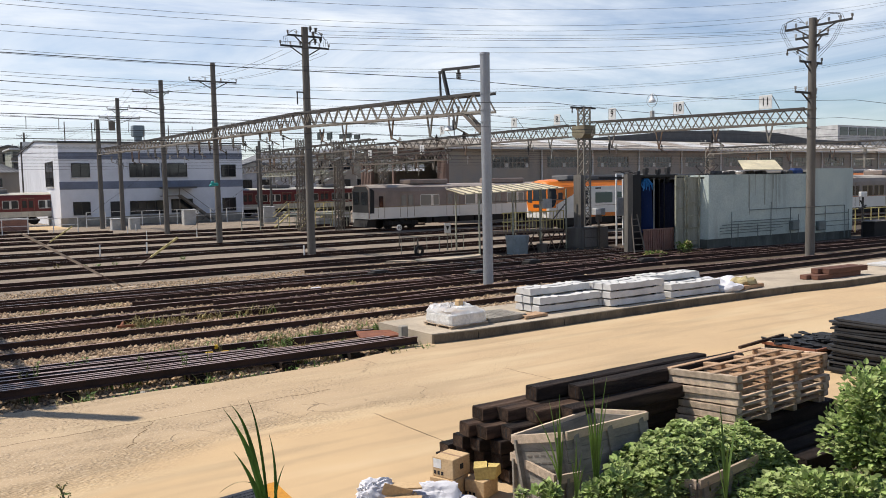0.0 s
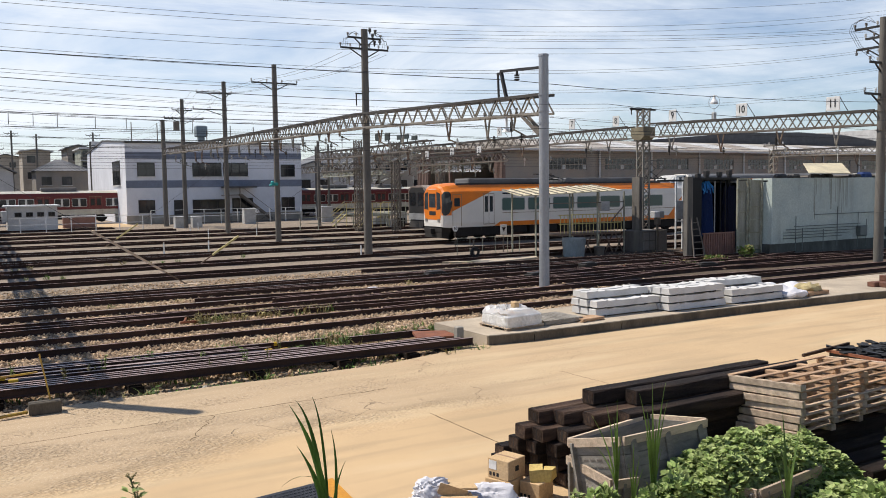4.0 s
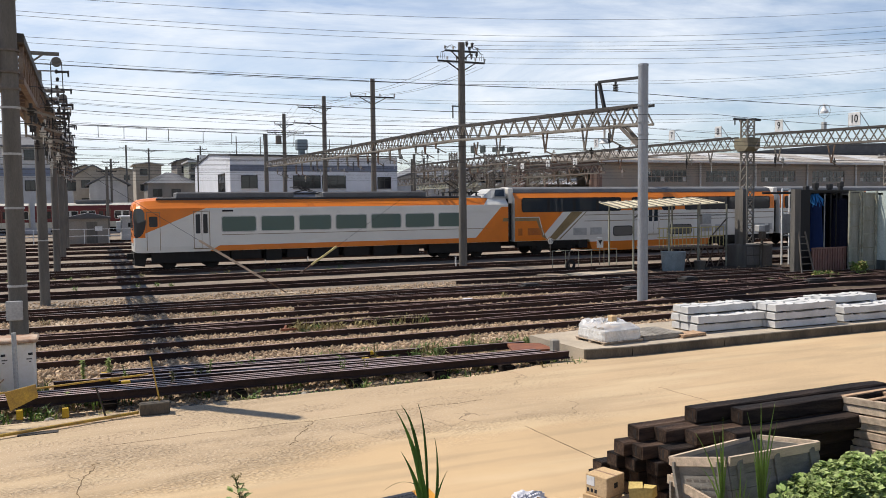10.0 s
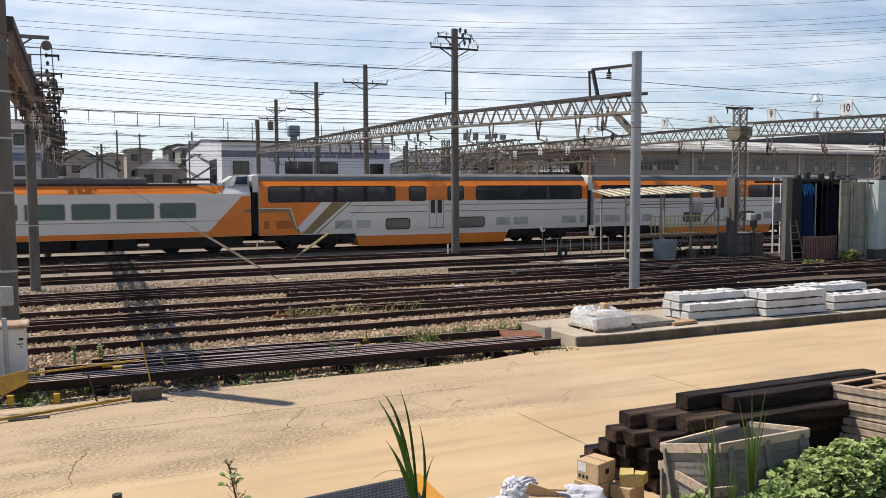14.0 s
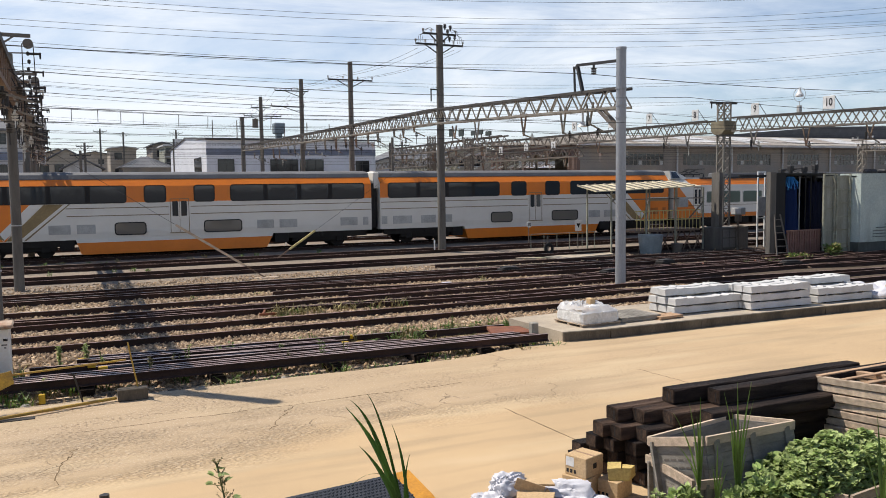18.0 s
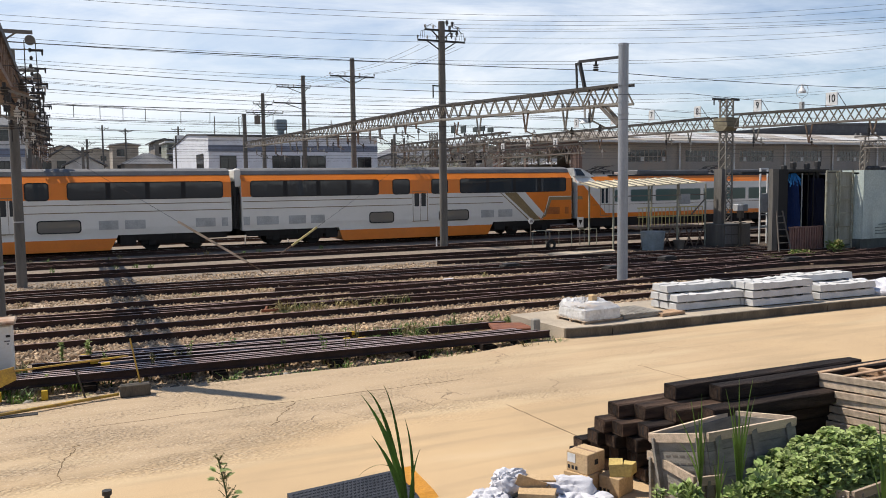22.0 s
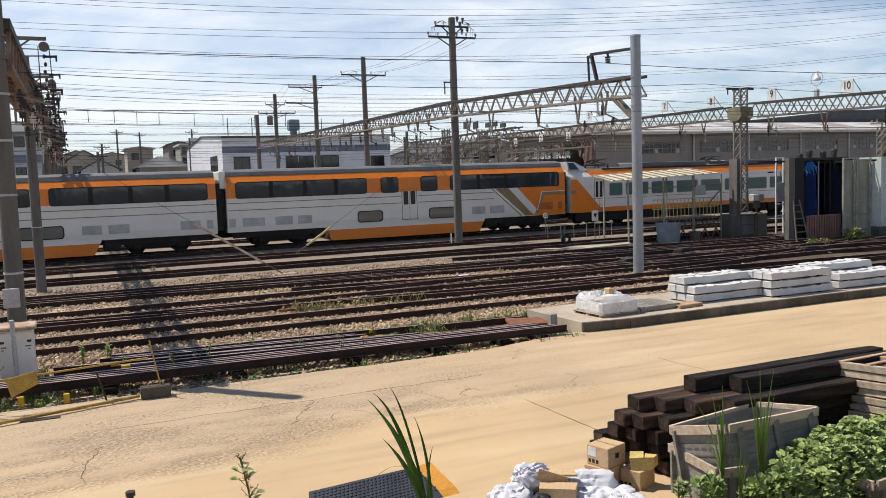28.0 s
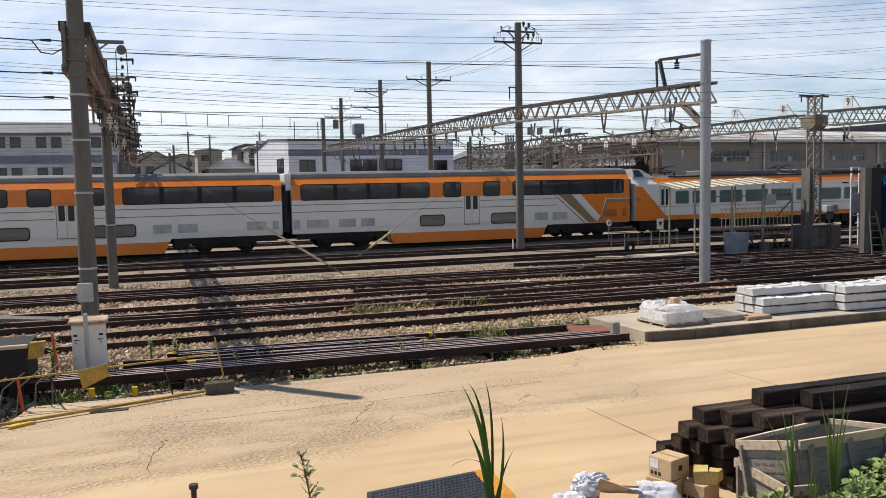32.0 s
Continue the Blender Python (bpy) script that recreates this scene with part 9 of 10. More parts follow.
def leaf_mound(name, label, x0, x1, y0, y1, height, n, size, seed, mats):
    """A low cushion of leaves on a hidden tangle of stems; height(u, v) over the plan."""
    b = thing(name, label, "shrub")
    rnd = random.Random(seed)
    lv, st = Mesh(), Mesh()
    for i in range(60):
        u, v = rnd.random(), rnd.random()
        x, y = x0 + (x1 - x0) * u, y0 + (y1 - y0) * v
        st.tube((x0 + (x1 - x0) * (0.3 + 0.4 * u), (y0 + y1) / 2, ground_height(x, y) - 0.02), (x, y, max(0.02, height(u, v) * 0.9)), 0.008, 0.004, 4)
    for i in range(n):
        u, v = rnd.random(), rnd.random()
        x, y = x0 + (x1 - x0) * u, y0 + (y1 - y0) * v
        h = height(u, v) + 0.15 * noise.noise((x * 3.1, y * 3.1, seed)) + 0.09 * noise.noise((x * 8, y * 8, seed))
        if h < 0.0:
            continue
        e = 0.03
        g = Vector((height(u - e, v) - height(u + e, v), height(u, v - e) - height(u, v + e), 0.22))
        z = h - rnd.random() ** 2 * min(h, 0.35)
        a = rnd.uniform(0, 6.283)
        d = (g.normalized() * rnd.uniform(-0.1, 0.35) + Vector((math.cos(a), math.sin(a), rnd.uniform(-0.3, 0.65)))).normalized()
        s = size * rnd.uniform(0.55, 1.35)
        leaf(lv, Vector((x, y, z)), d, (g.normalized() * 0.35 + Vector((-0.3 + rnd.uniform(-0.45, 0.45), rnd.uniform(-0.35, 0.45), 0.75))).normalized(), s, s * 0.95, 0 if rnd.random() < 0.38 else 1)
    part("stem_tangle", st, M_STEM, b)
    tagged(part("leaves", lv, mats, b), kind="stuff")
    return b


def dome(top, skew=0.4, p=2.2):
    """A rounded height over the unit square, its crown at skew along the first side."""
    def f(u, v):
        q = abs((u - skew) / (skew if u < skew else 1 - skew))
        r = abs(v - 0.5) * 2
        return top * max(0.0, 1 - q ** p) ** 0.7 * max(0.0, 1 - r ** 3) ** 0.6 - 0.02
    return f


def see_through(m, share=0.55):
    """Lets sunlight glow through thin leaves."""
    n, l = m.node_tree.nodes, m.node_tree.links
    b, o = n["Principled BSDF"], n["Material Output"]
    t, x = n.new("ShaderNodeBsdfTranslucent"), n.new("ShaderNodeMixShader")
    x.inputs["Fac"].default_value = share
    l.new(b.inputs["Base Color"].links[0].from_socket, t.inputs["Color"])
    l.new(b.outputs["BSDF"], x.inputs[1])
    l.new(t.outputs["BSDF"], x.inputs[2])
    l.new(x.outputs["Shader"], o.inputs["Surface"])


for leaf_m in (M_LEAF, M_LEAFL, M_GRASS):
    see_through(leaf_m, 0.28)


def leafy_bush(name, label, cx, cy, cz, rx, ry, rz, n, size, seed, mats, lobes=9):
    b = thing(name, label, "shrub")
    rnd = random.Random(seed)
    centres = [(cx + rx * rnd.uniform(-0.75, 0.75), cy + ry * rnd.uniform(-0.75, 0.75), cz + rz * rnd.uniform(0.0, 0.75)) for _ in range(lobes)]
    lv, st = Mesh(), Mesh()
    for c in centres:
        st.tube((cx + (c[0] - cx) * 0.4, cy + (c[1] - cy) * 0.4, ground_height(cx, cy) - 0.02), c, 0.012, 0.006, 5)
    for i in range(n):
        c = rnd.choice(centres)
        th, u = rnd.uniform(0, 2 * math.pi), rnd.uniform(-0.35, 1)
        q = math.sqrt(max(0, 1 - u * u))
        o = Vector((q * math.cos(th), q * math.sin(th), u))
        rad = rnd.uniform(0.55, 1.08)
        p = Vector(c) + Vector((o.x * rx * 0.48, o.y * ry * 0.5, o.z * rz * 0.48)) * rad
        if p.z < 0.02:
            continue
        d = (o + Vector((rnd.uniform(-0.8, 0.8), rnd.uniform(-0.8, 0.8), rnd.uniform(-0.5, 0.6)))).normalized()
        s = size * rnd.uniform(0.6, 1.25)
        leaf(lv, p, d, Vector((-0.3 + rnd.uniform(-0.4, 0.4), rnd.uniform(-0.4, 0.4), 0.9)), s, s * 0.8, 0 if rnd.random() < 0.6 else 1)
    part("stem_tangle", st, M_STEM, b)
    tagged(part("leaves", lv, mats, b), kind="stuff")
    return b


leaf_mound("vine_bush", "low leafy green vine over a wooden box", 5.98, 8.72, 5.3, 6.35, dome(0.70, 0.38, 3.2), 21000, 0.054, 3, [M_LEAF, M_LEAFL])
leaf_mound("vine_bush", "low leafy green vine before a wooden box", 7.0, 8.5, 4.75, 5.32, dome(0.32, 0.5), 3200, 0.06, 5, [M_LEAF, M_LEAFL])
leaf_mound("vine_bush", "leafy green vine before the crates", 5.75, 6.6, 5.75, 6.15, dome(0.34, 0.5), 1300, 0.06, 15, [M_LEAF, M_LEAFL])
leafy_bush("low_shrub", "small leafy weed before the crates", 5.06, 5.72, 0.38, 0.13, 0.12, 0.24, 240, 0.07, 21, [M_LEAF, M_LEAFL], 6)
leafy_bush("low_shrub", "small leafy weed before the crates", 5.42, 5.42, 0.36, 0.2, 0.15, 0.26, 380, 0.07, 22, [M_LEAF, M_LEAFL], 7)
leafy_bush("low_shrub", "small leafy weed before the crates", 5.78, 5.5, 0.4, 0.22, 0.2, 0.28, 420, 0.07, 23, [M_LEAF, M_LEAFL], 8)
leafy_bush("tall_shrub", "tall leafy green shrub beside the pallets", 9.06, 4.75, 0.30, 0.56, 0.42, 0.92, 6400, 0.07, 7, [M_LEAF, M_LEAFL], 20)
leafy_bush("tall_shrub", "tall leafy green shrub beside the pallets", 10.1, 5.0, 0.3, 0.6, 0.5, 0.8, 3400, 0.07, 9, [M_LEAF, M_LEAFL], 12)
leafy_bush("low_shrub", "low dark green undergrowth on the bank", 7.9, 4.3, 0.1, 0.6, 0.4, 0.35, 2000, 0.07, 12, [M_LEAF, M_LEAFL], 10)
leafy_bush("low_shrub", "yellow-green weed bush at the wash plant wall", 31.6, 26.3, 0.05, 0.4, 0.3, 0.42, 500, 0.09, 51, [M_GRASS, M_STRAW], 8)
leafy_bush("low_shrub", "green weed bush beside the wash track", 29.2, 26.2, 0.0, 0.5, 0.25, 0.2, 300, 0.09, 52, [M_GRASS, M_STRAW], 8)
slat_crate([(6.68, 5.30, 0.12), (7.75, 5.44, 0.12), (7.62, 5.86, 0.12), (6.55, 5.66, 0.12)], [(6.65, 5.28, 0.40), (7.78, 5.42, 0.40), (7.64, 5.88, 0.40), (6.52, 5.67, 0.40)], "low weathered wooden planter box under vines")
for i in range(5):
    thing("pale_slat", "pale weathered wooden slat on the bank", "slat", group="slats on the bank", m=Mesh().bar((7.75 + 0.055 * i, 4.52 - 0.05 * i, 0.20), (8.75 + 0.055 * i, 4.66 - 0.05 * i, 0.24), 0.045, 0.02), mats=[M_PALLETW])


def reed(name, label, base, blades, seed, material=None):
    """Long arching grass blades from one foot: length, lean direction in degrees, spread, width."""
    r = thing(name, label, "grass plant", pose(*base), group="tall grass plants")
    for L, az, tilt, w in blades:
        m = Mesh()
        v = []
        p = Vector((0, 0, 0))
        a = math.radians(az)
        n = 9
        for i in range(n + 1):
            t = i / n
            th = math.radians(tilt) * (0.35 + 0.9 * t)
            ww = 1.35 * w * (0.5 + 0.9 * t * (1 - t) * 4 * 0.5) * (1 - t) ** 0.55 + 0.001
            s = Vector((math.sin(a), -math.cos(a), 0.0)) * ww
            v += [tuple(p - s), tuple(p + Vector((0, 0, -0.3 * ww))), tuple(p + s)]
            p = p + Vector((math.sin(th) * math.cos(a), math.sin(th) * math.sin(a), math.cos(th))) * (L / n)
        f = []
        for i in range(n):
            f += [(3 * i, 3 * i + 1, 3 * i + 4, 3 * i + 3), (3 * i + 1, 3 * i + 2, 3 * i + 5, 3 * i + 4)]
        m.add(v, f)
        part("blade", m, material or M_GRASS, r)
    return r


def long_blade(name, parent, pts, w, material=None):
    """A tapering folded blade along a smooth curve through three points."""
    m = Mesh()
    a, b, c = [Vector(q) for q in pts]
    v, n = [], 12
    for i in range(n + 1):
        t = i / n
        p = a * (2 * (t - 0.5) * (t - 1)) + b * (4 * t * (1 - t)) + c * (2 * t * (t - 0.5))
        ww = w * (0.45 + 1.6 * t * (1 - t) + 0.2 * (1 - t)) * (1 - t ** 3) + 0.0012
        v += [tuple(p + Vector((-ww, -0.25 * ww, 0))), tuple(p + Vector((0, 0.5 * ww, 0))), tuple(p + Vector((ww, -0.25 * ww, 0)))]
    f = []
    for i in range(n):
        f += [(3 * i, 3 * i + 1, 3 * i + 4, 3 * i + 3), (3 * i + 1, 3 * i + 2, 3 * i + 5, 3 * i + 4)]
    m.add(v, f)
    part(name, m, material or M_REED, parent)


M_REED = mat("reed_green", (0.085, 0.17, 0.03), 0.45, col2=(0.045, 0.10, 0.02), scale=3, fine=60, bump=0.1, spec=0.45, stretch=(8, 8, 0.5), per_object=0.35)
see_through(M_REED, 0.2)
REED_FOOT = Vector((2.26, 5.55, 0.75))
big_reed = thing("reed_plant", "tall green reed with long pointed blades", "grass plant", Matrix.Translation(REED_FOOT), group="tall grass plants")
for pts, w in (
    (((2.26, 5.55, 0.75), (2.14, 5.53, 1.40), (1.91, 5.55, 1.88)), 0.030),
    (((2.25, 5.53, 0.80), (2.14, 5.50, 1.25), (1.97, 5.52, 1.58)), 0.026),
    (((2.26, 5.57, 0.80), (2.13, 5.58, 1.55), (1.97, 5.60, 1.90)), 0.018),
    (((2.27, 5.58, 0.85), (2.20, 5.60, 1.55), (2.11, 5.62, 1.91)), 0.011),
    (((2.27, 5.54, 0.80), (2.295, 5.55, 1.30), (2.25, 5.57, 1.66)), 0.013),
    (((2.12, 5.5, 1.33), (1.98, 5.48, 1.37), (1.85, 5.47, 1.32)), 0.007),
    (((2.26, 5.56, 0.80), (2.27, 5.50, 1.20), (2.32, 5.45, 1.45)), 0.010),
    (((2.26, 5.52, 0.80), (2.20, 5.46, 1.12), (2.14, 5.42, 1.30)), 0.014)):
    long_blade("blade", big_reed, [Vector(q) - REED_FOOT for q in pts], w)
part("stalk", Mesh().tube((0.01, 0.01, -0.55), (0, 0, 0.25), 0.02, 0.016, 8), M_REED, big_reed)


M_TUFT = mat("tall_grass_green", (0.20, 0.30, 0.06), 0.45, col2=(0.12, 0.20, 0.04), scale=3, fine=60, bump=0.1, spec=0.45, stretch=(8, 8, 0.5), per_object=0.35)
see_through(M_TUFT, 0.3)
for foot, blades in (
    ((5.25, 5.75, 0.53), (((5.14, 5.75, 0.96), (4.94, 5.75, 1.33), 0.009), ((5.2, 5.75, 1.0), (5.12, 5.75, 1.4), 0.01), ((5.25, 5.75, 1.02), (5.25, 5.75, 1.44), 0.012), ((5.24, 5.75, 0.93), (5.21, 5.75, 1.27), 0.016), ((5.27, 5.75, 0.83), (5.3, 5.75, 1.09), 0.012), ((5.16, 5.75, 0.8), (4.99, 5.75, 1.03), 0.008))),
    ((5.57, 5.6, 0.42), (((5.51, 5.6, 1.0), (5.39, 5.6, 1.5), 0.01), ((5.54, 5.6, 0.92), (5.48, 5.6, 1.34), 0.02), ((5.56, 5.6, 1.05), (5.55, 5.6, 1.58), 0.014), ((5.62, 5.6, 1.04), (5.72, 5.6, 1.56), 0.014), ((5.63, 5.6, 0.94), (5.75, 5.6, 1.39), 0.011), ((5.58, 5.6, 0.85), (5.61, 5.6, 1.21), 0.02), ((5.53, 5.6, 0.79), (5.47, 5.6, 1.1), 0.018), ((5.61, 5.6, 0.7), (5.68, 5.6, 0.93), 0.012))),
    ((5.22, 5.5, 0.48), (((5.22, 5.5, 0.81), (5.23, 5.5, 1.1), 0.01), ((5.25, 5.5, 0.73), (5.3, 5.5, 0.94), 0.012), ((5.2, 5.5, 0.71), (5.16, 5.5, 0.91), 0.01), ((5.27, 5.5, 0.67), (5.35, 5.5, 0.83), 0.008)))):
    tuft = thing("reed_plant", "clump of tall light green grass before the crates", "grass plant", Matrix.Translation(foot), group="tall grass plants")
    for mid, tip, w in blades:
        long_blade("blade", tuft, [Vector(q) - Vector(foot) for q in (foot, mid, tip)], w * 1.05, M_TUFT)
    part("stalk", Mesh().tube((0, 0, -0.45), (0, 0, 0.06), 0.016, 0.012, 7), M_TUFT, tuft)
reed("reed_plant", "clump of tall green grass before the crates", (6.4, 4.75, 0.4), [(0.9, 150, 22, 0.014), (0.95, 60, 12, 0.014), (0.85, 10, 20, 0.012), (0.8, 100, 8, 0.014), (0.75, 220, 30, 0.012)], 4)


def seed_weed(x, y, z, h, seed, n=26, leafs=16, size=0.06):
    """A slender weed: curved stem, side twigs with seed heads, a few small leaves."""
    s = thing("weed_sprig", "upright green weed with small leaves and seed heads", "weed")
    rnd = random.Random(seed)
    st, lv, sd = Mesh(), Mesh(), Mesh()
    at = lambda t: Vector((x - 0.10 * h * t * t, y, z + h * t))
    st.line([at(i / 8) for i in range(9)], 0.006, 5)
    for i in range(n):
        t = rnd.uniform(0.55, 1.0)
        a, r = rnd.uniform(0, 6.283), rnd.uniform(0.05, 0.16) * (1.25 - t)
        p = at(t)
        q = p + Vector((math.cos(a) * r, math.sin(a) * r, r * 1.3))
        st.tube(p, q, 0.0025, 0.0015, 4)
        for k in range(4):
            c = p.lerp(q, rnd.uniform(0.4, 1.1)) + Vector((rnd.uniform(-0.008, 0.008), 0, rnd.uniform(-0.008, 0.008)))
            sd.ball(tuple(c), rnd.uniform(0.004, 0.007), 5)
    for i in range(leafs):
        t = rnd.uniform(0.3, 0.98)
        a = rnd.uniform(0, 6.283)
        p = at(t)
        d = Vector((math.cos(a), math.sin(a), rnd.uniform(-0.2, 0.7))).normalized()
        q = p + d * rnd.uniform(0.03, 0.08)
        st.tube(p, q, 0.003, 0.002, 4)
        for k in (-0.8, 0.0, 0.8):
            dk = Vector((math.cos(a + k), math.sin(a + k), d.z)).normalized()
            leaf(lv, q, dk, Vector((0, -0.4, 1)), size * rnd.uniform(0.6, 1.0), size * rnd.uniform(0.4, 0.6))
    part("stem", st, M_STEM, s)
    tagged(part("seed_heads", sd, M_STRAW, s), kind="stuff")
    tagged(part("leaves", lv, [M_LEAFL], s), kind="stuff")


def sprig(x, y, z, h, seed, n=26, big=1.0, material=None):
    s = thing("weed_sprig", "upright green weed with small leaves", "weed", group="weed sprigs")
    rnd = random.Random(seed)
    st, lv = Mesh(), Mesh()
    for k in range(3):
        dx, dy = rnd.uniform(-0.07, 0.07), rnd.uniform(-0.05, 0.05)
        top = Vector((x + dx, y + dy, z + h * rnd.uniform(0.75, 1)))
        st.tube((x, y, z), top, 0.008, 0.004, 5)
        for i in range(n):
            t = rnd.uniform(0.25, 1)
            p = Vector((x, y, z)).lerp(top, t)
            a = rnd.uniform(0, 6.28)
            leaf(lv, p, Vector((math.cos(a), math.sin(a), rnd.uniform(0.1, 0.7))).normalized(), Vector((0, 0, 1)), big * rnd.uniform(0.04, 0.09), big * rnd.uniform(0.03, 0.05))
    part("stem", st, M_STEM, s)
    tagged(part("leaves", lv, [material or M_LEAFL], s), kind="stuff")


seed_weed(1.11, 6.0, -0.1, 1.52, 1, 70, 34, 0.068)
sprig(4.95, 6.0, 0.15, 0.45, 4)


def grass_tufts():
    """Weeds along the road edge, between stored rails and by the tracks."""
    rnd = random.Random(77)
    m = Mesh()
    spots = []
    for i in range(150):
        spots.append((rnd.uniform(-4, 9.8), rnd.choice((14.6, 14.75, 15.6, 16.4, 17.2)) + rnd.uniform(-0.15, 0.15), rnd.uniform(0.12, 0.4), -0.15))
    for i in range(70):
        spots.append((rnd.uniform(4.5, 9.9), rnd.uniform(17.0, 17.9), rnd.uniform(0.1, 0.35), -0.08))
    for i in range(60):
        spots.append((rnd.uniform(5.0, 9.0), rnd.uniform(21.3, 22.1), rnd.uniform(0.15, 0.4), -0.04))
    for i in range(45):
        spots.append((rnd.uniform(-6, 14), rnd.choice((26.3, 36.2, 41.3, 41.8)) + rnd.uniform(-0.4, 0.4), rnd.uniform(0.1, 0.3), -0.04))
    for i in range(60):
        spots.append((rnd.uniform(-3, -0.2), rnd.uniform(14.2, 17), rnd.uniform(0.15, 0.5), -0.15))
    for i in range(60):
        spots.append((rnd.uniform(25, 33), rnd.uniform(25.0, 26.4), rnd.uniform(0.1, 0.3), -0.04))
    for x, y, h, z in spots:
        k = 1 if rnd.random() < (0.85 if 21 < y < 23 else 0.4) else 0
        for j in range(rnd.randint(7, 16)):
            a, t = rnd.uniform(0, 6.28), rnd.uniform(0.05, 0.8)
            q = Vector((x + rnd.uniform(-0.12, 0.12), y + rnd.uniform(-0.12, 0.12), z))
            hh = h * rnd.uniform(0.5, 1.1)
            d = Vector((math.cos(a) * math.sin(t), math.sin(a) * math.sin(t), math.cos(t)))
            s = Vector((-math.sin(a), math.cos(a), 0)) * 0.012
            mid = q + d * hh * 0.55
            tip = q + d * hh + Vector((math.cos(a), math.sin(a), -0.4)) * hh * 0.22
            m.add([tuple(q - s), tuple(q + s), tuple(mid + s * 0.9), tuple(mid - s * 0.9), tuple(tip)], [(0, 1, 2, 3), (3, 2, 4)], k)
            if rnd.random() < 0.35:
                leaf(m, mid, Vector((math.cos(a + 1), math.sin(a + 1), 0.3)).normalized(), Vector((0, 0, 1)), 0.08, 0.05, k)
    return thing("weeds", "green and dry weeds along the tracks and road edge", "weeds", m=m, mats=[M_GRASS, M_STRAW], kind="stuff")


grass_tufts()


# ---- ballast stones ----
def ballast_stones():
    """Loose stones over the near gravel."""
    rs_ = np.random.RandomState(3)
    n = 62000
    u = rs_.rand(n)
    y = 14.55 + 17.5 * u ** 1.5
    x = -8 + 4 * rs_.rand(n) + rs_.rand(n) * (16 + (y - 14.5) * 1.3)
    keep = ~((y < 17.55) & (x > 9.4) & (y > 14.5))
    sparse = ((y < 15.5) & (x < 9.4)) | ((x + 2.5 * np.sin(y * 1.7) > 16.5) & (y > 19.0))
    keep &= ~(sparse & (rs_.rand(n) < 0.8))
    x, y = x[keep], y[keep]
    n = len(x)
    s = 0.022 + 0.036 * rs_.rand(n) ** 1.3
    z = np.array([ground_height(a, b) for a, b in zip(x, y)]) + s * 0.35
    base = np.array([(1, 0, 0), (-1, 0, 0), (0, 1, 0), (0, -1, 0), (0, 0, 1), (0, 0, -1)], float)
    jit = 0.55 + 0.75 * rs_.rand(n, 6, 1)
    ang = rs_.rand(n) * 6.283
    c, d = np.cos(ang), np.sin(ang)
    v = base[None] * jit * s[:, None, None] + rs_.normal(0, 0.18, (n, 6, 3)) * s[:, None, None]
    vx = v[..., 0] * c[:, None] - v[..., 1] * d[:, None] + x[:, None]
    vy = v[..., 0] * d[:, None] + v[..., 1] * c[:, None] + y[:, None]
    vz = v[..., 2] * 0.8 + z[:, None]
    verts = np.stack([vx, vy, vz], -1).reshape(-1, 3)
    tri = np.array([(0, 2, 4), (2, 1, 4), (1, 3, 4), (3, 0, 4), (2, 0, 5), (1, 2, 5), (3, 1, 5), (0, 3, 5)])
    faces = (tri[None] + 6 * np.arange(n)[:, None, None]).reshape(-1, 3)
    me = bpy.data.meshes.new("ballast_stones")
    me.from_pydata(verts.tolist(), [], faces.tolist())
    me.materials.append(M_STONE)
    ob = new("ballast_stones", me)
    return tagged(ob, "brown crushed stone ballast around the rails", "ballast", kind="stuff")


ballast_stones()


def rubble_heap():
    """A low heap of dark stones beyond the barrier's end."""
    rnd = random.Random(40)
    m = Mesh()
    for i in range(3200):
        a, r = rnd.uniform(0, 6.283), rnd.random() ** 0.6
        x, y = -3.75 + 1.75 * r * math.cos(a), 15.0 + 2.1 * r * math.sin(a)
        z = -0.12 + 0.38 * (1 - r * r) + rnd.uniform(0, 0.05)
        s = rnd.uniform(0.03, 0.075)
        q = [Vector((rnd.uniform(-1, 1), rnd.uniform(-1, 1), rnd.uniform(-1, 1))).normalized() * s for _ in range(3)]
        c = Vector((x, y, z))
        v = [c + q[0], c - q[0], c + q[1], c - q[1], c + q[2], c - q[2]]
        m.add([tuple(p) for p in v], [(0, 2, 4), (2, 1, 4), (1, 3, 4), (3, 0, 4), (2, 0, 5), (1, 2, 5), (3, 1, 5), (0, 3, 5)])
    thing("rubble_heap", "heap of dark grey crushed stone", "rubble", m=m, mats=[M_RUBBLE], kind="stuff")


M_RUBBLE = mat("dark_rubble", (0.20, 0.175, 0.145), 0.92, col2=(0.10, 0.09, 0.08), scale=2.0, fine=40, bump=0.3, spec=0.15, island=0.4)
rubble_heap()
sprig(-1.72, 15.9, -0.1, 0.95, 8, 60)
sprig(-1.95, 15.6, -0.1, 0.5, 9, 50)
sprig(-0.1, 16.9, -0.1, 0.6, 10, 40)
sprig(0.35, 17.1, -0.1, 0.55, 11, 40)
sprig(-0.35, 15.3, -0.1, 0.35, 12, 30)
rw = random.Random(33)
for i in range(16):
    sprig(0.6 + 0.52 * i + rw.uniform(-0.3, 0.3), rw.uniform(15.3, 17.1), -0.12, rw.uniform(0.3, 0.62), 100 + i, rw.randint(10, 22), rw.uniform(0.6, 1.0), rw.choice((M_GRASS, M_STRAW, M_LEAF)))


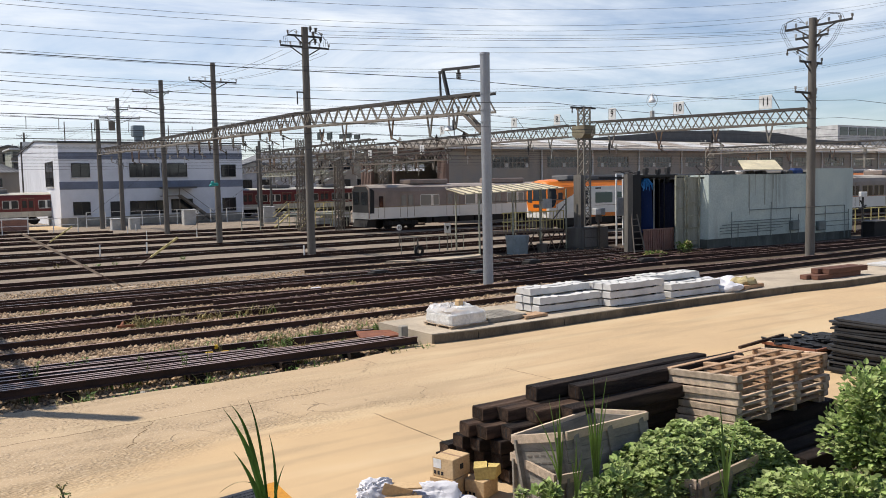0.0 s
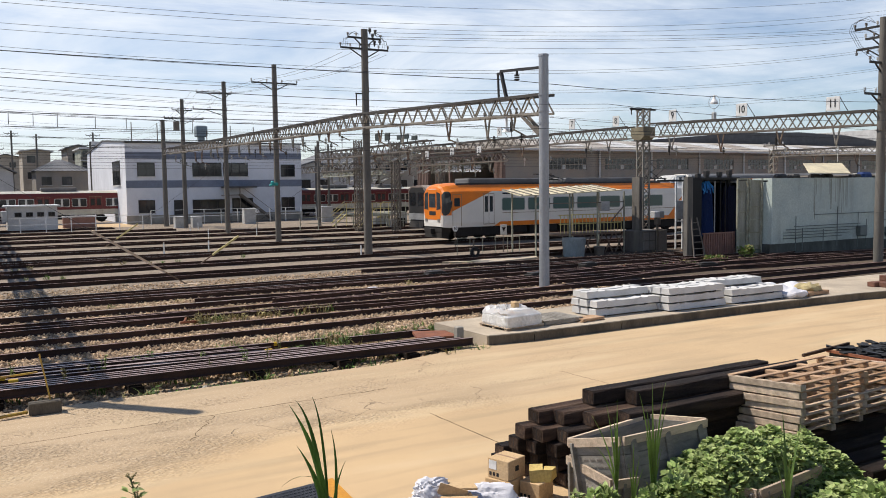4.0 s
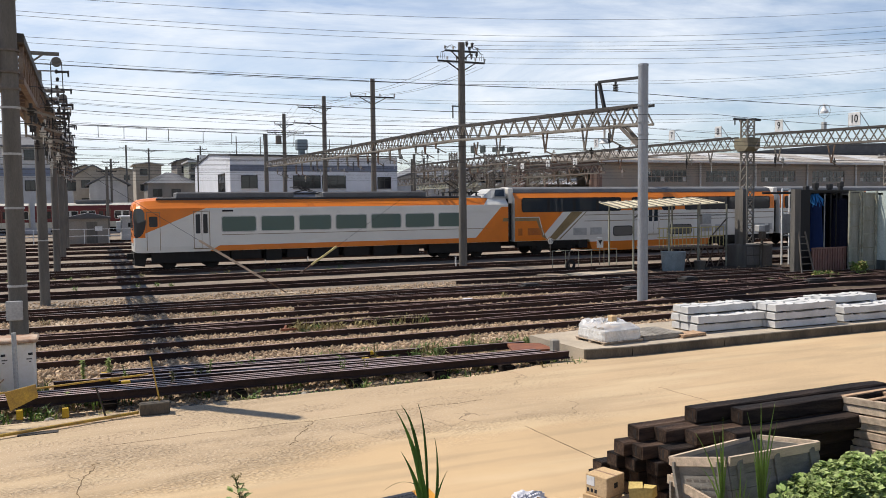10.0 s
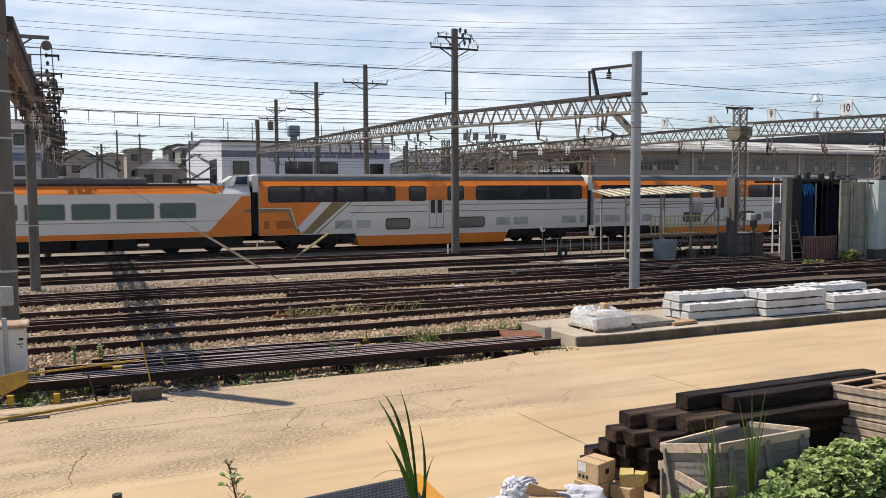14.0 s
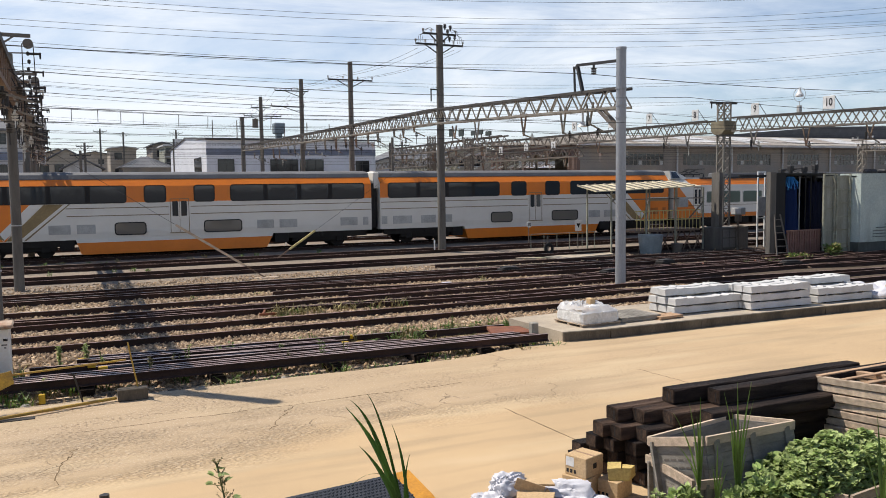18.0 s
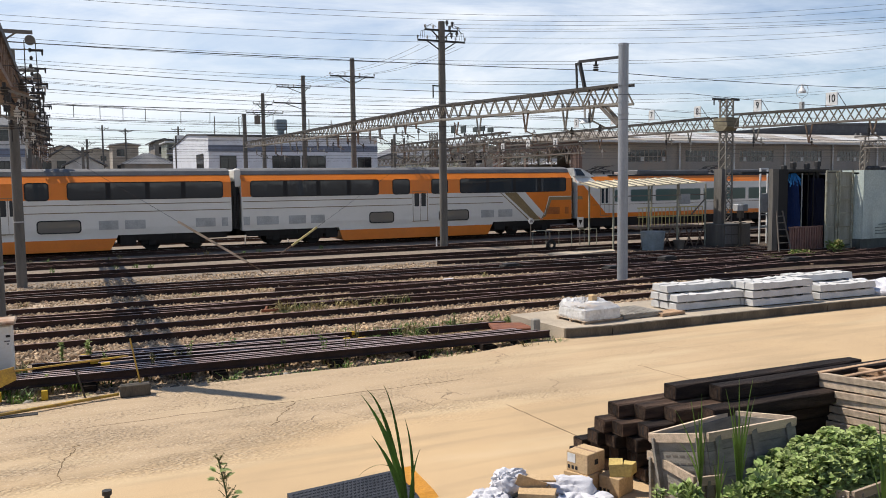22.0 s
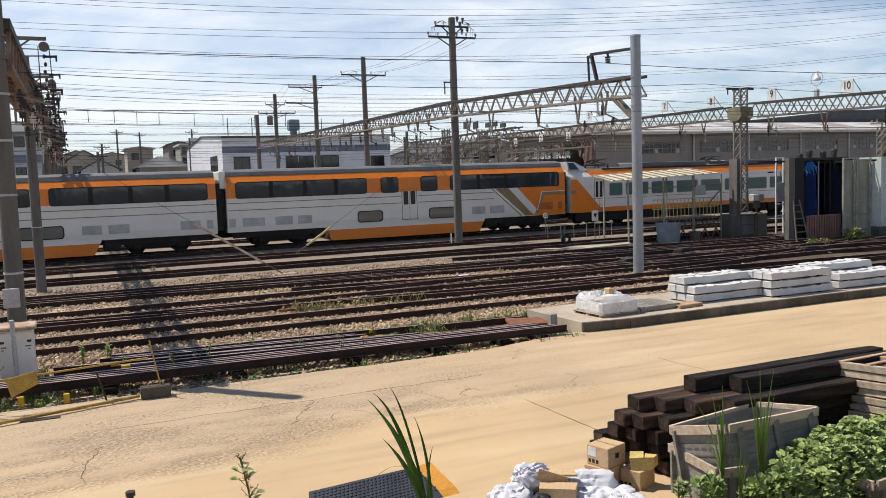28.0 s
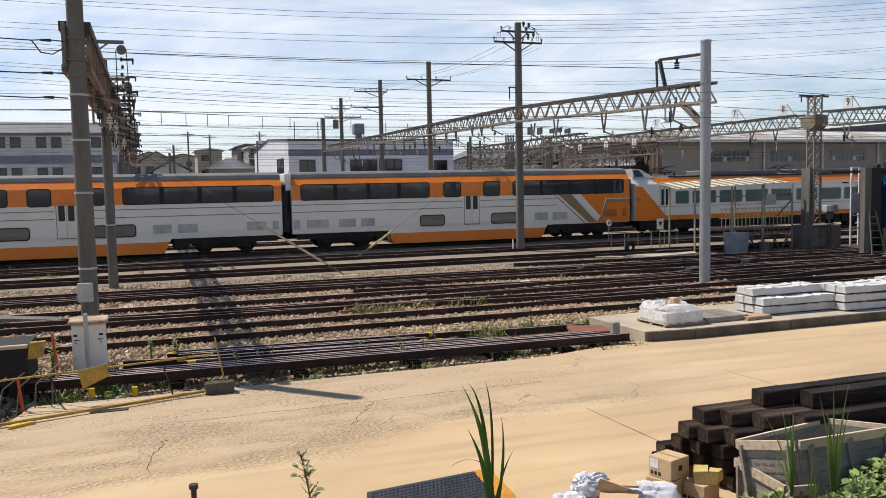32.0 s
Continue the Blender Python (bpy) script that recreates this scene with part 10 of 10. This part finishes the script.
# ---- far left: huts, fences, houses ----
def hut(x0, x1, y0, y1, h, peak, wall, roof, label, name="lineside_hut"):
    b = thing(name, label, "hut", group="lineside huts")
    part("wall", Mesh().box(x0, x1, y0, y1, -0.05, h), wall, b)
    xm = (x0 + x1) / 2
    part("roof", Mesh().prism([(x0 - 0.25, h), (x1 + 0.25, h), (x1 + 0.25, h + 0.12), (xm, h + 0.12 + peak), (x0 - 0.25, h + 0.12)], y0 - 0.3, y1 + 0.3), roof, b)
    return b


h1 = hut(-1.3, 2.0, 80.5, 84, 2.2, 0.4, M_SLATE, M_ROOFD, "small grey lineside hut with a low gable")
part("door", Mesh().box(0.2, 1.1, 80.45, 80.5, 0, 1.9), M_POLE, h1)
part("sign", Mesh().box(0.9, 1.5, 80.44, 80.5, 1.1, 1.5), M_SIGNW, h1)
h2 = hut(3.2, 7.2, 82, 85.5, 2.25, 0.0, M_GREYW, M_SIGNW, "white prefabricated lineside hut with four small windows")
for i in range(4):
    wall_window(h2, 3.75 + 0.9 * i, 4.3 + 0.9 * i, 1.35, 1.75, 81.97, 1, sill=False)
part("air_unit", Mesh().cbox(2.75, 3.2, 82.3, 83.1, 0.9, 1.9, 0.04), M_SIGNW, h2)


def fence(x0, x1, y, h, step, material, label):
    f = thing("yard_fence", label, "fence", group="yard fences")
    n = int((x1 - x0) / step)
    for i in range(n + 1):
        part("post", Mesh().bar((x0 + i * step, y, -0.1), (x0 + i * step, y, h), 0.07), material, f)
    for z in (h, h * 0.55):
        part("rail", Mesh().bar((x0, y, z), (x0 + n * step, y, z), 0.05), material, f)


fence(-30, 15, 79.0, 1.3, 2.0, M_SIGNW, "white pipe fence along the yard edge")
fence(16.5, 34.5, 88.5, 1.5, 1.8, M_SIGNW, "white pipe fence before the workshop")
for x, y, w, h, lab in ((8.2, 88, 3.0, 1.1, "rust-brown bin by the parked train"), (24.9, 84, 1.2, 1.5, "pale grey equipment cabinet on the gravel"), (32.6, 82, 1.3, 1.6, "white relay cabinet on the gravel"), (17.0, 79.5, 0.9, 1.0, "grey junction cabinet beside the track"), (18.6, 79.5, 0.9, 1.0, "grey junction cabinet beside the track")):
    c = thing("yard_cabinet", lab, "cabinet", group="yard cabinets")
    part("body", Mesh().cbox(x, x + w, y, y + 0.9, -0.05, h, 0.03), M_FENCEBR if "rust" in lab else M_VENT, c)
    part("lid", Mesh().cbox(x - 0.05, x + w + 0.05, y - 0.05, y + 0.95, h, h + 0.06, 0.02), M_GREYW, c)
thing("concrete_apron", "pale concrete apron before the workshop", "apron", kind="structure", m=Mesh().box(7, 15, 86.5, 96, -0.2, 0.0), mats=[M_ROAD])

lb = thing("apartment_block", "long grey two-storey block with small dark windows", "building")
part("wall", Mesh().box(-70, -1.2, 112, 124, 0, 10.6), M_GREYW, lb)
part("roof", Mesh().prism([(111.4, 10.5), (111.4, 10.7), (114.5, 12.2), (121, 12.4), (124.6, 10.7), (124.6, 10.5)], -71, -0.9, axis="x"), M_TILE, lb)
part("band", Mesh().box(-70, -1.18, 111.95, 112.0, 7.0, 8.0), M_WALLB, lb)
for i in range(16):
    x = -71.08 + i * 4.5
    for dx in (0, 1.68):
        wall_window(lb, x + dx, x + dx + 1.15, 8.9, 10.2, 111.98, 1, sill=False)
        wall_window(lb, x + dx, x + dx + 1.15, 5.2, 6.5, 111.98, 1, sill=False)


def house(x0, x1, y0, y1, h, peak, wall, roof, label, hip=0.0, seed=0):
    b = thing("house", label, "house", group="houses beyond the yard")
    part("wall", Mesh().box(x0, x1, y0, y1, 0, h), wall, b)
    xm, e = (x0 + x1) / 2, 0.5
    ym = (y0 + y1) / 2
    if hip:
        part("roof", Mesh().add([(x0 - e, y0 - e, h), (x1 + e, y0 - e, h), (x1 + e, y1 + e, h), (x0 - e, y1 + e, h), (x0 + hip, ym, h + peak), (x1 - hip, ym, h + peak)],
                                [(0, 1, 5, 4), (1, 2, 5), (2, 3, 4, 5), (3, 0, 4), (3, 2, 1, 0)]), roof, b)
        rbm = Mesh()
        k = int((x1 - x0) / 0.55)
        for i in range(k + 1):
            x = x0 - e + (x1 - x0 + 2 * e) * i / k
            xt = min(max(x, x0 + hip), x1 - hip)
            rbm.bar((x, y0 - e, h + 0.04), (xt, ym, h + peak + 0.02), 0.14, 0.08)
        tagged(part("tile_covering", rbm, roof, b), kind="stuff")
    else:
        part("roof", Mesh().prism([(x0 - e, h - 0.1), (x0 - e, h + 0.08), (xm, h + peak + 0.15), (x1 + e, h + 0.08), (x1 + e, h - 0.1), (xm, h + peak - 0.05)], y0 - e, y1 + e), roof, b)
        part("gable", Mesh().prism([(x0, h), (x1, h), (xm, h + peak)], y0, y0 + 0.3), wall, b)
    rnd = random.Random(seed)
    for i in range(int((x1 - x0) / 2.6)):
        for z in ((h - 2.2,) if h < 5 else (h - 2.0, h - 4.8)):
            if rnd.random() < 0.8 and z > 0.3:
                wall_window(b, x0 + 0.7 + 2.6 * i, x0 + 2.0 + 2.6 * i, z, z + 1.2, y0 - 0.02, 1)
    return b


house(8.7, 15.4, 128, 136, 6.5, 1.7, M_SLATE, M_TILE, "house with a broad grey tiled hip roof", 3.0, 1)
house(0.9, 5.9, 128, 137, 6.3, 1.4, M_GREYW, M_TILE, "white gabled house beyond the yard", 0, 2)
house(-0.9, 3.9, 140, 150, 8.1, 1.5, M_BEIGE, M_TILE, "brown gabled two-storey house", 0, 3)
house(8.9, 13.3, 160, 170, 10.7, 0.3, M_BEIGE, M_GREYW, "beige flat-roofed apartment house", 0, 4)
house(14.7, 17.8, 146, 156, 10.6, 0.5, M_SLATE, M_TILE, "grey three-storey house behind others", 0, 5)
house(-12, -5, 150, 160, 8.5, 1.8, M_GREYW, M_TILE, "grey gabled house far behind", 0, 6)
house(36, 46, 106, 116, 5.6, 1.6, M_GREYW, M_TILE, "grey gabled workshop behind the parked train", 0, 7)
house(47, 57, 120, 130, 7.5, 1.8, M_GREYW, M_TILE, "grey tiled house behind the gantries", 2.5, 8)
house(58, 70, 125, 136, 8.5, 1.5, M_BEIGE, M_TILE, "beige house behind the gantries", 0, 9)
house(20, 30, 140, 150, 8.5, 2.0, M_BEIGE, M_TILE, "beige tiled house behind the workshop", 3, 10)
rf_ = random.Random(41)
for i in range(26):
    x = -150 + i * 13 + rf_.uniform(-3, 3)
    y = rf_.uniform(175, 240)
    house(x, x + rf_.uniform(7, 13), y, y + 9, rf_.uniform(5, 12), rf_.uniform(0.6, 2.2), rf_.choice([M_GREYW, M_BEIGE, M_WALLW]), rf_.choice([M_TILE, M_ROOFD]), "distant house in the town beyond", 0, 50 + i)
for x, y, h in ((14.9, 120, 10.2), (2.4, 96, 7.5), (6.9, 150, 13.5), (10.5, 150, 13), (17.8, 140, 12.8), (40, 98, 9), (36, 92, 8.5), (3.5, 118, 9.5), (46, 90, 8.8), (51, 88, 8.8)):
    p = pole(x, y, h, 0.17, None, "distant concrete pole among the wires", group="distant poles")
    crossarm(p, h - 0.5, -1.0, 1.0, 4)
for x in (1.2, 3.0, 4.6, 6.2, 8.8, 11.0, 13.5, 16.0):
    tt = (x + 1.3) / 34.8
    sg = 1.6 * tt * (1 - tt)
    thing("wire_dropper", "thin dark dropper rod between wires", "dropper", group="wire droppers", m=Mesh().tube((x, 67.4, 8.6 - 0.2 * tt - sg), (x, 67.2, 9.5 - 0.2 * tt - sg), 0.025, 0.025, 5), mats=[M_WIRE])
gt = thing("turquoise_cover", "crumpled turquoise sheet tied to a pole", "sheet", m=Mesh().cbox(17.15, 17.5, 51.25, 51.5, 3.72, 3.92, 0.05).cbox(17.0, 17.2, 51.15, 51.4, 3.78, 4.02, 0.06).cbox(16.9, 17.06, 51.1, 51.35, 3.68, 3.84, 0.05), mats=[M_GREENT])
bal = thing("apartment_house", "dark grey-green apartment house with balconies beyond the yard", "house")
part("wall", Mesh().box(15.3, 18.9, 134, 142, 0, 9.9), M_MAST, bal)
part("roof_slab", Mesh().cbox(15.0, 19.2, 133.6, 142.3, 9.9, 10.15, 0.03), M_GREYW, bal)
for z in (6.6, 8.3):
    bc = part("balcony", Mesh().box(15.1, 19.1, 133.0, 134.0, z - 0.12, z), M_GREYW, bal)
    part("railing", Mesh().box(15.1, 19.1, 132.96, 133.02, z + 0.75, z + 0.85).box(15.1, 19.1, 132.96, 133.02, z + 0.05, z + 0.45), M_STEEL, bc)
    for x in (15.5, 17.3):
        part("pane", Mesh().box(x, x + 1.3, 133.95, 134.0, z + 0.05, z + 1.35), M_GLASS, bc)
part("roof_tank", Mesh().tube((17.6, 137, 10.1), (17.6, 137, 11.2), 0.7, 0.7, 14), M_GREYW, bal)


# ---- behind the wash plant ----
parked_train("commuter_car", "taupe and silver commuter train car beyond the wash plant", 58.5, 1, 38.57, M_TWHITE, M_TAUPE, M_SHEDROOF, False, win_frame=M_LINE, stripe=M_GRILLE_O, unit=M_TAUPE)
rc = thing("relay_cabinet", "dark grey relay cabinet beside the wash plant", "cabinet")
part("body", Mesh().cbox(46.4, 47.9, 25.2, 25.9, -0.05, 0.9, 0.03), M_UNDER, rc)
part("lid", Mesh().cbox(46.35, 47.95, 25.15, 25.95, 0.9, 0.96, 0.02), M_SLATE, rc)
sp = thing("signal_post", "dark post with a small white box", "signal", pose(47.3, 26.4, 0))
part("post", Mesh().tube((0, 0, -0.05), (0, 0, 2.3), 0.06, 0.06, 8), M_DARK, sp)
part("box", Mesh().cbox(-0.3, 0.3, -0.1, 0.1, 2.3, 2.6, 0.03), M_SIGNW, sp)
part("lever", Mesh().bar((-0.35, 0, 1.6), (0.35, 0, 1.8), 0.08), M_DARK, sp)
part("lever", Mesh().bar((-0.25, 0, 2.1), (0.1, 0, 1.7), 0.06), M_DARK, sp)
yr = thing("yellow_railing", "faded yellow railing beyond the wash plant", "railing")
for i in range(9):
    part("post", Mesh().tube((47 + 0.9 * i, 28.2, -0.05), (47 + 0.9 * i, 28.2, 1.5), 0.03, 0.03, 7), M_FADEYEL, yr)
for z in (1.5, 0.9):
    part("rail", Mesh().tube((47, 28.2, z), (54.2, 28.2, z), 0.03, 0.03, 7), M_FADEYEL, yr)

# clutter of platforms and cabinets between the tracks and the workshop
rz_ = random.Random(71)
for x, y in ((29.6, 68.5), (32.5, 70.0), (31.0, 66.0), (35.0, 72.0), (33.5, 78.0)):
    w = thing("inspection_steps", "yellow-railed inspection steps beside parked trains", "steps", pose(x, y, 0), group="inspection steps")
    part("deck", Mesh().box(0, 2.5, 0, 1.2, 1.1, 1.2), M_MAST, w)
    for a in (0, 0.8, 1.6, 2.4):
        part("post", Mesh().bar((a, 0, -0.05), (a, 0, 2.2), 0.05), M_RACK if x > 31 else M_FADEYEL, w)
    for z in (2.2, 1.7):
        part("rail", Mesh().bar((0, 0, z), (2.4, 0, z), 0.04), M_RACK if x > 31 else M_FADEYEL, w)
    part("stringer", Mesh().bar((0, 0, 1.2), (-1.5, 0, 0), 0.1), M_FADEYEL, w)
    part("hand_rail", Mesh().bar((0, 0, 2.2), (-1.5, 0, 1.0), 0.05), M_FADEYEL, w)
for i in range(6):
    x, y, h = rz_.uniform(31, 38), rz_.uniform(64, 74), rz_.uniform(0.6, 1.3)
    c = thing("yard_cabinet", "grey equipment cabinet on the gravel", "cabinet", group="yard cabinets")
    part("body", Mesh().cbox(x, x + rz_.uniform(0.6, 1.6), y, y + 0.7, -0.05, h, 0.03), rz_.choice((M_VENT, M_SLATE, M_UNDER)), c)
    part("lid", Mesh().cbox(x - 0.04, x + 0.7, y - 0.04, y + 0.74, h, h + 0.05, 0.02), M_GREYW, c)
fence(24.0, 38.0, 65.2, 1.1, 1.6, M_RACK, "grey pipe railing between the tracks")


# ---- what moves ----
def motions():
    """The train's head along the track: rolls in, runs at an even pace, brakes and stands."""
    head = [(0, 37.4), (1, 34.9), (2, 31.9), (3, 28.3), (4, 24.5), (5, 20.6), (6, 16.75), (7, 12.98), (8, 9.25), (9, 5.5), (10, 1.72), (11, -2.0), (12, -5.72), (13, -9.31), (14, -12.87), (15, -16.45),
            (16, -19.91), (17, -23.19), (18, -26.13), (19, -28.70), (20, -30.84), (21, -32.55), (22, -33.86), (23, -34.76), (24, -35.24), (25, -35.36), (26, -35.36), (32, -35.36)]
    for car, dx in TRAIN:
        walk(car, [(t, pose(x + dx, TRAIN_Y, 0.15)) for t, x in head])
    # the tall reed sways in the wind about its foot
    sway = [(0, 2.5), (3, 3.0), (6, 4.5), (9, 5.5), (12, 7.0), (14, 2.0), (15.5, -7.0), (17, -14.0), (18, -6.0), (19, 0.0), (21, 0.0), (24, -2.0), (28, -5.5), (30, 2.0), (32, 8.0)]
    walk(big_reed, [(t, pose(REED_FOOT.x, REED_FOOT.y, REED_FOOT.z, 0, a, 0)) for t, a in sway])


motions()
